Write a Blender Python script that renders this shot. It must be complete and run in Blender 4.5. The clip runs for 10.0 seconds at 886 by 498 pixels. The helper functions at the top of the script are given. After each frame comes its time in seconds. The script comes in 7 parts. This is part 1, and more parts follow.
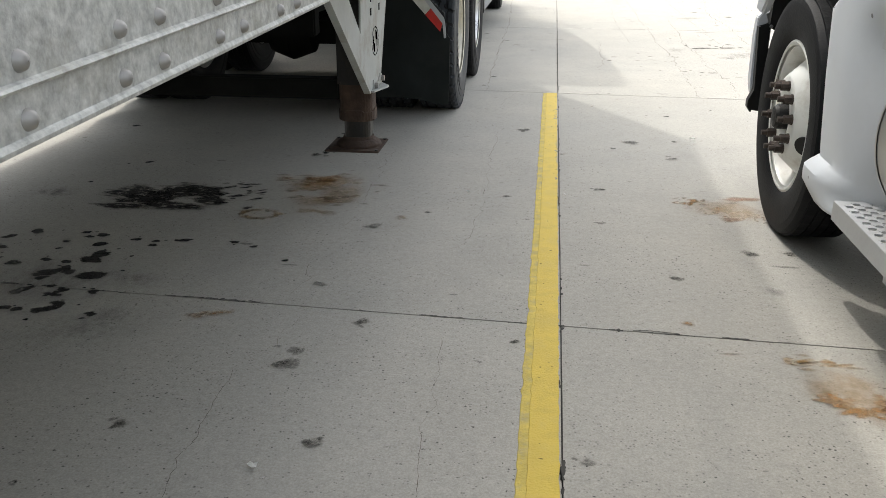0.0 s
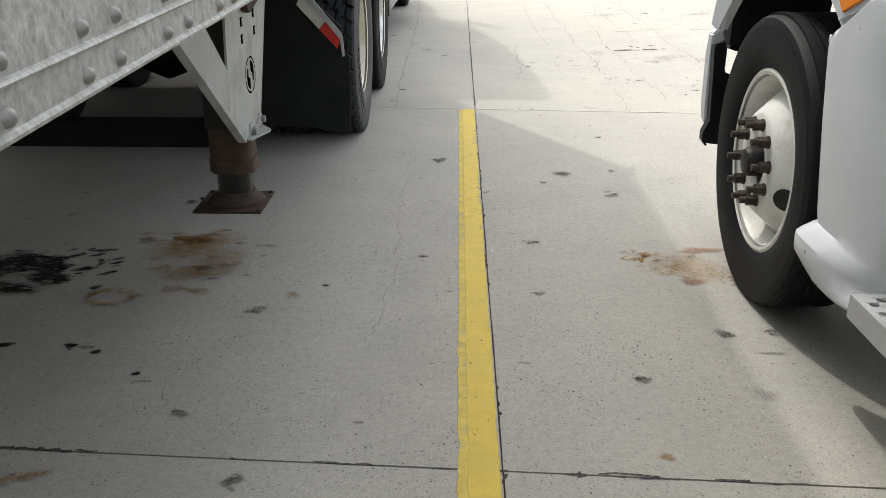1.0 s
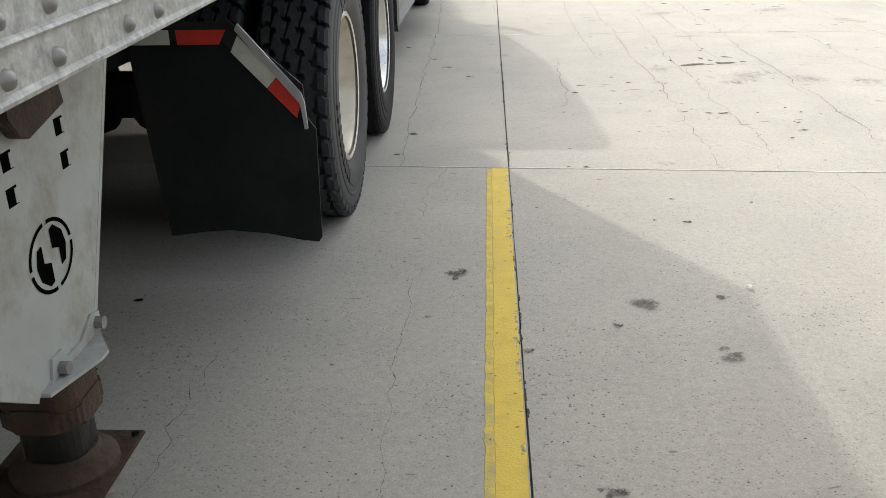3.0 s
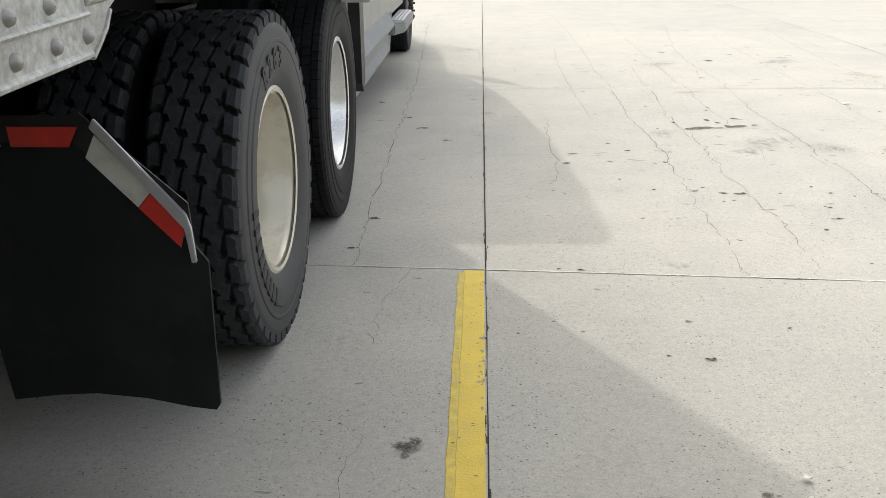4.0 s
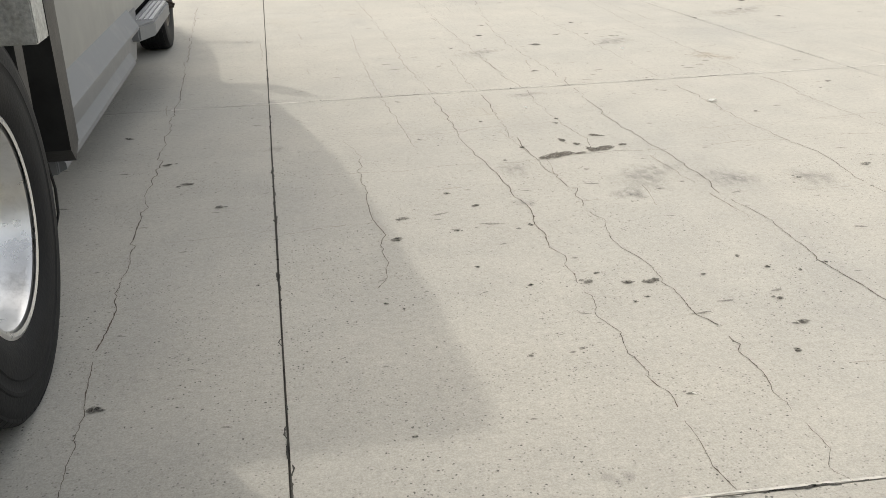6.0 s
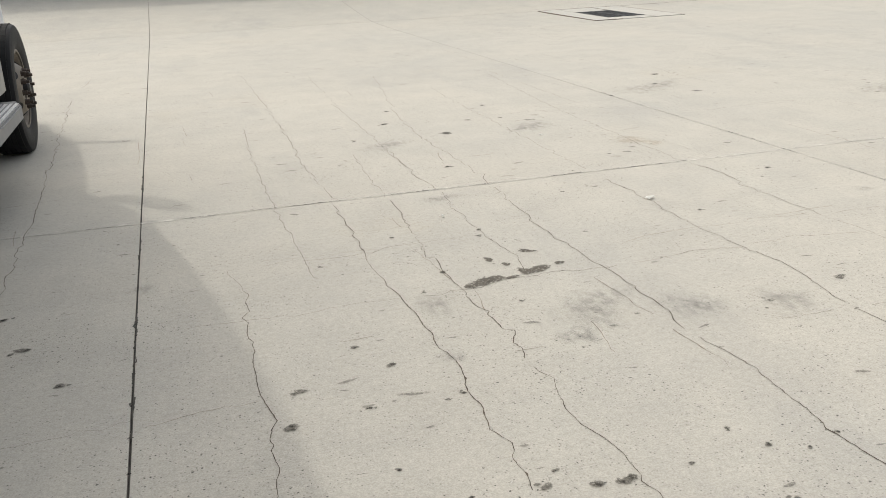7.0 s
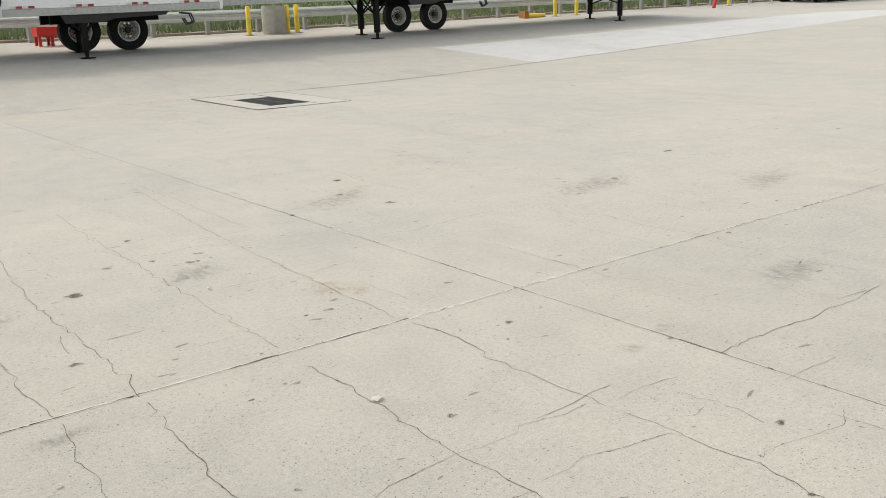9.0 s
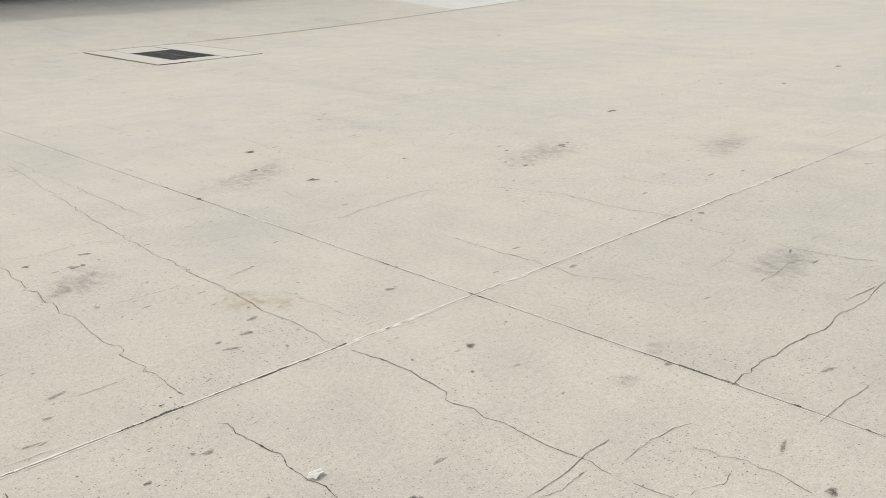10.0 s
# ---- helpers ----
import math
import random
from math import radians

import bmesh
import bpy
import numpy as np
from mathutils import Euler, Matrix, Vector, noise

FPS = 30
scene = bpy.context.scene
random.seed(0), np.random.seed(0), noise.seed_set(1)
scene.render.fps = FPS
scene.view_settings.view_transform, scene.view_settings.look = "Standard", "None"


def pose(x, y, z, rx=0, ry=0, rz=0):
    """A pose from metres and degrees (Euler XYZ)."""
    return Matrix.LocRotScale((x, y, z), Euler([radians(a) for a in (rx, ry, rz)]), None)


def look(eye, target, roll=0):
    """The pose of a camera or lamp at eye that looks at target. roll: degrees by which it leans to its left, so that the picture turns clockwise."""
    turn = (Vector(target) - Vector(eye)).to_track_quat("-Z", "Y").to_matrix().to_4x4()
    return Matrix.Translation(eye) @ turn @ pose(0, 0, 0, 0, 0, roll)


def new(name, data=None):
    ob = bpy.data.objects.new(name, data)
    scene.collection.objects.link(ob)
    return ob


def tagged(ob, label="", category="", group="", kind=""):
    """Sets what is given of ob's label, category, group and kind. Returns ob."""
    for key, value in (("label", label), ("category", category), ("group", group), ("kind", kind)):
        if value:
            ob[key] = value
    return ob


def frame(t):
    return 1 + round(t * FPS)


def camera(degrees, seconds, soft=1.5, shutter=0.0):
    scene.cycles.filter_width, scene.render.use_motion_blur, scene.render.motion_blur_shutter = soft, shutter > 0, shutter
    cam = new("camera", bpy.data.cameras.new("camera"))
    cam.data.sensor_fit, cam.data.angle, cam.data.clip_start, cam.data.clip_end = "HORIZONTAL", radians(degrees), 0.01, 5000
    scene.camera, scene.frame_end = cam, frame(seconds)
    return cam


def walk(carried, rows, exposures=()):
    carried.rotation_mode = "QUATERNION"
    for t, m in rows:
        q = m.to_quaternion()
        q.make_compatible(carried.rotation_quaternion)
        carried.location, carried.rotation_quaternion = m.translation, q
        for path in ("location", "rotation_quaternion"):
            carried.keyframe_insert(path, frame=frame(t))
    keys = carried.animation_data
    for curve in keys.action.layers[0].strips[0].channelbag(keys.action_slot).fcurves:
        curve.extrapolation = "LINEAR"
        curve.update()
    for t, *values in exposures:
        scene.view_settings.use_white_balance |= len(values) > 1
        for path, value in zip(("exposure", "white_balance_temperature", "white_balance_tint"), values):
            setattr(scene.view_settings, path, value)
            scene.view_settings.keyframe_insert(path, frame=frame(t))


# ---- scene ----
cam = camera(53.0, 10.0, soft=0.7)
PATH = [
    (0, (0.091, 0.172, 1.347), (-0.128, 2.033, 0.648), 0.2),
    (0.5, (0.059, 0.572, 1.364), (0.098, 2.439, 0.649), 1.0),
    (1, (0.044, 1.064, 1.389), (0.014, 2.929, 0.669), 0.2),
    (1.5, (0.007, 1.544, 1.381), (-0.091, 3.406, 0.657), -0.2),
    (2, (0.01, 1.959, 1.387), (0.022, 3.819, 0.651), -0.9),
    (2.2, (0.022, 2.151, 1.376), (0.004, 4.005, 0.626), -1.6),
    (3.3, (0.085, 3.193, 1.414), (-0.026, 5.042, 0.659), -0.9),
    (3.5, (0.107, 3.381, 1.413), (0.06, 5.238, 0.671), -0.2),
    (4, (0.14, 3.882, 1.425), (0.06, 5.759, 0.739), -0.4),
    (4.5, (0.128, 4.363, 1.409), (0.099, 6.24, 0.718), 0.0),
    (5, (0.153, 4.824, 1.415), (0.411, 6.669, 0.686), 0.2),
    (5.2, (0.174, 5.033, 1.403), (0.401, 6.877, 0.662), -0.8),
    (6.3, (0.267, 6.025, 1.492), (0.756, 7.8, 0.71), -1.6),
    (6.5, (0.304, 6.199, 1.491), (0.898, 7.952, 0.733), -1.7),
    (7, (0.453, 6.681, 1.526), (0.99, 8.496, 0.878), -2.2),
    (7.5, (0.591, 7.133, 1.549), (1.171, 8.964, 0.991), -2.3),
    (8, (0.753, 7.478, 1.609), (1.713, 9.158, 1.104), -2.4),
    (8.5, (1.024, 7.901, 1.642), (2.135, 9.492, 1.16), -2.6),
    (9, (1.195, 8.363, 1.636), (2.392, 9.879, 1.119), -1.4),
    (9.5, (1.416, 8.806, 1.619), (2.676, 10.244, 1.033), -1.1),
    (10, (1.707, 9.188, 1.661), (3.019, 10.557, 1.027), -1.2),
]
walk(cam, [(t, look(eye, target, roll)) for t, eye, target, roll in PATH], exposures=[(0, 1.70, 6800, 8), (1.0, 1.56, 6900, 8), (2.2, 1.47, 6950, 8), (3.5, 1.42, 6900, 8), (4.5, 1.42, 6900, 8), (5.0, 1.15, 7050, 8), (5.2, 1.1, 7100, 8), (6.3, 1.03, 7150, 8), (8.0, 0.90, 7000, 8), (10, 0.87, 7100, 8)])

# ---- light ----
world = bpy.data.worlds.new("sky")
scene.world = world
world.use_nodes = True
wn = world.node_tree
sky = wn.nodes.new("ShaderNodeTexSky")
sky.sky_type = "NISHITA"
sky.sun_disc = False
sky.sun_elevation, sky.sun_rotation = radians(54.6), radians(-29.2)
sky.air_density, sky.dust_density, sky.ozone_density = 1.0, 3.0, 1.0
haze = wn.nodes.new("ShaderNodeHueSaturation")
haze.inputs["Saturation"].default_value = 0.42
wn.links.new(sky.outputs[0], haze.inputs["Color"])
wn.links.new(haze.outputs[0], wn.nodes["Background"].inputs[0])
wn.nodes["Background"].inputs[1].default_value = 0.15
sun = new("sun", bpy.data.lights.new("sun", "SUN"))
sun.data.energy, sun.data.angle, sun.data.color = 0.44, radians(0.8), (1.0, 0.99, 0.985)
sun.matrix_world = look((-4.505, 8.047, 13.0), (0, 0, 0))

# ---- materials ----


def mat(name, color, rough=0.6, metal=0.0, var=0.12, scale=6.0, bump=0.0, bump_scale=60.0, dirt=None, dirt_amount=0.0, dirt_scale=2.0, spec=0.5, gloss_var=0.12, chips=0.0):
    """A painted or bare surface: base colour, cloudy variation, fine grain, worn or dirty patches, stone chips and relief."""
    m = bpy.data.materials.new(name)
    m.use_nodes = True
    nt = m.node_tree
    n, l = nt.nodes, nt.links
    b = n["Principled BSDF"]
    b.inputs["Roughness"].default_value, b.inputs["Metallic"].default_value = rough, metal
    b.inputs["Specular IOR Level"].default_value = spec
    tc = n.new("ShaderNodeTexCoord")
    no = n.new("ShaderNodeTexNoise")
    no.inputs["Scale"].default_value, no.inputs["Detail"].default_value, no.inputs["Roughness"].default_value = scale, 8, 0.6
    l.new(tc.outputs["Object"], no.inputs["Vector"])
    ramp = n.new("ShaderNodeValToRGB")
    lo, hi = [max(0, c * (1 - var)) for c in color], [min(1, c * (1 + var)) for c in color]
    ramp.color_ramp.elements[0].position, ramp.color_ramp.elements[1].position = 0.3, 0.7
    ramp.color_ramp.elements[0].color, ramp.color_ramp.elements[1].color = (*lo, 1), (*hi, 1)
    l.new(no.outputs["Fac"], ramp.inputs["Fac"])
    out = ramp.outputs["Color"]
    if dirt:
        d = n.new("ShaderNodeTexNoise")
        d.inputs["Scale"].default_value, d.inputs["Detail"].default_value, d.inputs["Roughness"].default_value = dirt_scale, 10, 0.7
        l.new(tc.outputs["Object"], d.inputs["Vector"])
        r2 = n.new("ShaderNodeMapRange")
        r2.inputs["From Min"].default_value, r2.inputs["From Max"].default_value = 0.5, 0.75
        r2.inputs["To Max"].default_value = dirt_amount
        l.new(d.outputs["Fac"], r2.inputs["Value"])
        mx = n.new("ShaderNodeMixRGB")
        mx.inputs["Color2"].default_value = (*dirt, 1)
        l.new(r2.outputs[0], mx.inputs["Fac"])
        l.new(out, mx.inputs["Color1"])
        out = mx.outputs[0]
    if chips:
        cell = n.new("ShaderNodeTexVoronoi")
        cell.inputs["Scale"].default_value = chips
        l.new(tc.outputs["Object"], cell.inputs["Vector"])
        pick = n.new("ShaderNodeSeparateColor")
        l.new(cell.outputs["Color"], pick.inputs[0])
        size = n.new("ShaderNodeMapRange")   # most cells have no chip, a few a larger one
        size.inputs["From Min"].default_value, size.inputs["From Max"].default_value = 0.6, 1.0
        size.inputs["To Max"].default_value = 0.14
        l.new(pick.outputs[0], size.inputs["Value"])
        under = n.new("ShaderNodeMath")
        under.operation = "LESS_THAN"
        l.new(cell.outputs["Distance"], under.inputs[0])
        l.new(size.outputs[0], under.inputs[1])
        faint = n.new("ShaderNodeMath")
        faint.operation = "MULTIPLY"
        l.new(under.outputs[0], faint.inputs[0])
        l.new(pick.outputs[1], faint.inputs[1])
        mc = n.new("ShaderNodeMixRGB")
        mc.inputs["Color2"].default_value = (0.09, 0.085, 0.08, 1)
        l.new(faint.outputs[0], mc.inputs["Fac"])
        l.new(out, mc.inputs["Color1"])
        out = mc.outputs[0]
    l.new(out, b.inputs["Base Color"])
    rr = n.new("ShaderNodeMapRange")
    rr.inputs["To Min"].default_value, rr.inputs["To Max"].default_value = max(0.03, rough - gloss_var), min(1, rough + gloss_var)
    l.new(no.outputs["Fac"], rr.inputs["Value"])
    l.new(rr.outputs[0], b.inputs["Roughness"])
    if bump:
        bn = n.new("ShaderNodeTexNoise")
        bn.inputs["Scale"].default_value, bn.inputs["Detail"].default_value = bump_scale, 6
        l.new(tc.outputs["Object"], bn.inputs["Vector"])
        bp = n.new("ShaderNodeBump")
        bp.inputs["Strength"].default_value, bp.inputs["Distance"].default_value = bump, 0.01
        l.new(bn.outputs["Fac"], bp.inputs["Height"])
        l.new(bp.outputs[0], b.inputs["Normal"])
    return m


def concrete_material(name, base, warm, seedy):
    """Broom-finished, worn yard concrete: broad stains, mottling, pits and sand grain; each slab a little different."""
    m = bpy.data.materials.new(name)
    m.use_nodes = True
    nt = m.node_tree
    n, l = nt.nodes, nt.links
    b = n["Principled BSDF"]
    geo = n.new("ShaderNodeNewGeometry")
    info = n.new("ShaderNodeObjectInfo")

    def noise_node(scale, detail, rough=0.6, vec=None, dist=0.0):
        t = n.new("ShaderNodeTexNoise")
        t.inputs["Scale"].default_value, t.inputs["Detail"].default_value, t.inputs["Roughness"].default_value = scale, detail, rough
        t.inputs["Distortion"].default_value = dist
        l.new(vec if vec else geo.outputs["Position"], t.inputs["Vector"])
        return t.outputs["Fac"]

    def ranged(v, a, z, lo, hi):
        r = n.new("ShaderNodeMapRange")
        for k, val in zip(("From Min", "From Max", "To Min", "To Max"), (a, z, lo, hi)):
            r.inputs[k].default_value = val
        l.new(v, r.inputs["Value"])
        return r.outputs[0]

    def mixed(kind, fac, c1, c2):
        x = n.new("ShaderNodeMixRGB")
        x.blend_type = kind
        for sock, val in ((x.inputs["Fac"], fac), (x.inputs["Color1"], c1), (x.inputs["Color2"], c2)):
            if isinstance(val, (float, int)):
                sock.default_value = val
            elif isinstance(val, tuple):
                sock.default_value = (*val, 1)
            else:
                l.new(val, sock)
        return x.outputs[0]

    broad = noise_node(0.35 + seedy, 6, 0.65)
    mid = noise_node(2.3, 9, 0.7)
    fine = noise_node(38.0, 6, 0.75)
    grain = noise_node(135.0, 4, 0.75)
    c = mixed("MIX", ranged(broad, 0.32, 0.68, 0, 1), base, warm)
    c = mixed("MULTIPLY", 1.0, c, mixed("MIX", ranged(mid, 0.3, 0.72, 0, 1), (0.915, 0.915, 0.92), (1.05, 1.049, 1.045)))
    c = mixed("MULTIPLY", 1.0, c, mixed("MIX", ranged(fine, 0.3, 0.7, 0, 1), (0.855, 0.855, 0.85), (1.10, 1.10, 1.095)))
    c = mixed("MULTIPLY", 1.0, c, mixed("MIX", ranged(grain, 0.36, 0.64, 0, 1), (0.83, 0.83, 0.825), (1.115, 1.115, 1.112)))
    # pits, thicker in worn areas
    vor = n.new("ShaderNodeTexVoronoi")
    vor.inputs["Scale"].default_value = 64
    shake = n.new("ShaderNodeTexNoise")
    shake.inputs["Scale"].default_value, shake.inputs["Detail"].default_value = 90, 2
    l.new(geo.outputs["Position"], shake.inputs["Vector"])
    bent = n.new("ShaderNodeMixRGB")
    bent.blend_type = "LINEAR_LIGHT"
    bent.inputs["Fac"].default_value = 0.007
    l.new(geo.outputs["Position"], bent.inputs["Color1"])
    l.new(shake.outputs["Color"], bent.inputs["Color2"])
    l.new(bent.outputs[0], vor.inputs["Vector"])
    sep = n.new("ShaderNodeSeparateColor")
    l.new(vor.outputs["Color"], sep.inputs[0])
    worn = ranged(noise_node(1.5, 6, 0.68), 0.48, 0.68, 0.01, 0.42)
    less = n.new("ShaderNodeMath")
    less.operation = "LESS_THAN"
    l.new(sep.outputs[0], less.inputs[0])
    l.new(worn, less.inputs[1])
    size = ranged(vor.outputs["Distance"], 0.16, 0.27, 1, 0)
    pit = n.new("ShaderNodeMath")
    pit.operation = "MULTIPLY"
    l.new(less.outputs[0], pit.inputs[0])
    l.new(size, pit.inputs[1])
    c = mixed("MIX", mixed("MULTIPLY", 1.0, pit.outputs[0], (0.85, 0.85, 0.85)), c, (0.065, 0.06, 0.052))
    # finer open pores everywhere
    vor2 = n.new("ShaderNodeTexVoronoi")
    vor2.inputs["Scale"].default_value = 95
    l.new(geo.outputs["Position"], vor2.inputs["Vector"])
    sep2 = n.new("ShaderNodeSeparateColor")
    l.new(vor2.outputs["Color"], sep2.inputs[0])
    l2 = n.new("ShaderNodeMath")
    l2.operation = "LESS_THAN"
    l.new(sep2.outputs[1], l2.inputs[0])
    l.new(ranged(noise_node(2.4, 6, 0.65), 0.40, 0.68, 0.05, 0.34), l2.inputs[1])
    pore = n.new("ShaderNodeMath")
    pore.operation = "MULTIPLY"
    l.new(l2.outputs[0], pore.inputs[0])
    l.new(ranged(vor2.outputs["Distance"], 0.18, 0.38, 0.56, 0), pore.inputs[1])
    c = mixed("MIX", pore.outputs[0], c, (0.10, 0.095, 0.085))
    # broom strokes across the lanes
    br = n.new("ShaderNodeMapping")
    br.inputs["Scale"].default_value = (2.2, 90.0, 1.0)
    br.inputs["Rotation"].default_value = (0, 0, radians(4))
    l.new(geo.outputs["Position"], br.inputs["Vector"])
    c = mixed("MULTIPLY", 1.0, c, mixed("MIX", ranged(noise_node(1.0, 4, 0.6, br.outputs[0]), 0.3, 0.7, 0, 1), (0.988, 0.988, 0.988), (1.01, 1.01, 1.01)))
    # tyre-worn grey smears, drawn out along the lanes
    mp = n.new("ShaderNodeMapping")
    mp.inputs["Scale"].default_value = (1.0, 0.3, 1.0)
    mp.inputs["Rotation"].default_value = (0, 0, radians(-55))
    l.new(geo.outputs["Position"], mp.inputs["Vector"])
    smear = ranged(noise_node(0.9, 9, 0.68, mp.outputs[0]), 0.52, 0.72, 0.0, 0.26)
    c = mixed("MIX", smear, c, (0.22, 0.222, 0.222))
    # sandy spill-overs and leaked rust tint
    c = mixed("MIX", ranged(noise_node(0.5, 7, 0.6, None, 0.6), 0.6, 0.78, 0.0, 0.22), c, (0.36, 0.3, 0.2))
    tint = n.new("ShaderNodeMapRange")
    tint.inputs["To Min"].default_value, tint.inputs["To Max"].default_value = 0.975, 1.02
    l.new(info.outputs["Random"], tint.inputs["Value"])
    hsv = n.new("ShaderNodeHueSaturation")
    l.new(tint.outputs[0], hsv.inputs["Value"])
    l.new(c, hsv.inputs["Color"])
    l.new(hsv.outputs[0], b.inputs["Base Color"])
    b.inputs["Roughness"].default_value = 0.85
    b.inputs["Specular IOR Level"].default_value = 0.3
    bp = n.new("ShaderNodeBump")
    bp.inputs["Strength"].default_value, bp.inputs["Distance"].default_value = 0.22, 0.003
    add = n.new("ShaderNodeMath")
    add.operation = "ADD"
    l.new(grain, add.inputs[0])
    l.new(fine, add.inputs[1])
    sub = n.new("ShaderNodeMath")
    sub.operation = "SUBTRACT"
    l.new(add.outputs[0], sub.inputs[0])
    l.new(pit.outputs[0], sub.inputs[1])
    l.new(sub.outputs[0], bp.inputs["Height"])
    l.new(bp.outputs[0], b.inputs["Normal"])
    return m


def stain_material(name, color, scale=9.0, wob=0.8, soft=0.3, lo=0.35, hi=0.65, strength=0.8, rough=0.8, squash=1.0):
    """A spill soaked into the concrete: ragged rim (the mesh's own 0 to 1 across), broken up inside."""
    m = bpy.data.materials.new(name)
    m.use_nodes = True
    nt = m.node_tree
    n, l = nt.nodes, nt.links
    b = n["Principled BSDF"]
    b.inputs["Base Color"].default_value = (*color, 1)
    b.inputs["Roughness"].default_value = rough
    b.inputs["Specular IOR Level"].default_value = 0.08
    at = n.new("ShaderNodeAttribute")
    at.attribute_name = "rim"
    geo = n.new("ShaderNodeNewGeometry")
    mp = n.new("ShaderNodeMapping")
    mp.inputs["Scale"].default_value = (1 / squash, squash, 1)
    l.new(geo.outputs["Position"], mp.inputs["Vector"])

    def field(s, seed):
        no = n.new("ShaderNodeTexNoise")
        no.noise_dimensions = "4D"
        no.inputs["W"].default_value = seed
        no.inputs["Scale"].default_value, no.inputs["Detail"].default_value, no.inputs["Roughness"].default_value = s, 9, 0.65
        l.new(mp.outputs[0], no.inputs["Vector"])
        return no.outputs["Fac"]

    def ranged(v, a, z):
        r = n.new("ShaderNodeMapRange")
        r.interpolation_type = "SMOOTHSTEP"
        r.inputs["From Min"].default_value, r.inputs["From Max"].default_value = a, z
        l.new(v, r.inputs["Value"])
        return r.outputs[0]

    s = n.new("ShaderNodeMath")
    s.operation = "MULTIPLY_ADD"
    s.inputs[1].default_value = wob
    l.new(field(scale, 1.0), s.inputs[0])
    l.new(at.outputs["Fac"], s.inputs[2])
    edge = ranged(s.outputs[0], wob * 0.5 + 0.18, wob * 0.5 + 0.18 + soft)
    inner = ranged(at.outputs["Fac"], 0.0, 0.15)
    broken = ranged(field(scale * 2.3, 7.0), lo, hi)
    m1, m2, m3 = (n.new("ShaderNodeMath") for _ in range(3))
    for q in (m1, m2, m3):
        q.operation = "MULTIPLY"
    l.new(edge, m1.inputs[0])
    l.new(broken, m1.inputs[1])
    l.new(m1.outputs[0], m2.inputs[0])
    l.new(inner, m2.inputs[1])
    l.new(m2.outputs[0], m3.inputs[0])
    m3.inputs[1].default_value = strength
    l.new(m3.outputs[0], b.inputs["Alpha"])
    return m


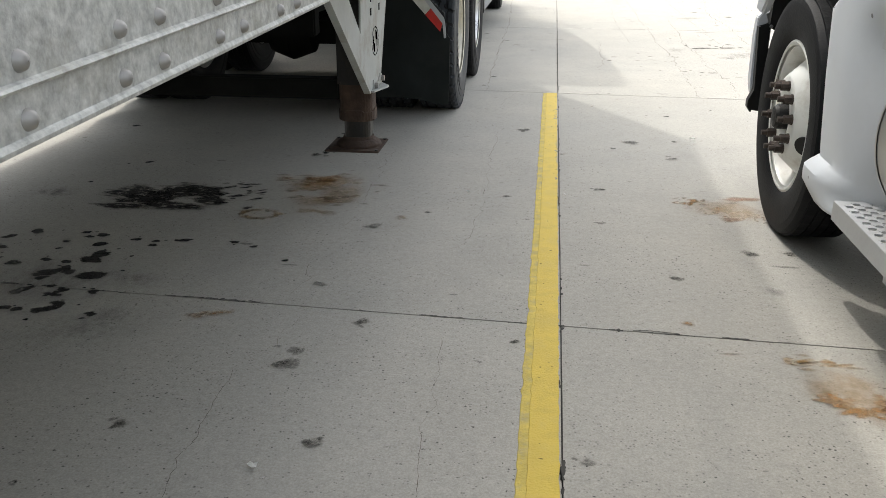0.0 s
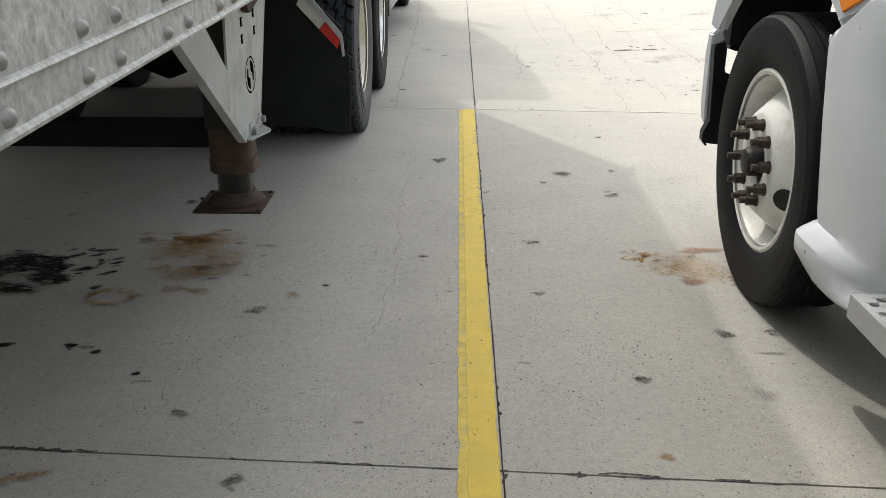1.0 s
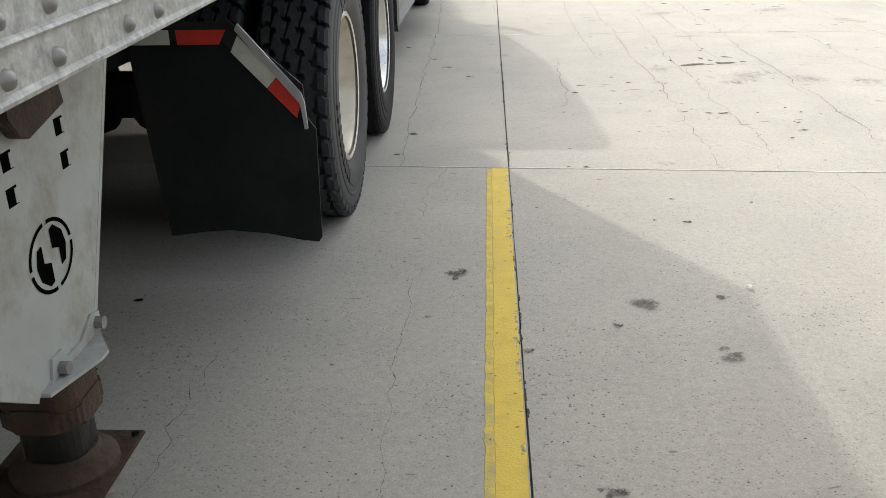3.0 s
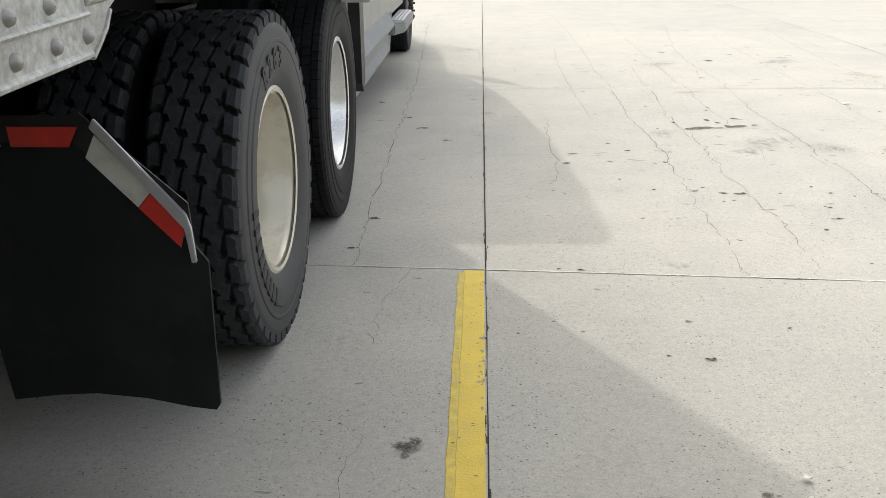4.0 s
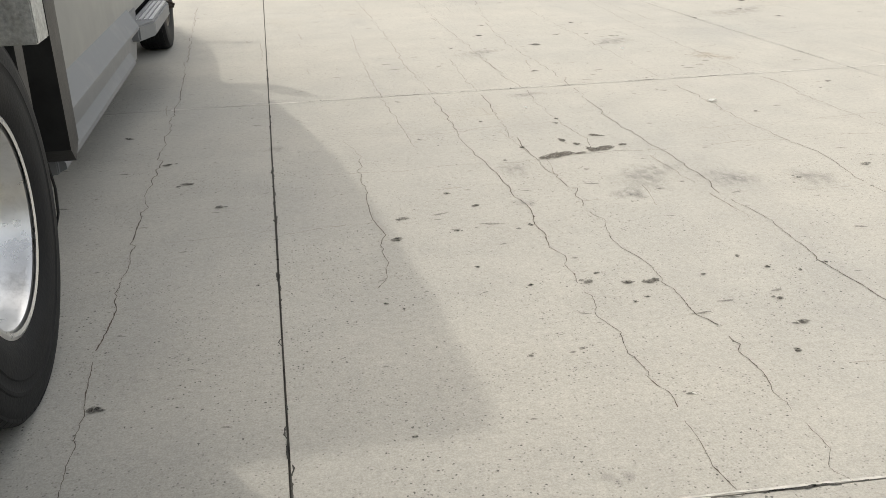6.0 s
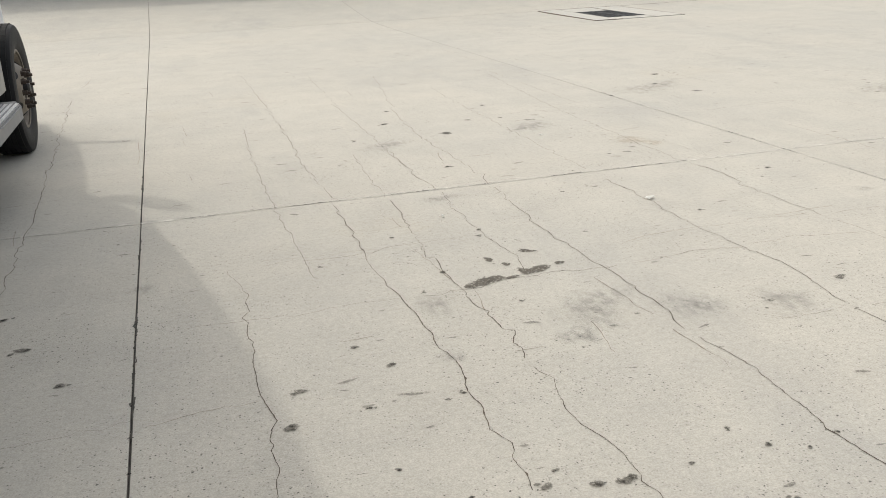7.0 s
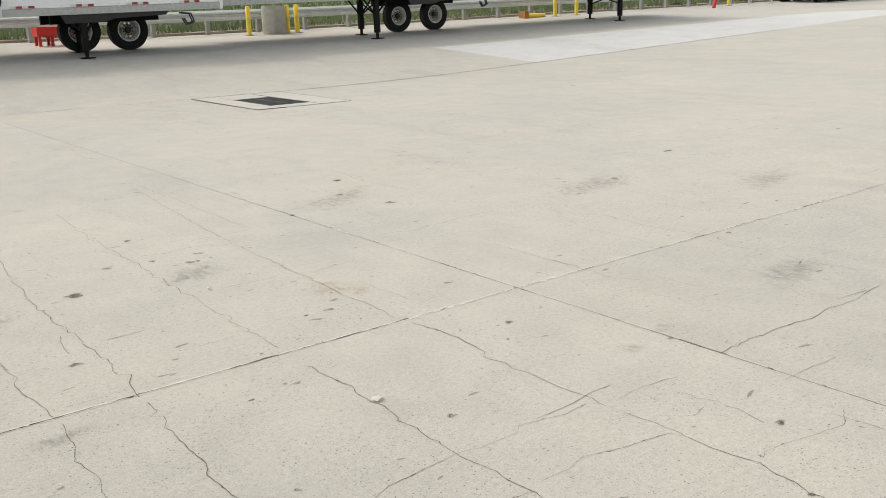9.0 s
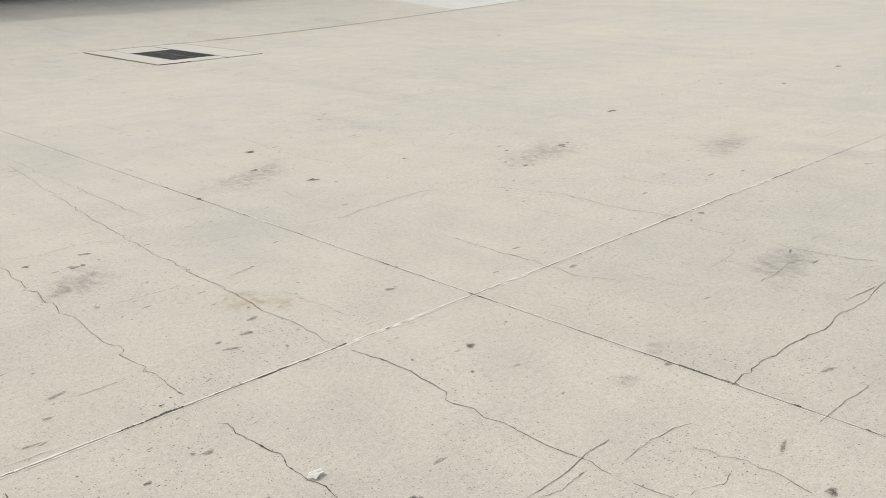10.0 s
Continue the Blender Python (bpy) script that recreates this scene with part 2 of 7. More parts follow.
M = dict(
    concrete=concrete_material("yard_concrete", (0.405, 0.392, 0.355), (0.447, 0.424, 0.374), 0.0),
    new_concrete=concrete_material("new_concrete", (0.48, 0.485, 0.475), (0.53, 0.53, 0.52), 0.2),
    collar=concrete_material("drain_collar_concrete", (0.42, 0.412, 0.38), (0.46, 0.445, 0.405), 0.1),
    joint=mat("joint_filler", (0.055, 0.052, 0.045), 0.95, var=0.6, scale=9),
    hairline=mat("hairline_crack", (0.17, 0.14, 0.11), 0.95, var=0.4, scale=20),
    chip=mat("fresh_chipped_concrete", (0.56, 0.54, 0.49), 0.9, var=0.2, scale=30),
    crack=mat("crack", (0.085, 0.066, 0.05), 0.95, var=0.6, scale=14),
    soil=mat("soil", (0.22, 0.18, 0.13), 0.95, var=0.3, scale=1.5, bump=0.6, bump_scale=20, dirt=(0.35, 0.31, 0.25), dirt_amount=0.7, dirt_scale=0.8),
    yellow=mat("yellow_line_paint", (0.67, 0.485, 0.068), 0.7, var=0.12, scale=14, bump=0.3, bump_scale=150, dirt=(0.42, 0.34, 0.13), dirt_amount=0.6, dirt_scale=7),
    yellow_old=mat("old_yellow_line_paint", (0.60, 0.46, 0.10), 0.8, var=0.2, scale=20, bump=0.3, bump_scale=150, dirt=(0.36, 0.33, 0.22), dirt_amount=0.9, dirt_scale=9),
    rail=mat("galvanized_rail", (0.44, 0.44, 0.415), 0.55, 0.2, var=0.34, scale=70, bump=0.25, bump_scale=60, dirt=(0.25, 0.235, 0.19), dirt_amount=0.85, dirt_scale=9),
    rivet=mat("rivet_steel", (0.30, 0.29, 0.275), 0.5, 0.6, var=0.15, scale=40),
    trailer_white=mat("trailer_white_paint", (0.78, 0.79, 0.78), 0.4, var=0.04, scale=3, dirt=(0.5, 0.49, 0.45), dirt_amount=0.35, dirt_scale=1.5),
    gear_paint=mat("grey_white_steel_paint", (0.40, 0.42, 0.405), 0.55, var=0.10, scale=9, bump=0.1, bump_scale=40, dirt=(0.20, 0.145, 0.09), dirt_amount=0.8, dirt_scale=6),
    rust=mat("rusty_steel", (0.068, 0.043, 0.030), 0.8, 0.2, var=0.45, scale=14, bump=0.5, bump_scale=70, dirt=(0.05, 0.04, 0.035), dirt_amount=0.8, dirt_scale=6),
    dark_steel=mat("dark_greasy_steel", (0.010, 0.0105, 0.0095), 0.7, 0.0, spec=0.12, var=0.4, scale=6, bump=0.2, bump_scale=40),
    rubber=mat("tyre_rubber", (0.0095, 0.010, 0.011), 0.62, spec=0.18, var=0.25, scale=8, bump=0.15, bump_scale=90, dirt=(0.020, 0.0205, 0.021), dirt_amount=0.6, dirt_scale=4),
    rubber_dusty=mat("dusty_tyre_rubber", (0.046, 0.047, 0.048), 0.62, spec=0.4, var=0.25, scale=7, bump=0.12, bump_scale=90, dirt=(0.07, 0.068, 0.064), dirt_amount=0.6, dirt_scale=4),
    wheel_grimy=mat("grimy_wheel_paint", (0.17, 0.145, 0.115), 0.6, var=0.3, scale=8, dirt=(0.06, 0.045, 0.035), dirt_amount=0.8, dirt_scale=7),
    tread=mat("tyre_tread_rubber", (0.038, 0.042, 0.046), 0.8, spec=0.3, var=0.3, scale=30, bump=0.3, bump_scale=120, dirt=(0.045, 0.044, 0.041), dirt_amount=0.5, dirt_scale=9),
    letter=mat("raised_rubber_letter", (0.014, 0.014, 0.015), 0.6, var=0.3, scale=30),
    wheel_white=mat("wheel_white_paint", (0.76, 0.76, 0.72), 0.34, var=0.06, scale=6, dirt=(0.30, 0.24, 0.16), dirt_amount=0.55, dirt_scale=8),
    wheel_dirty=mat("dirty_wheel_paint", (0.62, 0.585, 0.49), 0.24, metal=0.25, gloss_var=0.08, var=0.10, scale=5, dirt=(0.34, 0.27, 0.18), dirt_amount=0.6, dirt_scale=7),
    bare_metal=mat("bright_bare_metal", (0.78, 0.78, 0.77), 0.3, 0.85, var=0.15, scale=9, bump=0.1, bump_scale=40, dirt=(0.3, 0.3, 0.29), dirt_amount=0.7, dirt_scale=9),
    hub=mat("hub_black_iron", (0.022, 0.021, 0.020), 0.5, 0.4, var=0.4, scale=20, bump=0.3, bump_scale=60),
    # black for the shade inside holes that are not cut
    hole=mat("opening_shade_black", (0.004, 0.004, 0.004), 0.95, spec=0.0, var=0.2, scale=9),
    nut=mat("brown_wheel_nut", (0.050, 0.037, 0.030), 0.6, 0.3, var=0.4, scale=30, bump=0.3, bump_scale=90, dirt=(0.09, 0.055, 0.035), dirt_amount=0.6, dirt_scale=20),
    flap=mat("black_mudflap_rubber", (0.013, 0.0165, 0.0155), 0.6, spec=0.16, var=0.3, scale=4, bump=0.15, bump_scale=30, dirt=(0.03, 0.03, 0.026), dirt_amount=0.6, dirt_scale=2.5),
    tape_red=mat("red_reflective_tape", (0.62, 0.035, 0.025), 0.35, var=0.12, scale=20, dirt=(0.25, 0.05, 0.04), dirt_amount=0.5, dirt_scale=14),
    tape_dull=mat("dull_red_tape", (0.30, 0.025, 0.03), 0.5, var=0.2, scale=9),
    grease=mat("black_grease", (0.008, 0.007, 0.006), 0.4, var=0.4, scale=16, bump=0.3, bump_scale=60, dirt=(0.05, 0.03, 0.02), dirt_amount=0.7, dirt_scale=8),
    tape_white=mat("white_reflective_tape", (0.62, 0.62, 0.56), 0.38, var=0.08, scale=20, dirt=(0.3, 0.28, 0.22), dirt_amount=0.5, dirt_scale=14),
    aluminium=mat("aluminium", (0.52, 0.53, 0.54), 0.42, 0.6, var=0.08, scale=14, bump=0.08, bump_scale=40, dirt=(0.3, 0.3, 0.29), dirt_amount=0.35, dirt_scale=7),
    tank=mat("fuel_tank_aluminium", (0.46, 0.45, 0.43), 0.34, 0.75, var=0.05, scale=5, dirt=(0.42, 0.39, 0.33), dirt_amount=0.5, dirt_scale=3),
    cab_white=mat("truck_white_paint", (0.56, 0.585, 0.61), 0.32, gloss_var=0.02, var=0.03, scale=4, dirt=(0.42, 0.42, 0.41), dirt_amount=0.25, dirt_scale=1.6, chips=15),
    cab_grey=mat("truck_grey_paint", (0.175, 0.185, 0.18), 0.35, 0.2, var=0.06, scale=4, dirt=(0.20, 0.20, 0.18), dirt_amount=0.25, dirt_scale=2),
    fairing_grey=mat("grey_fairing_plastic", (0.16, 0.165, 0.17), 0.5, var=0.08, scale=5, dirt=(0.28, 0.27, 0.25), dirt_amount=0.4, dirt_scale=4),
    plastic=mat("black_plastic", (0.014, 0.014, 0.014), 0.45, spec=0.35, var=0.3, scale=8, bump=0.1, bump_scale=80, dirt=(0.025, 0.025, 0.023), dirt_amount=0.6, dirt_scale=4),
    wheel_grey=mat("grey_wheel_paint", (0.30, 0.29, 0.27), 0.5, var=0.2, scale=6, dirt=(0.12, 0.10, 0.08), dirt_amount=0.6, dirt_scale=5),
    amber=mat("amber_lens", (0.85, 0.26, 0.02), 0.2, var=0.1, scale=20),
    galv=mat("galvanized_guardrail", (0.48, 0.50, 0.50), 0.5, 0.5, var=0.1, scale=3, dirt=(0.3, 0.3, 0.28), dirt_amount=0.4, dirt_scale=2),
    galv_dark=mat("weathered_galvanized_post", (0.27, 0.27, 0.255), 0.6, 0.3, var=0.2, scale=6, dirt=(0.16, 0.14, 0.11), dirt_amount=0.6, dirt_scale=4),
    bollard=mat("bollard_yellow_paint", (0.72, 0.52, 0.04), 0.55, var=0.08, scale=5, dirt=(0.3, 0.25, 0.12), dirt_amount=0.5, dirt_scale=3),
    red_paint=mat("red_machine_paint", (0.50, 0.03, 0.025), 0.5, var=0.15, scale=5),
    stone=mat("grey_concrete_cast", (0.34, 0.33, 0.30), 0.9, var=0.15, scale=5, bump=0.3, bump_scale=30, dirt=(0.2, 0.19, 0.17), dirt_amount=0.6, dirt_scale=2),
    barrier_white=mat("white_barrier_plastic", (0.72, 0.71, 0.63), 0.5, var=0.08, scale=4, dirt=(0.5, 0.44, 0.30), dirt_amount=0.7, dirt_scale=3),
    iron=mat("cast_iron_grate", (0.045, 0.045, 0.047), 0.55, 0.5, var=0.3, scale=20),
    grass=mat("grass_blade", (0.10, 0.155, 0.042), 0.8, var=0.45, scale=0.6, dirt=(0.20, 0.17, 0.08), dirt_amount=0.7, dirt_scale=1.2),
    turf=mat("turf", (0.085, 0.14, 0.035), 0.95, var=0.4, scale=0.8, bump=0.8, bump_scale=12, dirt=(0.22, 0.18, 0.11), dirt_amount=0.7, dirt_scale=0.5),
    litter=mat("white_litter", (0.78, 0.78, 0.75), 0.7, var=0.1, scale=40),
    wire=mat("fence_wire", (0.35, 0.35, 0.33), 0.5, 0.6, var=0.2, scale=10),
    wood=mat("orange_brown_wood", (0.35, 0.17, 0.05), 0.8, var=0.3, scale=8),
    oil=stain_material("oil_stain", (0.022, 0.021, 0.02), 15.0, 1.5, 0.42, 0.34, 0.53, 0.9, 0.6, 1.5),
    damp=stain_material("damp_stain", (0.13, 0.132, 0.135), 8.0, 1.3, 0.8, 0.3, 0.75, 0.42, 0.85, 0.75),
    rust_stain=stain_material("rust_stain", (0.30, 0.155, 0.055), 16.0, 0.9, 0.7, 0.25, 0.65, 0.6),
    rust_bright=stain_material("orange_rust_stain", (0.33, 0.18, 0.07), 22.0, 1.0, 0.6, 0.28, 0.62, 0.66),
    rust_red=stain_material("red_rust_stain", (0.26, 0.14, 0.085), 24.0, 0.5, 0.6, 0.15, 0.5, 0.62),
    rust_soft=stain_material("soft_rust_stain", (0.34, 0.205, 0.08), 9.0, 0.9, 0.55, 0.25, 0.65, 0.5),
    rust_pale=stain_material("pale_rust_stain", (0.36, 0.24, 0.11), 6.0, 1.2, 0.9, 0.3, 0.75, 0.36),
    spot=stain_material("tar_spot", (0.055, 0.05, 0.043), 42.0, 0.85, 0.4, 0.2, 0.55, 0.62),
    spot_pale=stain_material("faded_spot", (0.075, 0.07, 0.06), 50.0, 1.0, 0.42, 0.25, 0.58, 0.5),
    bare_patch=stain_material("bare_concrete_patch", (0.40, 0.385, 0.34), 60.0, 1.1, 0.35, 0.25, 0.5, 0.85),
    fleck=stain_material("pale_fleck", (0.62, 0.6, 0.55), 90.0, 0.8, 0.4, 0.2, 0.5, 0.8),
    drip=stain_material("oil_drip", (0.03, 0.029, 0.028), 34.0, 0.9, 0.3, 0.15, 0.45, 0.85, 0.6),
    wet=stain_material("puddle_stain", (0.10, 0.09, 0.076), 30.0, 1.3, 0.25, 0.3, 0.5, 0.8),
)

# ---- mesh tools ----


def mesh_ob(name, verts, faces, material, parent=None, label="", smooth=False):
    me = bpy.data.meshes.new(name)
    me.from_pydata([tuple(v) for v in verts], [], [tuple(f) for f in faces])
    me.update()
    if smooth:
        me.polygons.foreach_set("use_smooth", [True] * len(me.polygons))
        me.set_sharp_from_angle(angle=radians(35))
    me.materials.append(M[material])
    ob = new(name, me)
    ob.parent = parent
    if label:
        ob["label"] = label
    return ob


def part(name, bm, material, parent=None, label="", smooth=False):
    me = bpy.data.meshes.new(name)
    bmesh.ops.recalc_face_normals(bm, faces=bm.faces)
    bm.to_mesh(me)
    bm.free()
    if smooth:
        me.polygons.foreach_set("use_smooth", [True] * len(me.polygons))
        me.set_sharp_from_angle(angle=radians(35))
    me.materials.append(M[material])
    ob = new(name, me)
    ob.parent = parent
    if label:
        ob["label"] = label
    return ob


def thing(name, label, category, group="", kind="", at=(0, 0, 0)):
    ob = new(name)
    ob.location = at
    ob.empty_display_size = 0.3
    return tagged(ob, label, category, group, kind)


def box(bm, x0, x1, y0, y1, z0, z1, bevel=0.0):
    r = bmesh.ops.create_cube(bm, size=1.0)
    for v in r["verts"]:
        v.co = Vector(((x0 + x1) / 2 + v.co.x * (x1 - x0), (y0 + y1) / 2 + v.co.y * (y1 - y0), (z0 + z1) / 2 + v.co.z * (z1 - z0)))
    if bevel:
        edges = {e for v in r["verts"] for e in v.link_edges}
        bmesh.ops.bevel(bm, geom=list(edges), offset=bevel, segments=2, affect="EDGES")


def boxed(name, dims, material, parent, label="", bevel=0.004):
    bm = bmesh.new()
    box(bm, *dims, bevel)
    return part(name, bm, material, parent, label)


def rod(bm, a, b, r, sides=10, r2=None):
    """A round bar from a to b."""
    a, b = Vector(a), Vector(b)
    q = (b - a).to_track_quat("Z", "Y").to_matrix().to_4x4()
    bmesh.ops.create_cone(bm, cap_ends=True, segments=sides, radius1=r, radius2=r if r2 is None else r2, depth=(b - a).length, matrix=Matrix.Translation((a + b) / 2) @ q)


def rodded(name, a, b, r, material, parent, label="", sides=12, r2=None):
    bm = bmesh.new()
    rod(bm, a, b, r, sides, r2)
    return part(name, bm, material, parent, label, smooth=True)


def prism(bm, outline, axis, lo, hi):
    """An outline in the plane across axis ('x', 'y' or 'z'), drawn out from lo to hi."""
    def place(u, v, w):
        return (w, u, v) if axis == "x" else (u, w, v) if axis == "y" else (u, v, w)
    n = len(outline)
    a = [bm.verts.new(place(u, v, lo)) for u, v in outline]
    b = [bm.verts.new(place(u, v, hi)) for u, v in outline]
    bm.faces.new(a)
    bm.faces.new(b[::-1])
    for i in range(n):
        bm.faces.new((a[i], b[i], b[(i + 1) % n], a[(i + 1) % n]))


def plated(name, outline, axis, lo, hi, material, parent, label="", bevel=0.0):
    bm = bmesh.new()
    prism(bm, outline, axis, lo, hi)
    if bevel:
        bmesh.ops.bevel(bm, geom=list(bm.edges), offset=bevel, segments=2, affect="EDGES")
    return part(name, bm, material, parent, label)


def lathe(profile, n=64, close=False):
    """Rings of (x, radius) about the x axis: vertices and faces."""
    verts, faces = [], []
    m = len(profile)
    for i in range(n):
        a = 2 * math.pi * i / n
        for x, r in profile:
            verts.append((x, r * math.sin(a), r * math.cos(a)))
    for i in range(n):
        j = (i + 1) % n
        for k in range(m if close else m - 1):
            k2 = (k + 1) % m
            faces.append((i * m + k, j * m + k, j * m + k2, i * m + k2))
    return verts, faces

# ---- ground ----
SLAB = 4.57          # joint spacing, fifteen feet
JX, JY = 0.172, 7.56  # one crossing of the joints


def ease(v, lo, hi):
    s = min(1.0, max(0.0, (v - lo) / (hi - lo)))
    return s * s * (3 - 2 * s)


def soft_ramp(v, k=1.2):
    return 0.5 * (v + math.sqrt(v * v + k * k)) if v > -12 else 0.0


def ground_z(x, y):
    """Level where the trucks stand; past the drain the yard climbs to the fence and to the far bays."""
    s = ease(y, 24.5, 34.0)
    back = 0.092 * (soft_ramp(y - 25.9, 0.5) - soft_ramp(y - 34.6)) + 0.045 * soft_ramp(y - 34.6) if y > 18 else 0.0
    side = soft_ramp(x - 13.5, 2.5) if x > 0 else 0.0
    return back * ease(y, 18, 25) + side * (0.045 * (1 - s) + 0.02 * s) * ease(x, 4, 14)


ground = thing("ground", "pale worn concrete truck yard with sawn joints", "yard", kind="structure")
# the bed under the slabs, out to the horizon
gx = sorted(set([-3000, -800, -200, -60, -30, 120, 300, 900, 3000] + [-20 + 2.5 * i for i in range(45)]))
gy = sorted(set([-3000, -800, -200, -60, -30, 300, 900, 3000] + [-20 + 2.5 * i for i in range(40)] + [95, 130, 180]))


def bed_z(x, y):
    z = ground_z(min(max(x, -40), 95), min(y, 60.0))
    rise = 0.055 * max(0.0, min(y, 160) - 39.6)
    return z - 0.014 - 0.09 * max(ease(y, 16, 21), ease(x, 8, 12)) * (1 - ease(y, 36, 38)) + rise * (0.9 + 0.25 * math.sin(x * 0.13) * math.cos(y * 0.09))


verts = [(x, y, bed_z(x, y)) for y in gy for x in gx]
nx = len(gx)
yard_faces, field_faces = [], []
for j in range(len(gy) - 1):
    for i in range(nx - 1):
        f = (j * nx + i, j * nx + i + 1, (j + 1) * nx + i + 1, (j + 1) * nx + i)
        (field_faces if gy[j] >= 37.4 else yard_faces).append(f)
bed = mesh_ob("joint_bed", verts, yard_faces, "joint", ground, "dark joint filler between the slabs")
field = mesh_ob("field", verts, field_faces, "turf")
field.location.z = -0.02
tagged(field, "rough green grass field rising behind the guardrail", "field", kind="structure")


def joint_y(y, x):
    """The first two cross joints run a little askew."""
    fade = 1 - ease(abs(x), 3, 6)
    if y < 4:
        return y + (0.06 - 0.055 * x) * ease(y, -3, 2.9) * fade
    return y - (0.036 + 0.056 * x) * (1 - ease(abs(y - 7.56), 0.0, 3.0)) * fade


def slab_mesh(x0, x1, y0, y1, cells, gaps):
    x0, x1, y0, y1 = x0 + gaps[0], x1 - gaps[1], y0 + gaps[2], y1 - gaps[3]
    n = cells
    top = []
    rnd = random.Random(round(x0 * 10) * 1000 + round(y0 * 10))
    for j in range(n + 1):
        for i in range(n + 1):
            x, y = x0 + (x1 - x0) * i / n, y0 + (y1 - y0) * j / n
            y += (joint_y(y0, x) - y0) * (1 - j / n) + (joint_y(y1, x) - y1) * j / n
            # slightly ragged arrises along the joints
            if i in (0, n):
                x += rnd.uniform(-0.0012, 0.0012)
            if j in (0, n):
                y += rnd.uniform(-0.0015, 0.001)
            top.append((x, y, ground_z(x, y)))
    m = n + 1
    faces = [(j * m + i, j * m + i + 1, (j + 1) * m + i + 1, (j + 1) * m + i) for j in range(n) for i in range(n)]
    ring = [i for i in range(m)] + [j * m + n for j in range(1, m)] + [n * m + i for i in range(n - 1, -1, -1)] + [j * m for j in range(n - 1, 0, -1)]
    base = len(top)
    top += [(top[i][0], top[i][1], top[i][2] - 0.02) for i in ring]
    k = len(ring)
    faces += [(ring[q], base + q, base + (q + 1) % k, ring[(q + 1) % k]) for q in range(k)]
    return top, faces


for j in range(-3, 7):
    for i in range(-4, 15):
        x0, y0 = JX + SLAB * i, JY + SLAB * j
        x1, y1 = x0 + SLAB, y0 + SLAB
        if y1 > 39:
            y1 = 38.9
        near = -2 < x0 < 9 and -1 < y0 < 15
        # newer, whiter bays beyond the drain's joint
        fresh = y0 > 25 and y0 < 30 and x0 > 17.5 and x0 < 40
        def gap_x(k):
            return (0.0022 if j < 0 else 0.0042) if k <= 0 else 0.0028 if k == 1 else 0.0004

        def gap_y(k):
            return 0.0036 if k < 0 else 0.0026 if k == 0 else 0.0024 if k == 1 else 0.004 if k == 4 else 0.0004

        v, f = slab_mesh(x0, x1, y0, y1, 24 if near else 8, (gap_x(i), gap_x(i + 1), gap_y(j), gap_y(j + 1)))
        mesh_ob("slab", v, f, "new_concrete" if fresh else "concrete", ground)


def ribbon(points, width, rnd, step=0.02, wander=0.02, lift=0.0018, gaps=0.0):
    """A jagged strip along a line of points, uneven in width, on the ground."""
    line = []
    for (xa, ya), (xb, yb) in zip(points, points[1:]):
        n = max(1, int(math.hypot(xb - xa, yb - ya) / step))
        line += [(xa + (xb - xa) * k / n, ya + (yb - ya) * k / n) for k in range(n)]
    line.append(points[-1])
    seed = rnd.uniform(0, 900)
    verts, faces, jag = [], [], 0.0
    kinks = []
    while len(kinks) < len(line) + 2:   # straight runs of uneven length between the kinks
        a, n = (kinks[-1] if kinks else 0.0), rnd.choice((2, 3, 4, 5, 7, 9))
        b = rnd.gauss(0, wander * 0.9)
        kinks += [a + (b - a) * (q + 1) / n for q in range(n)]
    for k, (x, y) in enumerate(line):
        a, b = line[max(0, k - 1)], line[min(len(line) - 1, k + 1)]
        dx, dy = b[0] - a[0], b[1] - a[1]
        d = math.hypot(dx, dy) or 1
        nxx, nyy = -dy / d, dx / d
        run = k * step
        jag = 0.35 * jag + rnd.gauss(0, wander * 0.12)
        side = kinks[k] + wander * (0.4 * noise.noise(Vector((run * 1.6, seed, 0))) + 0.5 * noise.noise(Vector((run * 7.5, seed, 5)))) + jag
        swell = noise.noise(Vector((run * 2.1, seed, 9)))
        w = width * max(0.35, 0.8 + 0.7 * swell) * rnd.choice((0.5, 0.75, 0.9, 1.1, 1.3)) * 0.5
        if rnd.random() < 0.022:
            w *= 2.3
        cx, cy = x + nxx * side, y + nyy * side
        z = ground_z(cx, cy) + lift
        verts += [(cx + nxx * w, cy + nyy * w, z), (cx - nxx * w, cy - nyy * w, z)]
        if k and swell > gaps - 0.75:
            faces.append((2 * k - 2, 2 * k - 1, 2 * k + 1, 2 * k))
    return verts, faces


def crack(points, width, material, wander=0.02, gaps=0.0):
    v, f = ribbon(points, width * (0.58 + 0.2 * ease(points[0][1], 8, 14)), rnd, step=0.014, wander=wander * 1.15, gaps=gaps)
    mesh_ob("crack", v, f, material, ground)


rnd = random.Random(7)
# lengthwise cracks over the steel, then crosswise ones, then those under the trailer
crack([(1.34, 18.59), (1.37, 15.06), (1.32, 13.03), (1.36, 12.11)], 0.0048, "crack", 0.01)
crack([(1.33, 12.03), (1.31, 10.69), (1.36, 9.70), (1.31, 8.76)], 0.0062, "crack", 0.01)
crack([(1.31, 8.68), (1.31, 7.86)], 0.0062, "crack", 0.01)
crack([(1.31, 7.79), (1.31, 7.47)], 0.004, "crack", 0.01)
crack([(1.74, 13.40), (1.67, 12.08)], 0.0045, "crack", 0.01)
crack([(1.69, 11.99), (1.62, 11.00), (1.63, 10.11), (1.67, 9.84), (1.62, 9.58)], 0.0055, "crack", 0.01)
crack([(1.63, 9.50), (1.65, 9.38), (1.61, 9.17), (1.65, 8.86), (1.64, 8.42), (1.68, 8.31)], 0.0055, "crack", 0.01)
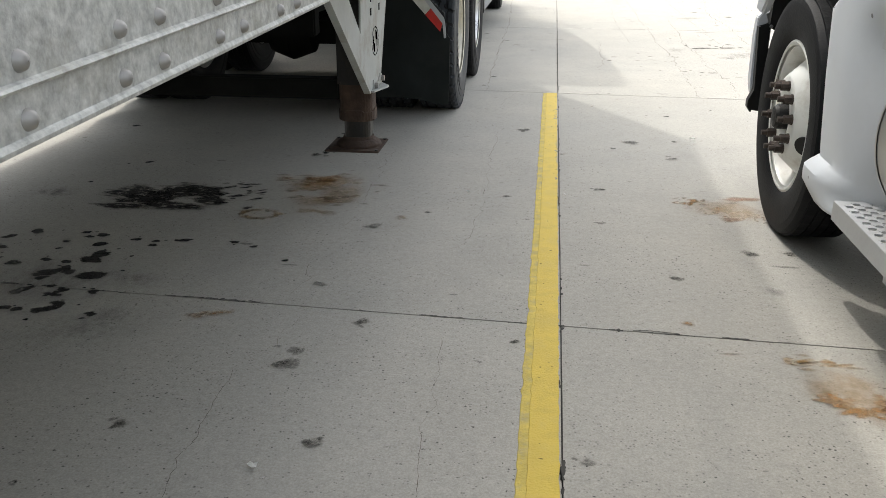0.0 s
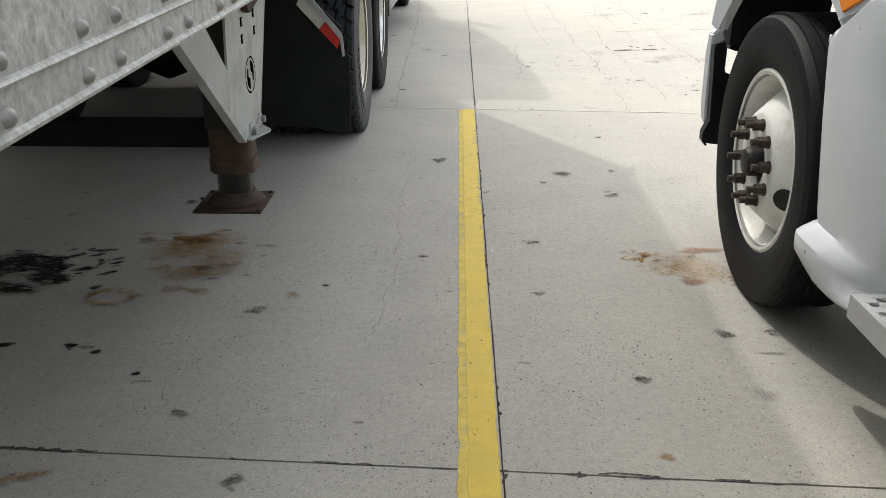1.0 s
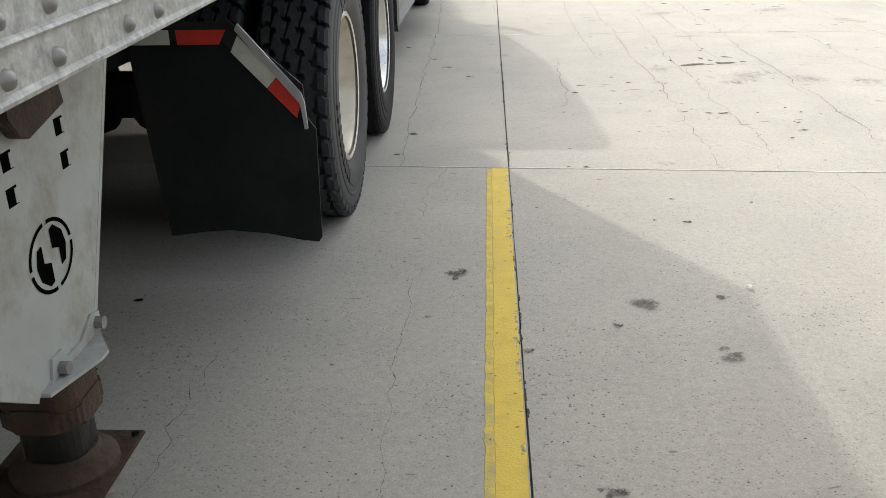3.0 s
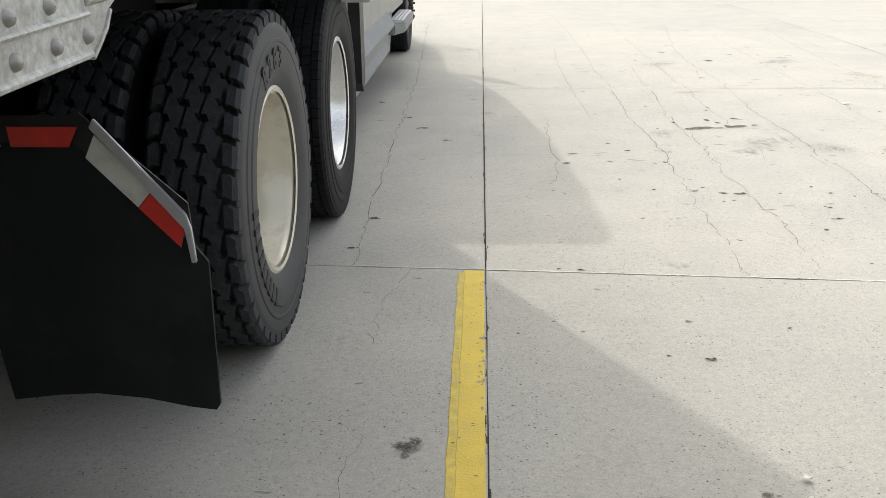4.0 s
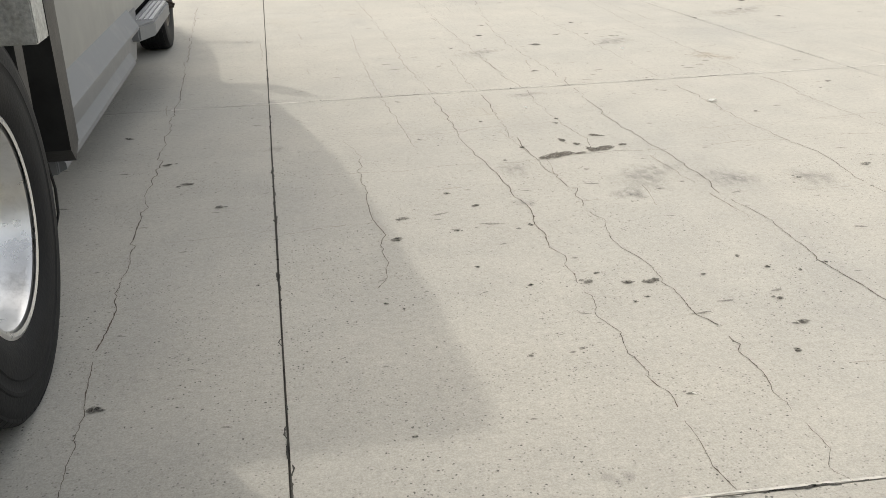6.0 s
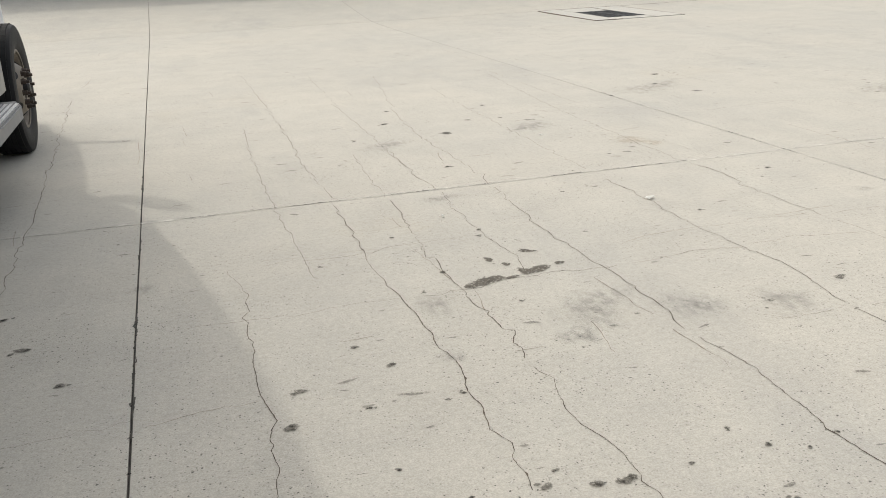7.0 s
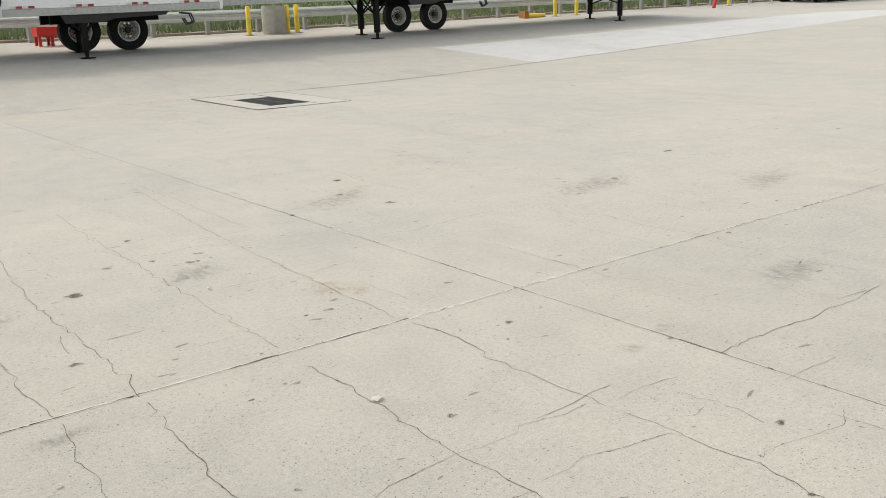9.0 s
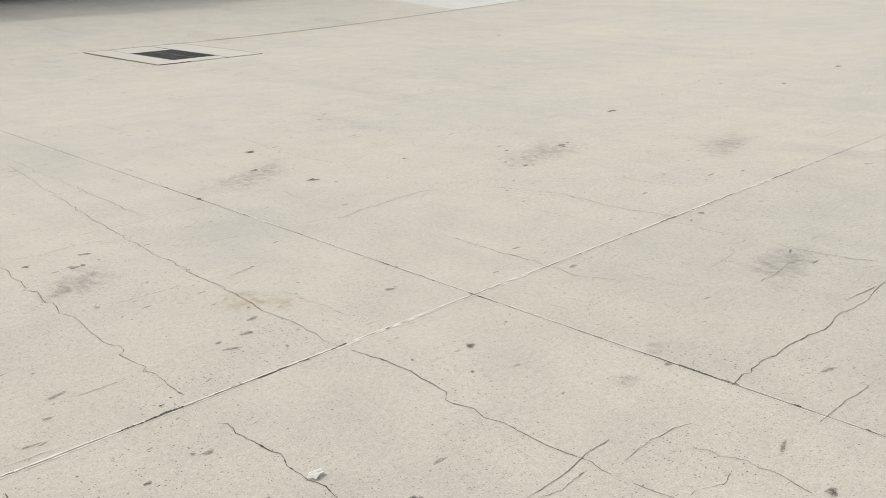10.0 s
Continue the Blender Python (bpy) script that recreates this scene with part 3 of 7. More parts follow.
crack([(1.67, 8.23), (1.64, 7.77)], 0.005, "crack", 0.01)
crack([(1.64, 7.70), (1.64, 7.62), (1.60, 7.44)], 0.004, "crack", 0.01)
crack([(2.02, 15.86), (2.04, 14.54), (2.01, 12.48), (2.05, 12.12)], 0.0045, "crack", 0.01)
crack([(2.05, 12.04), (1.99, 11.60), (1.99, 10.96), (2.03, 10.70), (2.00, 10.50)], 0.0048, "crack", 0.01)
crack([(2.88, 17.66), (2.49, 15.00), (2.40, 13.88), (2.43, 12.38), (2.40, 12.10)], 0.005, "crack", 0.01)
crack([(2.40, 12.02), (2.32, 11.05), (2.36, 10.73), (2.37, 9.87), (2.33, 9.59)], 0.006, "crack", 0.01)
crack([(2.35, 9.50), (2.39, 9.25), (2.34, 8.75), (2.36, 8.29), (2.31, 8.07), (2.35, 8.01)], 0.0062, "crack", 0.01)
crack([(3.25, 16.38), (3.20, 15.32), (3.16, 12.22)], 0.0042, "crack", 0.01, 0.15)
crack([(3.15, 11.93), (3.16, 11.32), (3.13, 10.98), (3.15, 10.37), (3.19, 10.11), (3.12, 9.59)], 0.0052, "crack", 0.01)
crack([(3.11, 9.50), (3.12, 9.18)], 0.0062, "crack", 0.01)
crack([(4.19, 17.11), (3.94, 14.46), (3.88, 12.14)], 0.0045, "crack", 0.01, 0.2)
crack([(3.89, 12.06), (3.93, 11.86), (3.92, 11.56), (3.86, 11.40), (3.88, 10.66)], 0.005, "crack", 0.01)
crack([(3.88, 10.58), (3.91, 10.11), (3.87, 9.60), (3.89, 9.44)], 0.0058, "crack", 0.01)
crack([(0.61, 11.05), (0.67, 10.67), (0.63, 10.33), (0.64, 9.44), (0.58, 8.89)], 0.0045, "crack", 0.01)
crack([(1.03, 14.91), (0.98, 13.79), (0.97, 12.08), (1.01, 10.77)], 0.0042, "crack", 0.01)
crack([(-0.65, 17.63), (-0.47, 12.31), (-0.45, 8.62)], 0.006, "crack", 0.01)
crack([(-0.45, 8.54), (-0.41, 7.56)], 0.006, "crack", 0.01)
crack([(-0.16, 7.52), (-0.26, 7.03), (-0.23, 6.77)], 0.0034, "crack", 0.01)
crack([(2.14, 18.66), (2.05, 15.68)], 0.004, "crack", 0.01, 0.2)
crack([(1.85, 7.38), (1.86, 7.03)], 0.0035, "crack", 0.01)
crack([(0.37, 10.37), (0.88, 10.35), (1.32, 10.38)], 0.003, "crack", 0.01, 0.25)
crack([(1.40, 10.36), (1.52, 10.34), (1.95, 10.40), (2.44, 10.38)], 0.0042, "crack", 0.01)
crack([(2.52, 10.38), (2.68, 10.38), (2.89, 10.43), (3.15, 10.37)], 0.004, "crack", 0.01)
crack([(0.79, 11.14), (1.50, 11.06)], 0.003, "hairline", 0.01, 0.2)
crack([(-0.32, 9.58), (0.16, 9.61)], 0.0032, "crack", 0.01)
crack([(0.22, 9.57), (0.61, 9.62)], 0.003, "hairline", 0.01, 0.1)
crack([(1.98, 7.98), (2.29, 7.94)], 0.003, "hairline", 0.01)
crack([(0.79, 11.06), (0.98, 11.10)], 0.0032, "crack", 0.01)
crack([(0.99, 11.06), (1.25, 11.03), (1.44, 11.09), (1.87, 11.09)], 0.0032, "crack", 0.01)
crack([(1.40, 11.42), (1.50, 11.41), (1.86, 11.47)], 0.003, "hairline", 0.01, 0.1)
crack([(2.61, 10.65), (2.86, 10.75), (3.83, 10.73)], 0.0034, "hairline", 0.01, 0.1)
crack([(3.24, 10.40), (3.54, 10.42), (3.88, 10.33)], 0.0036, "crack", 0.01)
crack([(3.98, 10.68), (4.12, 10.70), (4.35, 10.64)], 0.0034, "crack", 0.01)
crack([(3.19, 9.51), (3.56, 9.50)], 0.0036, "crack", 0.01)
crack([(2.72, 9.60), (2.78, 9.55), (3.01, 9.53)], 0.0032, "crack", 0.01)
crack([(3.97, 9.98), (4.01, 10.00), (4.45, 9.94), (4.58, 9.99)], 0.0036, "crack", 0.01)
crack([(4.22, 10.56), (4.26, 10.26), (4.23, 10.14)], 0.0036, "crack", 0.01)
crack([(4.17, 10.39), (3.95, 10.39)], 0.0036, "crack", 0.01)
crack([(4.73, 10.69), (4.99, 10.72), (5.58, 10.67), (6.31, 10.70)], 0.0062, "crack", 0.01)
crack([(4.68, 10.32), (5.14, 10.31)], 0.0034, "hairline", 0.01, 0.1)
crack([(6.39, 13.59), (6.58, 13.01), (6.55, 12.50), (6.62, 12.15)], 0.006, "hairline", 0.01, 0.15)
crack([(6.12, 12.98), (6.17, 12.72), (6.18, 12.28)], 0.005, "hairline", 0.01, 0.15)
crack([(5.34, 12.90), (5.32, 11.89), (5.39, 11.69)], 0.005, "hairline", 0.01, 0.2)
crack([(6.51, 12.04), (6.51, 11.69)], 0.005, "hairline", 0.01, 0.1)
crack([(6.54, 11.42), (6.51, 11.30), (6.58, 10.85)], 0.0055, "hairline", 0.01, 0.1)
crack([(7.26, 13.00), (7.29, 12.52)], 0.006, "hairline", 0.01, 0.1)
crack([(4.91, 13.82), (5.14, 13.76), (5.94, 13.85), (6.12, 13.78)], 0.0055, "hairline", 0.01, 0.15)
crack([(4.30, 17.65), (4.26, 14.74)], 0.005, "hairline", 0.01, 0.1)
crack([(3.29, 14.50), (3.48, 14.46), (3.66, 14.49), (3.85, 14.45)], 0.004, "hairline", 0.01, 0.1)
crack([(3.39, 13.37), (3.77, 13.37)], 0.0036, "crack", 0.01)
crack([(6.18, 16.61), (6.07, 15.95), (6.09, 15.07)], 0.006, "hairline", 0.01, 0.2)
crack([(-0.86, 3.51), (-0.82, 3.35), (-0.84, 3.20)], 0.0034, "crack", 0.01)
crack([(-0.76, 3.00), (-0.78, 2.77), (-0.84, 2.68)], 0.0022, "hairline", 0.01, 0.2)
crack([(-0.86, 2.58), (-0.82, 1.92)], 0.0028, "crack", 0.01)
crack([(-0.23, 2.89), (-0.20, 2.00)], 0.0026, "crack", 0.01)
crack([(-0.21, 6.17), (-0.24, 5.55), (-0.21, 4.57)], 0.003, "crack", 0.01)
crack([(-0.21, 4.49), (-0.23, 3.82)], 0.0026, "crack", 0.01)
crack([(-0.82, 5.48), (-0.84, 5.27), (-0.80, 4.34)], 0.003, "crack", 0.01)
crack([(-0.81, 4.24), (-0.82, 4.01)], 0.0026, "hairline", 0.01, 0.1)
v, f = ribbon([(8.6, 25.84), (12.8, 25.84), (19.0, 25.84), (30.0, 25.84)], 0.05, rnd, 0.1, 0.01, 0.004)
mesh_ob("wide_joint", v, f, "crack", ground, "wide dark joint behind the drain")
v, f = ribbon([(x, joint_y(7.56, x) + 0.0075) for x in (-1.2, -0.4, 0.16, 0.6, 1.2, 2.0, 3.0, 4.6)], 0.011, rnd, 0.02, 0.0012, 0.0015, 0.25)
mesh_ob("chipped_edge", v, f, "chip", ground, "pale broken edge along a cross joint")
for c, lo, hi in ((12.13, -0.5, 9.0),):
    for off in (-0.008, 0.008):
        v, f = ribbon([(lo, c + off), ((lo + hi) / 2, c + off), (hi, c + off)], 0.011, rnd, 0.03, 0.001, 0.0015, 0.3)
        mesh_ob("chipped_edge", v, f, "chip", ground, "pale broken edge along a cross joint")
for off in (-0.007, 0.007):
    v, f = ribbon([(4.742 + off, 8.0), (4.742 + off, 12.0), (4.742 + off, 17.0)], 0.005, rnd, 0.03, 0.001, 0.0015, 0.3)
    mesh_ob("chipped_edge", v, f, "chip", ground, "pale broken edge along a lane joint")
# faint short cracks over both layers of steel, out on the open yard
v, f = [], []
for _ in range(150):
    x, y, run = rnd.uniform(-2.0, 13.0), 9.0 + 14.0 * rnd.random(), rnd.choice((0.12, 0.2, 0.3, 0.5, 0.9))
    if rnd.random() < 0.5:
        x = 0.172 + 0.36 * round((x - 0.172) / 0.36) + rnd.gauss(0, 0.03)
        pts = [(x, y), (x + rnd.gauss(0, 0.03), y + run)]
    else:
        y = 7.5 + 0.36 * round((y - 7.5) / 0.36) + rnd.gauss(0, 0.03)
        pts = [(x, y), (x + run, y + rnd.gauss(0, 0.03))]
    a, b = ribbon(pts, 0.0014 + 0.00016 * y, rnd, 0.03, 0.012, 0.0017, 0.2)
    f += [tuple(q + len(v) for q in face) for face in b]
    v += a
tagged(mesh_ob("faint_cracks", v, f, "hairline", ground), kind="stuff")
# crumbled arrises along the joints, dark where deep, pale where fresh
for axis, c, lo, hi, w, count, kind in (("y", 2.99, -3.0, 3.0, 0.010, 42, "joint"), ("y", 7.56, -1.5, 4.7, 0.005, 30, "joint"), ("y", 7.56, 0.3, 4.7, 0.008, 24, "chip"), ("y", 12.13, -0.5, 9.0, 0.009, 60, "joint"), ("y", 12.13, 0.0, 8.0, 0.010, 16, "chip"),
                                        ("x", 0.172, 7.6, 14.0, 0.010, 44, "joint"), ("x", 4.742, 8.5, 16.0, 0.007, 48, "joint"), ("x", 4.742, 8.5, 16.0, 0.010, 12, "chip"), ("x", 0.172, -0.5, 7.4, 0.008, 40, "joint"), ("y", 25.84, 2.0, 18.0, 0.02, 50, "joint")):
    v, f = [], []
    for _ in range(count):
        s, run = rnd.uniform(lo, hi), rnd.choice((0.02, 0.03, 0.05, 0.09, 0.16))
        off = rnd.choice((-1, 1)) * w * (0.5 if kind == "chip" else 0.25)
        pts = [(s, joint_y(c, s) + off), (s + run, joint_y(c, s + run) + off)] if axis == "y" else [(c + off, s), (c + off, s + run)]
        a, b = ribbon(pts, w * rnd.uniform(0.5, 1.2), rnd, 0.008, 0.004, 0.0016 if kind == "chip" else 0.0021)
        f += [tuple(q + len(v) for q in face) for face in b]
        v += a
    mesh_ob("chipped_edge", v, f, kind, ground)


def blot(bm_verts, bm_faces, rims, x, y, rx, ry, turn, rnd, sides=18, lift=0.003):
    """A rounded, uneven spot: rim 1 in the middle, 0 at its edge."""
    c, s = math.cos(turn), math.sin(turn)
    base = len(bm_verts)
    bm_verts.append((x, y, ground_z(x, y) + lift))
    rims.append(1.0)
    p1, p2, p3 = (rnd.uniform(0, 6.28) for _ in range(3))
    wob = [1 + 0.16 * math.sin(4 * math.pi * k / sides + p1) + 0.12 * math.sin(6 * math.pi * k / sides + p2) + 0.06 * math.sin(10 * math.pi * k / sides + p3) for k in range(sides)]
    for ring, rim in ((0.5, 0.5), (1.0, 0.0)):
        for k in range(sides):
            a = 2 * math.pi * k / sides
            u, w = rx * ring * math.cos(a) * wob[k], ry * ring * math.sin(a) * wob[k]
            px, py = x + u * c - w * s, y + u * s + w * c
            bm_verts.append((px, py, ground_z(px, py) + lift))
            rims.append(rim)
    for k in range(sides):
        q = (k + 1) % sides
        bm_faces.append((base, base + 1 + k, base + 1 + q))
        bm_faces.append((base + 1 + k, base + 1 + sides + k, base + 1 + sides + q, base + 1 + q))


def stain(name, spots, material, label, seed=1, lift=0.003, kind="structure"):
    """One spill made of the spots (x, y, rx, ry, turn)."""
    r = random.Random(seed)
    v, f, rims = [], [], []
    for k, (x, y, rx, ry, turn) in enumerate(spots):
        blot(v, f, rims, x, y, rx, ry, radians(turn), r, lift=lift + 0.00004 * (k % 20))
    ob = mesh_ob(name, v, f, material)
    at = ob.data.attributes.new("rim", "FLOAT", "POINT")
    at.data.foreach_set("value", rims)
    ob.visible_shadow = False
    return tagged(ob, label, "stain", kind=kind)


r = random.Random(3)
lobes = [(-2.02, 4.38, 0.22, 0.19, 10), (-1.82, 4.42, 0.24, 0.2, 15), (-1.9, 4.3, 0.2, 0.16, 0), (-1.66, 4.46, 0.16, 0.13, 10), (-1.76, 4.2, 0.22, 0.12, 0), (-1.58, 4.3, 0.15, 0.1, 0), (-1.98, 4.16, 0.18, 0.09, 0)]
lobes += [(-1.56 + r.gauss(0, 0.1), 4.42 + r.gauss(0, 0.11), r.uniform(0.02, 0.06), r.uniform(0.012, 0.03), r.uniform(5, 40)) for _ in range(40)]
stain("oil_stain", lobes, "oil", "black oil leak soaked into shaded concrete under the trailer", 5)
drips = [(-2.27, 3.68, 0.025), (-2.2, 3.75, 0.038), (-1.96, 3.76, 0.02), (-1.92, 3.71, 0.02), (-1.86, 3.73, 0.03), (-1.99, 3.64, 0.017), (-2.23, 3.54, 0.024), (-1.83, 3.62, 0.039), (-1.59, 3.64, 0.017), (-1.6, 3.69, 0.018), (-1.48, 3.71, 0.03), (-1.69, 3.7, 0.019),
         (-1.15, 3.68, 0.017), (-1.25, 3.72, 0.02), (-2.07, 3.37, 0.028), (-1.97, 3.42, 0.021), (-1.86, 3.4, 0.021), (-1.76, 3.43, 0.051), (-1.76, 3.51, 0.043), (-0.97, 3.53, 0.014), (-1.87, 3.27, 0.045), (-1.88, 3.22, 0.031), (-1.83, 3.32, 0.041), (-1.67, 3.27, 0.063)]
drips += [(-1.89, 3.1, 0.035), (-1.79, 3.15, 0.019), (-1.74, 3.08, 0.034), (-1.72, 3.12, 0.03), (-1.6, 3.11, 0.02), (-1.86, 2.94, 0.021), (-1.79, 2.93, 0.021), (-1.69, 2.94, 0.037), (-1.67, 2.99, 0.029), (-1.52, 2.93, 0.02), (-1.72, 2.85, 0.011), (-1.98, 3.55, 0.014),
         (-2.71, 5.89, 0.031), (-2.2, 4.98, 0.023), (-2.34, 4.54, 0.015), (-1.23, 5.32, 0.021), (-1.24, 5.85, 0.015)]
lobes = []
for x, y, s in drips:
    for q in range(2 if s < 0.03 else 4):
        e = s * (r.uniform(0.95, 1.3) if s < 0.03 else r.uniform(0.6, 1.0))
        lobes.append((x + r.gauss(0, s * 0.4) * (q > 0), y + r.gauss(0, s * 0.35) * (q > 0), e * 1.2, e * 0.85, r.uniform(-10, 30)))
    if s > 0.018:
        e = r.uniform(0.006, 0.011)
        lobes.append((x + r.gauss(0, 0.07), y + r.gauss(0, 0.05), e * 1.3, e, r.uniform(-10, 30)))
stain("oil_stain", lobes, "drip", "scattered black oil drips on shaded concrete", 6)
stain("damp_stain", [(-1.85, 3.2, 0.5, 0.5, 0), (-1.5, 2.8, 0.35, 0.25, 20), (-2.43, 4.35, 0.17, 0.13, 0), (-2.4, 4.3, 0.1, 0.09, 0), (-1.48, 3.25, 0.14, 0.12, 0)], "damp", "grey damp smudges round the oil drips", 7, 0.0026)


def ring(x, y, rx, ry, count, thick, a0=0, a1=360, seed=0):
    """Blots strung round an oval, as rust creeps from under a standing thing."""
    q = random.Random(seed)
    out = []
    for k in range(count):
        a = radians(a0 + (a1 - a0) * (k + q.uniform(-0.3, 0.3)) / count)
        e = thick * q.uniform(0.6, 1.3)
        out.append((x + rx * math.cos(a), y + ry * math.sin(a), e * 1.3, e, q.uniform(0, 180)))
    return out


q = random.Random(31)
lobes = [(-1.12 + q.gauss(0, 0.13), 4.72 + q.gauss(0, 0.07), q.uniform(0.03, 0.09), q.uniform(0.012, 0.035), q.uniform(-10, 25)) for _ in range(34)]
lobes += [(-1.04 + q.gauss(0, 0.16), 4.45 + q.gauss(0, 0.10), q.uniform(0.02, 0.06), q.uniform(0.012, 0.03), q.uniform(-10, 25)) for _ in range(18)]
stain("rust_stain", lobes, "rust_stain", "streaky brown rust beside the landing gear foot", 8)
stain("rust_stain", [(-1.14, 4.62, 0.24, 0.18, 10), (-1.06, 4.72, 0.27, 0.18, 0), (-0.94, 4.5, 0.22, 0.18, 40), (-1.05, 4.36, 0.24, 0.12, 0), (-0.58, 4.15, 0.06, 0.05, 0), (-1.05, 4.2, 0.09, 0.06, 0), (-0.95, 4.18, 0.08, 0.06, 0)], "rust_soft", "broad pale rust bloom on the concrete", 9, 0.0027)
stain("rust_stain", ring(-1.265, 4.12, 0.09, 0.065, 18, 0.03, 0, 360, 2) + [(-1.35, 4.15, 0.05, 0.04, 0)], "rust_soft", "ochre ring stain beside the oil leak", 91)
lobes = [(0.84 + q.gauss(0, 0.045), 4.59 + q.gauss(0, 0.035), q.uniform(0.012, 0.035), q.uniform(0.008, 0.02), q.uniform(0, 90)) for _ in range(30)]
lobes += [(0.95 + q.gauss(0, 0.07), 4.42 + q.gauss(0, 0.05), q.uniform(0.008, 0.03), q.uniform(0.006, 0.015), q.uniform(0, 90)) for _ in range(16)]
lobes += [(1.12 + q.gauss(0, 0.04), 4.36 + q.gauss(0, 0.05), q.uniform(0.01, 0.03), q.uniform(0.008, 0.02), q.uniform(0, 90)) for _ in range(12)]
stain("rust_stain", lobes, "rust_bright", "speckled orange rust beside the steer tyre", 10)
stain("rust_stain", [(1.07, 4.66, 0.12, 0.06, 0), (1.15, 4.67, 0.08, 0.05, 10), (0.985, 4.32, 0.075, 0.07, 0)], "rust_red", "two red-brown oval rust marks beside the steer tyre", 93)
stain("rust_stain", [(1.0, 4.48, 0.26, 0.24, 0), (1.05, 2.66, 0.22, 0.24, 0)], "rust_soft", "pale rust bloom round the orange patches", 92, 0.0027)
lobes = [(1.04 + 0.11 * u + q.gauss(0, 0.02), 2.64 - 0.08 * (1 - u * u) + q.gauss(0, 0.022), q.uniform(0.015, 0.05), q.uniform(0.01, 0.028), q.uniform(-30, 30)) for u in [q.uniform(-1, 1) for _ in range(40)]]
lobes += [(1.14 + q.gauss(0, 0.03), 2.58 + q.gauss(0, 0.03), q.uniform(0.012, 0.035), q.uniform(0.01, 0.02), q.uniform(-30, 30)) for _ in range(12)]
stain("rust_stain", lobes, "rust_bright", "orange rust patch left by standing steel", 11)
lobes = [(1.0 + q.gauss(0, 0.085), 2.85 + q.gauss(0, 0.025), q.uniform(0.02, 0.06), q.uniform(0.008, 0.02), q.uniform(-10, 15)) for _ in range(26)]
stain("rust_stain", lobes, "rust_soft", "pale orange band of rust beside the step", 94)
stain("rust_stain", [(0.62, 3.11, 0.034, 0.03, 0), (-1.07, 2.99, 0.09, 0.04, 10), (-1.13, 2.96, 0.05, 0.04, 0), (0.63, 7.3, 0.022, 0.018, 0), (0.43, 6.98, 0.013, 0.011, 0), (0.53, 6.89, 0.016, 0.014, 0)], "rust_bright", "small rusty drips on the concrete", 12)
stain("rust_stain", [(3.9, 12.92, 0.2, 0.3, 10), (4.0, 12.75, 0.16, 0.16, 0), (3.84, 13.05, 0.1, 0.1, 0)], "rust_pale", "faint rusty smear along a crack", 13)
stain("puddle_stain", [(1.74, 10.41, 0.09, 0.07, 10), (1.82, 10.43, 0.07, 0.05, 0), (1.67, 10.38, 0.04, 0.03, 0), (1.99, 10.47, 0.055, 0.06, 0), (2.07, 10.48, 0.075, 0.06, 10), (2.11, 10.75, 0.06, 0.035, -30), (1.88, 10.7, 0.032, 0.04, 0), (1.94, 10.6, 0.03, 0.03, 0), (2.19, 10.52, 0.035, 0.03, 0), (1.9, 10.42, 0.05, 0.025, 10)], "wet", "dried dark spill beside a crossing crack", 14)
stain("damp_stain", [(1.46, 10.22, 0.17, 0.2, 0), (1.98, 11.9, 0.2, 0.12, 0), (0.19, 10.94, 0.14, 0.12, 0), (2.1, 9.95, 0.4, 0.28, 30), (2.5, 9.8, 0.3, 0.18, 0), (1.9, 9.7, 0.16, 0.14, 0), (2.9, 9.7, 0.25, 0.2, 0), (0.99, 3.44, 0.08, 0.07, 0), (1.02, 7.58, 0.09, 0.06, 0), (1.36, 9.7, 0.1, 0.1, 0), (4.47, 11.02, 0.12, 0.08, 20), (4.83, 11.11, 0.1, 0.07, 0), (2.06, 13.6, 0.4, 0.2, 20), (3.4, 13.8, 0.5, 0.25, 20), (6.2, 11.2, 0.5, 0.3, 20), (5.4, 15.2, 0.8, 0.4, 25), (7.5, 14.0, 0.9, 0.4, 20), (8.8, 13.0, 0.8, 0.35, 20)], "damp", "grey weathered smudges on the concrete", 15, 0.0026)
# chips, drips and tar specks that stand out one by one
near_spots = [(-0.76, 3.3, 0.03), (-0.53, 2.98, 0.035), (-0.71, 2.74, 0.03), (-0.7, 2.64, 0.05), (-1.07, 2.23, 0.03), (-0.5, 2.2, 0.035), (-1.21, 1.93, 0.016), (0.24, 2.2, 0.024), (0.02, 2.89, 0.02), (-0.1, 4.57, 0.02), (0.02, 4.2, 0.014), (0.38, 4.75, 0.03), (0.84, 5.44, 0.045), (0.62, 5.83, 0.06), (0.98, 3.86, 0.045), (1.15, 3.87, 0.035), (0.63, 3.53, 0.03), (-0.06, 6.1, 0.05), (0.12, 5.52, 0.03), (0.19, 5.48, 0.02), (0.51, 5.66, 0.02), (0.91, 5.89, 0.025), (-0.98, 4.42, 0.045), (-0.46, 4.25, 0.02), (0.37, 4.19, 0.025), (-0.68, 4.02, 0.04), (-1.28, 5.27, 0.04)]
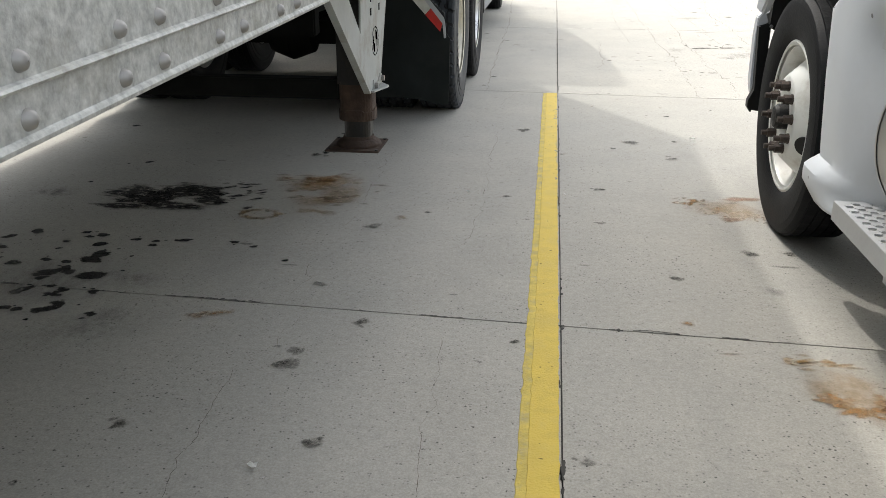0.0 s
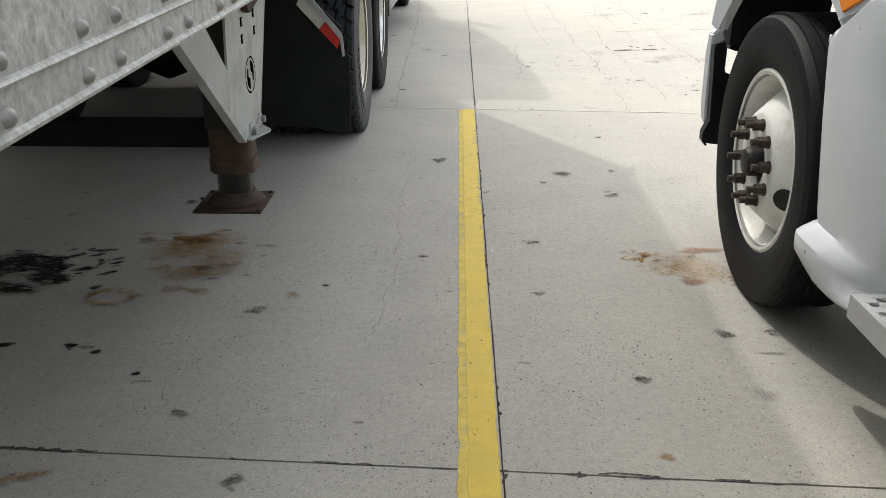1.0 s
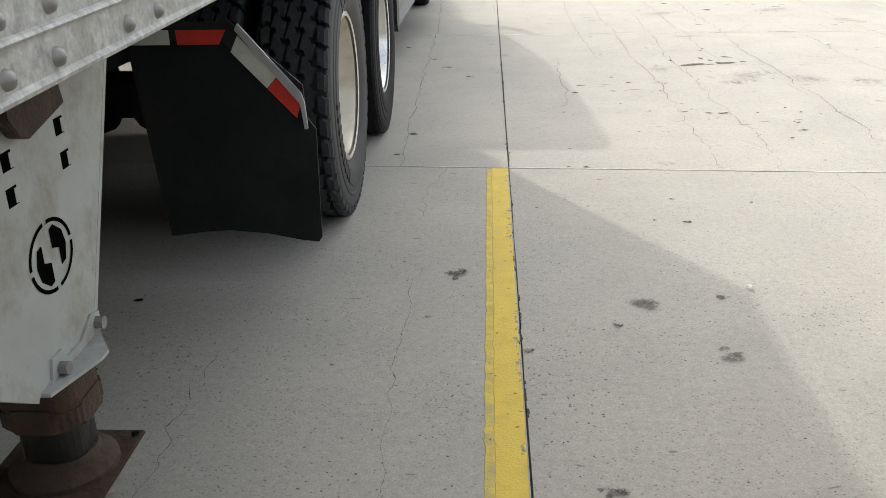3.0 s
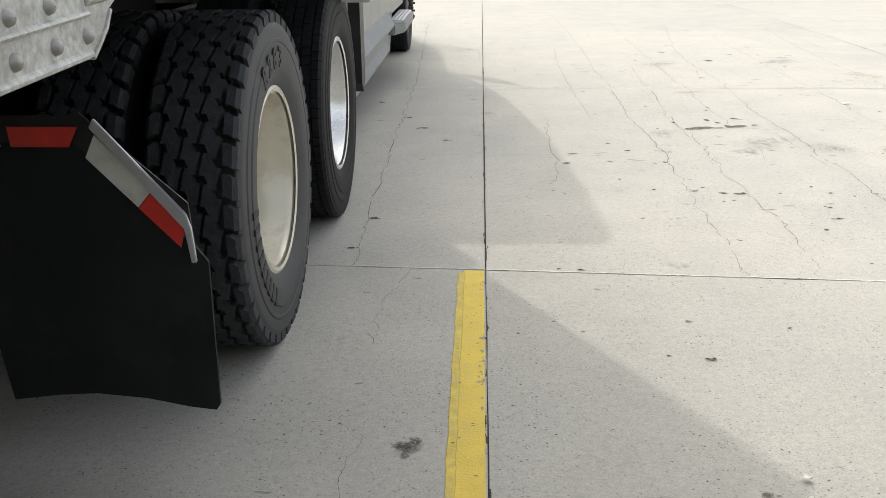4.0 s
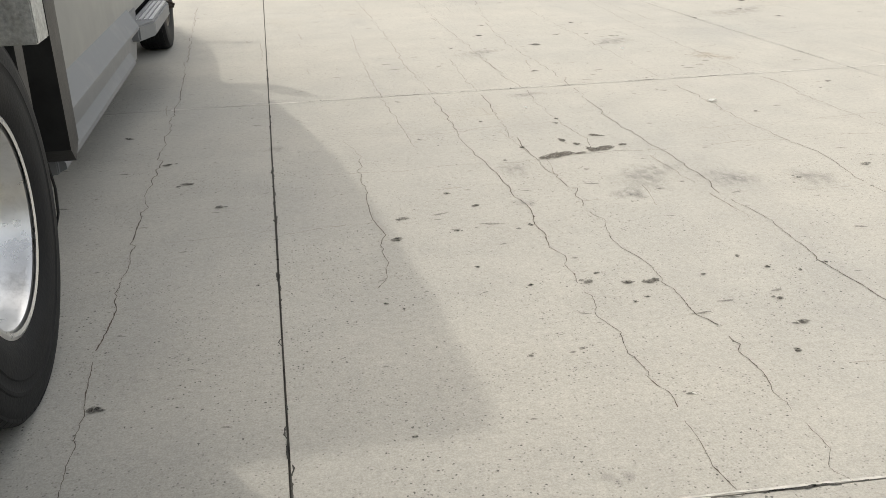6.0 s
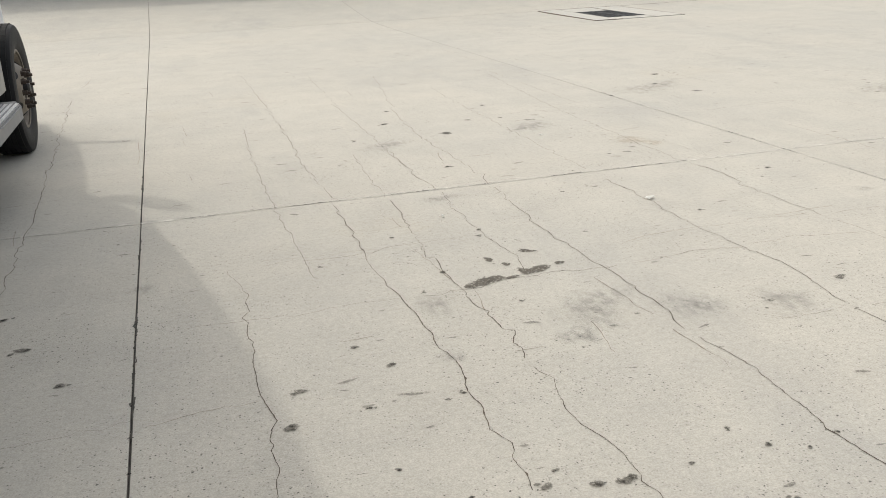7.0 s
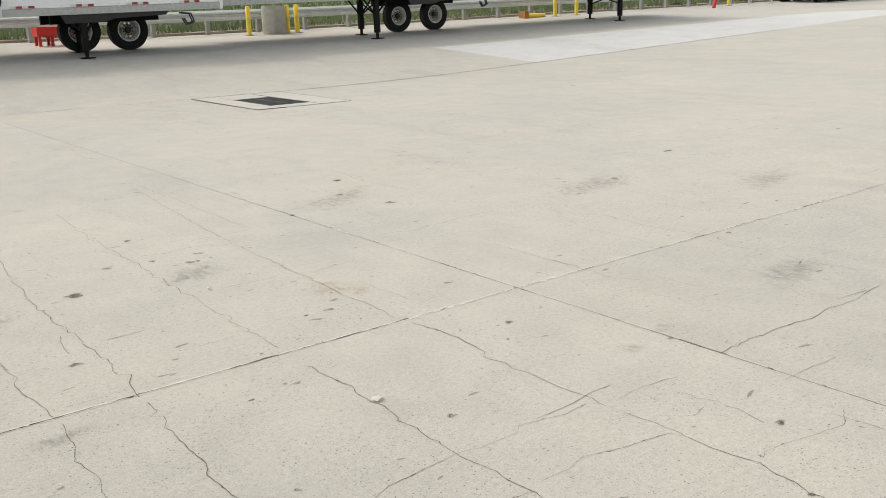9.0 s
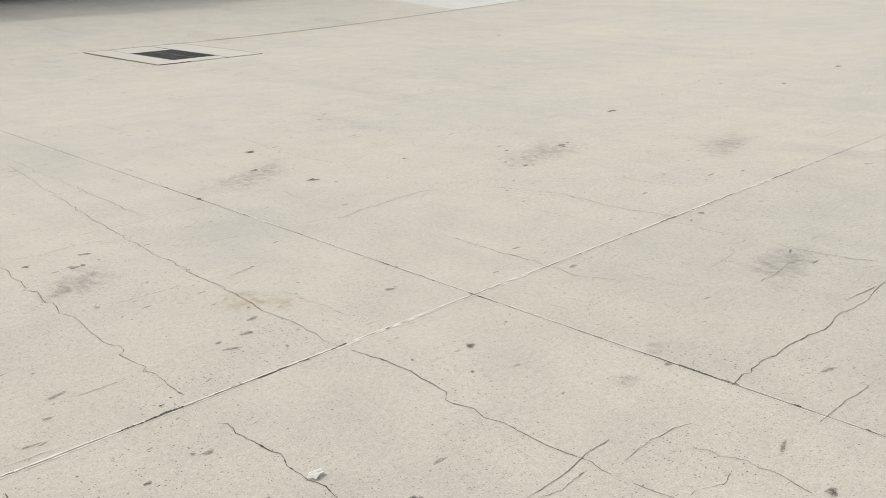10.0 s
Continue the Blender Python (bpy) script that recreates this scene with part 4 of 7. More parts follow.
mid_spots = [(-0.46, 7.78, 0.018), (-0.4, 8.23, 0.024), (-0.69, 11.41, 0.033), (-0.41, 10.78, 0.03), (-0.28, 10.4, 0.033), (-0.09, 10, 0.022), (0.09, 9.03, 0.008), (0.17, 9.27, 0.008), (0.76, 9.62, 0.029), (0.69, 9.37, 0.03), (0.56, 8.75, 0.011), (0.62, 8.69, 0.008), (1.02, 9.92, 0.02), (1.12, 9.71, 0.023), (0.97, 9.41, 0.015), (1.25, 9.37, 0.011), (1.31, 9.4, 0.015), (0.97, 9, 0.013), (1.13, 8.78, 0.013), (1.36, 8.76, 0.025), (1.51, 8.72, 0.023), (1.6, 8.71, 0.03), (1.42, 8.83, 0.014), (1.47, 8.55, 0.01), (1.53, 8.58, 0.011), (1.82, 8.72, 0.013)]
mid_spots += [(2.04, 8.86, 0.012), (2.1, 8.73, 0.014), (2.21, 8.67, 0.011), (2.35, 8.72, 0.012), (2, 8.46, 0.018), (1.98, 8.27, 0.026), (1.85, 8.09, 0.018), (1.16, 8.26, 0.013), (1.39, 7.92, 0.011), (1.88, 7.63, 0.01), (0.98, 8.25, 0.012), (0.53, 7.88, 0.01), (0.49, 7.53, 0.011), (0.59, 7.52, 0.021), (0.29, 6.87, 0.009), (0.81, 6.7, 0.012), (0.95, 6.68, 0.019), (0.94, 6.99, 0.014), (1.3, 6.94, 0.011)]
far_spots = [(2.31, 12.69, 0.029), (1.85, 13.9, 0.027), (2.53, 10.92, 0.017), (2.69, 10.39, 0.01), (3.32, 11.03, 0.021), (4.28, 11.71, 0.031), (4.1, 11.52, 0.013), (3.86, 9.73, 0.017), (2.84, 9.72, 0.02), (2.77, 9.65, 0.008), (2.77, 9.44, 0.008), (3.3, 9.84, 0.033), (2, 11.18, 0.017), (1.97, 11.09, 0.019), (1.45, 10.39, 0.015), (1.83, 10.12, 0.016), (1.06, 10.92, 0.015), (1.07, 11.93, 0.019), (1.51, 11.24, 0.017), (1.61, 10.61, 0.022), (4.28, 10.1, 0.026), (2.43, 15.13, 0.036), (2.26, 14.5, 0.044), (2.64, 13.85, 0.062), (2.99, 14.34, 0.033)]
far_spots += [(3.38, 15, 0.032), (3.3, 14.3, 0.026), (3.64, 14.27, 0.03), (3.49, 14.08, 0.035), (3.52, 12.56, 0.016), (3.67, 12.56, 0.026), (3.05, 12.2, 0.01), (2.76, 11.73, 0.015), (4.49, 12.5, 0.03), (5.87, 16, 0.06), (5.51, 15.36, 0.037), (5.62, 14.73, 0.047), (6.6, 14.75, 0.02), (7.07, 13.8, 0.028), (7.89, 14.07, 0.039), (9.6, 14.75, 0.06), (7.5, 17.05, 0.025), (8.03, 12.41, 0.02), (6.8, 12.05, 0.026), (12.4, 14.2, 0.04), (14.14, 14.26, 0.06), (14.81, 21.14, 0.054), (4.74, 14.89, 0.03), (4.5, 14.31, 0.01)]
r = random.Random(19)
for material, group, label in (("spot_pale", near_spots, "dark chips and tar drips near the bay line"), ("spot", mid_spots, "dark tar drips dotted along the cracks"), ("spot_pale", far_spots, "grey spalls and faded drips on the open yard")):
    lobes = []
    for x, y, s in group:
        for q in range(r.choice((2, 3, 3, 4))):
            e = s * (1.05 if q == 0 else r.choice((0.4, 0.55, 0.7)))
            lobes.append((x + r.gauss(0, s * 0.7) * (q > 0), y + r.gauss(0, s * 0.5) * (q > 0), e * 1.2, e, r.uniform(-40, 40)))
    stain("tar_spots", lobes, material, label, 16)
r = random.Random(21)
many = []
for _ in range(6500):
    x, y = r.uniform(-3, 17), r.uniform(0.5, 27)
    if r.random() > 0.35 + 0.65 * noise.noise(Vector((x * 0.5, y * 0.5, 3))):
        continue
    s = min(0.026, (0.0042 + 0.00022 * y) * math.exp(abs(r.gauss(0, 0.7))))
    many.append((x, y, s * r.uniform(1.2, 3.2), s * r.uniform(0.45, 0.9), r.uniform(-20, 20)))
for _ in range(4600):
    x, y = r.uniform(-3, 18), 9 + 17 * r.random() ** 0.8
    if r.random() > 0.3 + 0.8 * noise.noise(Vector((x * 0.4, y * 0.4, 8))):
        continue
    s = r.uniform(0.005, 0.011) * (0.6 + 0.04 * y)
    many.append((x, y, s * r.uniform(0.9, 2.0), s * r.uniform(0.8, 1.3), r.choice((0, 90)) + r.gauss(0, 12)))
stain("specks", many, "spot_pale", "fine dark specks strewn over the yard", 17, kind="stuff")

flecks = [(-0.59, 2.03, 0.013, 0.008, 20), (-0.42, 4.27, 0.012, 0.008, 0), (-0.71, 4.31, 0.012, 0.009, 40), (-0.52, 5.32, 0.013, 0.008, 10), (1.02, 5.89, 0.02, 0.012, 30)]
for _ in range(420):
    x, y = r.uniform(-2.5, 7), r.uniform(1.0, 14)
    e = r.uniform(0.003, 0.009)
    flecks.append((x, y, e * r.uniform(1, 2), e, r.uniform(-60, 60)))
stain("pale_chips", flecks, "fleck", "pale chips and grit on the concrete", 23, kind="stuff")
worn_paint = []
for _ in range(150):
    y = r.uniform(4.9, 7.45)
    if noise.noise(Vector((3.0, y * 1.9, 1))) < 0.0:
        continue
    worn_paint.append((0.163 - abs(r.gauss(0, 0.009)), y, r.uniform(0.002, 0.008), r.uniform(0.004, 0.014), r.uniform(-12, 12)))
stain("paint_wear", worn_paint, "bare_patch", "concrete showing through worn yellow paint", 25, lift=0.0046, kind="stuff")
on_line = [(r.uniform(0.06, 0.165), r.uniform(0.5, 7.5), r.uniform(0.003, 0.010), r.uniform(0.003, 0.007), r.uniform(-40, 40)) for _ in range(55)]
stain("line_chips", on_line, "spot", "small dark chips in the yellow paint", 24, lift=0.0046, kind="stuff")

# the bay line: fresh paint over an older, wider stripe
def stripe(name, xa, xb, y0, y1, material, label, lift, rough_left):
    rr = random.Random(5)
    v, f = [], []
    n = int((y1 - y0) / 0.03)
    for k in range(n + 1):
        y = y0 + (y1 - y0) * k / n
        left = xa + rr.gauss(0, rough_left)
        right = xb + rr.gauss(0, 0.0012)
        z = lift
        v += [(left, y, 0.001), (left + 0.002, y, z), (right - 0.001, y, z), (right, y, 0.001)]
        if k:
            b = 4 * k
            f += [(b - 4 + q, b - 3 + q, b + 1 + q, b + q) for q in range(3)]
    ob = mesh_ob(name, v, f, material)
    return tagged(ob, label, "painted line", kind="structure")


stripe("old_line", 0.052, 0.163, -2.0, 7.485, "yellow_old", "worn older yellow bay line showing beside fresh paint", 0.0024, 0.0018)
stripe("bay_line", 0.079, 0.164, -2.0, 7.5, "yellow", "chipped yellow painted bay line along a joint", 0.0040, 0.0015)

# storm drain in its own concrete collar
DX, DY = 9.43, 24.12
collar_z = ground_z(DX, DY)
drain = thing("storm_drain", "black iron drain grate set in a pale concrete collar", "drain", at=(DX, DY, collar_z + 0.004))
CX0, CX1, CY0, CY1 = -0.88, 1.08, -1.22, 1.68   # the collar reaches back to the slab joint
for x0, x1, y0, y1, n in ((CX0, -0.42, CY0, CY1, 6), (0.42, CX1, CY0, CY1, 6), (-0.418, 0.418, CY0, -0.80, 2), (-0.418, 0.418, 0.80, CY1, 3)):
    bm = bmesh.new()
    box(bm, x0, x1, y0, y1, -0.02, 0.008)
    part("collar", bm, "collar", drain)
boxed("pit", (-0.415, 0.415, -0.795, 0.795, -0.02, 0.0045), "joint", drain, bevel=0)
for k in range(21):
    y = -0.76 + 1.52 * k / 20
    boxed("bar", (-0.41, 0.41, y - 0.016, y + 0.016, 0.004, 0.014), "iron", drain, bevel=0.0)
for x in (-0.405, -0.02, 0.02, 0.405):
    boxed("bar", (x - 0.012, x + 0.012, -0.79, 0.79, 0.004, 0.0155), "iron", drain, bevel=0.0)
for x0, x1, y0, y1, kind in ((CX0 - 0.006, CX0 + 0.002, CY0, CY1, "hairline"), (CX1 - 0.002, CX1 + 0.012, CY0, CY1, "hairline"), (CX0, -0.3, CY0 - 0.008, CY0, "hairline"), (CX0, CX1, CY1 - 0.01, CY1 + 0.01, "crack"), (-0.425, -0.419, CY0, CY1, "hairline"), (0.419, 0.425, CY0, CY1, "hairline")):
    bm = bmesh.new()
    box(bm, x0, x1, y0, y1, -0.02, 0.0095)
    part("collar_joint", bm, kind, drain)

# the drain follows the fall of the yard
for ob in drain.children:
    for vert in ob.data.vertices:
        p = ob.matrix_local @ vert.co
        vert.co.z += ground_z(DX + p.x, DY + p.y) - collar_z

# scraps of litter
for k, (x, y, s) in enumerate(((1.03, 5.97, 0.022), (3.18, 11.36, 0.035), (1.88, 11.51, 0.02), (-0.63, 2.07, 0.02), (3.32, 13.4, 0.02), (0.2, 4.62, 0.012), (-0.3, 4.6, 0.012))):
    rr = random.Random(40 + k)
    bm = bmesh.new()
    ring = [bm.verts.new((x + s * rr.uniform(0.5, 1.2) * math.cos(a), y + 0.7 * s * rr.uniform(0.5, 1.2) * math.sin(a), 0.006 + rr.uniform(0, 0.012))) for a in [2 * math.pi * q / 9 for q in range(9)]]
    mid = bm.verts.new((x, y, 0.016))
    for q in range(9):
        bm.faces.new((mid, ring[q], ring[(q + 1) % 9]))
    bmesh.ops.solidify(bm, geom=list(bm.faces), thickness=0.0015)
    tagged(part("litter", bm, "litter"), "crumpled scrap of white paper on the concrete", "litter")

# ---- wheels ----


def tyre_profile(R, r, w, square=False):
    """Section of a tyre, outer face towards +x at w / 2: (x, radius) from the outer bead over the tread to the inner bead."""
    h = w / 2
    side = [(h * 0.80, r - 0.004), (h * 0.90, r + 0.016), (h * 0.97, r + 0.05), (h, r + 0.09), (h * 0.995, r + 0.125), (h * 0.975, r + 0.150), (h * 0.955, r + 0.165), (h * 0.95, R - 0.035), (h * 0.93, R - 0.018), (h * 0.86, R - 0.006)]
    if square:
        side = side[:4] + [(h, r + 0.125), (h * 1.0, r + 0.150), (h * 0.995, R - 0.05), (h * 0.985, R - 0.028), (h * 0.955, R - 0.012), (h * 0.88, R - 0.004)]
    else:
        side = side[:3] + [(h, r + 0.066), (h * 1.0, r + 0.118), (h * 0.975, r + 0.122), (h * 0.97, r + 0.150), (h * 0.985, r + 0.153), (h * 0.98, r + 0.163), (h * 0.955, r + 0.167)] + side[7:]
    return side + [(h * 0.4, R), (-h * 0.4, R)] + [(-x, q) for x, q in reversed(side)]


def tread_blocks(R, w, kind):
    """Raised lugs round the tread; 'lug' is a chunky drive pattern, 'rib' plain grooved ribs."""
    verts, faces = [], []
    h = w / 2 * 0.93
    if kind == "lug":
        n = 40
        rows = [(-0.99, -0.69, 0.12), (-0.585, -0.245, -0.5), (-0.16, 0.16, -0.5), (0.245, 0.585, -0.5), (0.69, 0.99, -0.12)]
        gap, depth = 0.25, 0.027
    elif kind == "smooth":
        n = 48
        rows = [(-0.80, -0.50, 0.0), (-0.45, -0.18, 0.0), (-0.13, 0.13, 0.0), (0.18, 0.45, 0.0), (0.50, 0.80, 0.0)]
        gap, depth = 0.0, 0.008
    else:
        n = 84
        rows = [(-0.97, -0.62, 0.0), (-0.56, -0.22, 0.1), (-0.17, 0.17, -0.1), (0.22, 0.56, 0.1), (0.62, 0.97, 0.0)]
        gap, depth = 0.022, 0.009
    step = 2 * math.pi / n
    for q, (a, b, skew) in enumerate(rows):
        for k in range(n):
            a0 = (k + (0.5 if q % 2 else 0.0)) * step
            corners = []
            for u, shift in ((a, -skew), (a + (b - a) * 0.32, -skew * 0.95), (a + (b - a) * 0.68, skew * 0.95), (b, skew)):
                for e in (gap / 2, 1 - gap / 2):
                    ang = a0 + step * (e + shift * 0.5)
                    u2 = u + ((e - 0.5) * 0.13 if abs(skew) > 0.2 else 0.0)
                    corners.append((u2 * h, ang, R - (0.012 if abs(u) > 0.9 else 0.0)))
            base = len(verts)
            for rr, shrink in ((-0.006, 0.0), (depth, 0.04 if gap else 0.0)):
                for u, ang, rad in corners:
                    mid = a0 + step * 0.5
                    an = ang + (mid - ang) * shrink
                    verts.append((u * (1 - 0.01 * shrink), (rad + rr) * math.sin(an), (rad + rr) * math.cos(an)))
            t = base + 8
            faces += [(t, t + 1, t + 3, t + 2), (t + 2, t + 3, t + 5, t + 4), (t + 4, t + 5, t + 7, t + 6)]
            for i, j in ((0, 1), (1, 3), (3, 5), (5, 7), (7, 6), (6, 4), (4, 2), (2, 0)):
                faces.append((base + i, base + j, t + j, t + i))
    return verts, faces


def raised_word(text, radius, size, start, x, tyre, face):
    """Letters moulded round the sidewall, reading clockwise as seen from outside (face +1: the +x side)."""
    for k, ch in enumerate(text):
        if ch == " ":
            continue
        cu = bpy.data.curves.new("letter", "FONT")
        cu.body, cu.size, cu.extrude, cu.align_x = ch, size, 0.0012, "CENTER"
        cu.offset = 0.003
        tmp = bpy.data.objects.new("letter", cu)
        me = bpy.data.meshes.new_from_object(tmp)
        bpy.data.objects.remove(tmp)
        me.name = "letter"
        me.materials.append(M["letter"])
        ob = new("letter", me)
        ob.parent = tyre
        ang = start + k * size * 0.76 / radius
        # seen from +x: right is +y, up is +z
        m = Matrix(((0, 0, 1, 0), (1, 0, 0, 0), (0, 1, 0, 0), (0, 0, 0, 1)))
        ob.matrix_local = Matrix.Rotation(-ang, 4, "X") @ Matrix.Translation((x, 0, radius)) @ m


def make_wheel(name, parent, x, y, z, R, w, out, kind, disc, tread="lug", nuts=10, rim_r=0.315, disc_mat="wheel_white", rim_mat="wheel_white", square=False, rubber="rubber", hand_holes=(112, 292)):
    """One wheel; its outer face looks along x by the sign of out. disc: 'steer' bulges out, 'dual' lies deep inside, 'far' is a plain holed disc."""
    W = w / 2
    if disc == "dual":
        prof = [(-0.05, 0.02), (-0.05, 0.15), (-0.055, rim_r - 0.05), (-0.03, rim_r - 0.035)]
    elif disc == "steer":
        prof = [(W * 0.80, 0.088), (W * 0.98, 0.090), (W * 0.98, 0.168), (W * 0.94, 0.182), (W * 0.34, rim_r - 0.062), (W * 0.08, rim_r - 0.040), (-0.02, rim_r - 0.045)]
    else:
        prof = [(W * 0.1, 0.02), (W * 0.1, 0.17), (-0.03, rim_r - 0.09), (-0.06, rim_r - 0.045)]
    v, f = lathe(prof, 80)
    if disc in ("steer", "far"):
        # hand holes: leave out faces on the cone, ten round the disc
        m = len(prof)
        keep = []
        cone = 3 if disc == "steer" else 1
        for fi, face in enumerate(f):
            i, k = divmod(fi, m - 1)
            keep.append(not (k == cone and disc == "far" and (i % 8) in (2, 3, 4, 5)))
        f = [q for q, ok in zip(f, keep) if ok]
    wheel = mesh_ob("wheel", v, f, disc_mat, parent, smooth=True)
    wheel.matrix_local = pose(x, y, z, 0, 0, 0 if out > 0 else 180)
    v, f = lathe(tyre_profile(R, rim_r + 0.012, w, square), 96)
    tyre = mesh_ob("tyre", v, f, rubber, wheel, "worn black truck tyre", smooth=True)
    v, f = tread_blocks(R, w, tread)
    mesh_ob("tread", v, f, "tread" if tread == "lug" else "rubber", wheel, "deep chunky tread lugs" if tread == "lug" else "")
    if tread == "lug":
        # groove shade put in as a thin black band under the lugs
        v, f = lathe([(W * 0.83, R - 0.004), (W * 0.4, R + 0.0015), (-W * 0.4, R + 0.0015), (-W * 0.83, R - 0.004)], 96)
        mesh_ob("tread_floor", v, f, "plastic", wheel, "black band for the shade in the tread grooves", smooth=True)
    # rim: flange, gutter, drop centre
    rim = [(W * 0.84, rim_r - 0.006), (W * 0.87, rim_r + 0.006), (W * 0.84, rim_r + 0.016), (W * 0.78, rim_r + 0.012), (W * 0.76, rim_r - 0.012), (W * 0.62, rim_r - 0.020), (W * 0.30, rim_r - 0.026), (0.0, rim_r - 0.05), (-W * 0.5, rim_r - 0.045), (-W * 0.84, rim_r + 0.01)]
    v, f = lathe(rim, 80)
    mesh_ob("rim", v, f, rim_mat, wheel, smooth=True)
    if disc == "steer":
        # dark hub in the middle, cap and studs standing proud
        v, f = lathe([(W * 0.72, 0.095), (W * 0.72, 0.056), (W * 0.98 + 0.030, 0.054), (W * 0.98 + 0.043, 0.044), (W * 0.98 + 0.047, 0.026), (W * 0.98 + 0.047, 0.001)], 32)
        mesh_ob("hub", v, f, "hub", wheel, "black iron hub with a cap", smooth=True)
        for k in range(nuts):
            a = 2 * math.pi * k / nuts + 0.2
            cy, cz = 0.143 * math.sin(a), 0.143 * math.cos(a)
            bm = bmesh.new()
            x0 = W * 0.98
            rod(bm, (x0, cy, cz), (x0 + 0.006, cy, cz), 0.023, 14)
            rod(bm, (x0 + 0.005, cy, cz), (x0 + 0.037, cy, cz), 0.0205, 6)
            rod(bm, (x0 + 0.035, cy, cz), (x0 + 0.062, cy, cz), 0.0125, 10)
            part("wheel_nut", bm, "nut", wheel)
        # dark hand holes in the cone: black plugs coloured for their shaded inside
        tilt = math.atan2(W * 0.60, rim_r - 0.062 - 0.182)
        for a in hand_holes:
            r0 = 0.5 * (0.182 + rim_r - 0.062) + 0.004
            out_dir = Vector((math.cos(tilt), math.sin(tilt) * math.sin(radians(a)), math.sin(tilt) * math.cos(radians(a))))
            c = Vector((W * 0.64, r0 * math.sin(radians(a)), r0 * math.cos(radians(a))))
            bm = bmesh.new()
            rod(bm, c - out_dir * 0.03, c + out_dir * 0.003, 0.042, 24)
            part("hole", bm, "plastic", wheel, "black plug for a shaded hand hole")
    if disc == "far":
        v, f = lathe([(W * 0.1, 0.10), (W * 0.35, 0.095), (W * 0.62, 0.07), (W * 0.64, 0.001)], 20)
        mesh_ob("hub", v, f, "hub", wheel, smooth=True)
        for k in range(nuts):
            a = 2 * math.pi * k / nuts
            bm = bmesh.new()
            rod(bm, (W * 0.1, 0.14 * math.sin(a), 0.14 * math.cos(a)), (W * 0.1 + 0.04, 0.14 * math.sin(a), 0.14 * math.cos(a)), 0.02, 6)
            part("wheel_nut", bm, "hub", wheel)
    return wheel, tyre


# ---- the trailer over the parked tractor ----
SIDE = -0.413    # plane of the trailer's rail
trailer = thing("semi_trailer", "long pale trailer with riveted galvanized bottom rail, parked on its tractor", "trailer", at=(-1.85, 0, 0))
TX = 1.85
NOSE = 8.61


def tx(x):
    return x + TX


def rz(z):
    """Heights on the bottom rail, from its lower edge."""
    return 1.133 + (z - 1.138) * 0.77


bm = bmesh.new()
box(bm, tx(-3.12), tx(SIDE - 0.035), -8.0, NOSE, rz(1.33), 4.06, 0.03)
part("body", bm, "trailer_white", trailer)
# bottom rail in section: lower flange, lip, ridge, upper web
sec = [(SIDE, 1.138), (SIDE + 0.004, 1.141), (SIDE + 0.005, 1.147), (SIDE + 0.003, 1.152), (SIDE, 1.155), (SIDE, 1.211), (SIDE + 0.005, 1.2135), (SIDE + 0.0075, 1.218), (SIDE + 0.005, 1.2225), (SIDE, 1.225), (SIDE, 1.352),
       (SIDE + 0.006, 1.358), (SIDE + 0.006, 1.372), (SIDE - 0.002, 1.378), (SIDE - 0.002, 1.46), (SIDE - 0.034, 1.46), (SIDE - 0.034, 1.152), (SIDE - 0.09, 1.147), (SIDE - 0.09, 1.138)]
bm = bmesh.new()
prism(bm, [(tx(x), rz(z)) for x, z in sec], "y", -8.0, 5.145)
part("bottom_rail", bm, "rail", trailer, "dull galvanized bottom rail with a rolled ridge")
sec2 = [(SIDE, 1.205), (SIDE + 0.006, 1.211), (SIDE + 0.006, 1.27), (SIDE, 1.275), (SIDE, 1.38), (SIDE - 0.034, 1.38), (SIDE - 0.034, 1.205)]
bm = bmesh.new()
prism(bm, [(tx(x), z) for x, z in sec2], "y", 5.147, NOSE)
part("bottom_rail", bm, "rail", trailer)
plated("rail_end", [(5.147, 1.134), (5.175, 1.150), (5.205, 1.168), (5.228, 1.192), (5.26, 1.204), (5.147, 1.204)], "x", tx(SIDE - 0.03), tx(SIDE - 0.001), "rail", trailer)
plated("rail_end_rim", [(5.150, 1.130), (5.178, 1.146), (5.209, 1.165), (5.232, 1.190), (5.227, 1.193), (5.204, 1.169), (5.175, 1.151), (5.148, 1.136)], "x", tx(SIDE - 0.05), tx(SIDE + 0.003), "rail", trailer)
dome = lathe([(0.0105, 0.0005), (0.0098, 0.0045), (0.0070, 0.0088), (0.0, 0.0118)], 14)
rivet_mesh = None
spots = [(1.186 + 0.3225 * k + dy, z) for k in range(-9, 12) for dy in (0.0, 0.113) for z in (1.161, 1.218)]
spots = [q for q in spots if q[0] < 4.8] + [(4.928, 1.164), (5.038, 1.165), (5.137, 1.165), (4.929, 1.216), (5.034, 1.217)]
for y, z in spots:
    if rivet_mesh is None:
        ob = mesh_ob("rivet", dome[0], dome[1], "rivet", trailer, smooth=True)
        rivet_mesh = ob.data
    else:
        ob = new("rivet", rivet_mesh)
        ob.parent = trailer
    ob.location = (tx(SIDE), y, z)
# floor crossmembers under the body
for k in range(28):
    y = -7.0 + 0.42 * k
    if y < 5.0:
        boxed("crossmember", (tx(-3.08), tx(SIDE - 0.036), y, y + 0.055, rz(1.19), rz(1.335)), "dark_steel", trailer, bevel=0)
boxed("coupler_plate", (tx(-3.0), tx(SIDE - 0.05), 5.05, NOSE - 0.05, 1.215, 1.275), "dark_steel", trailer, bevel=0)
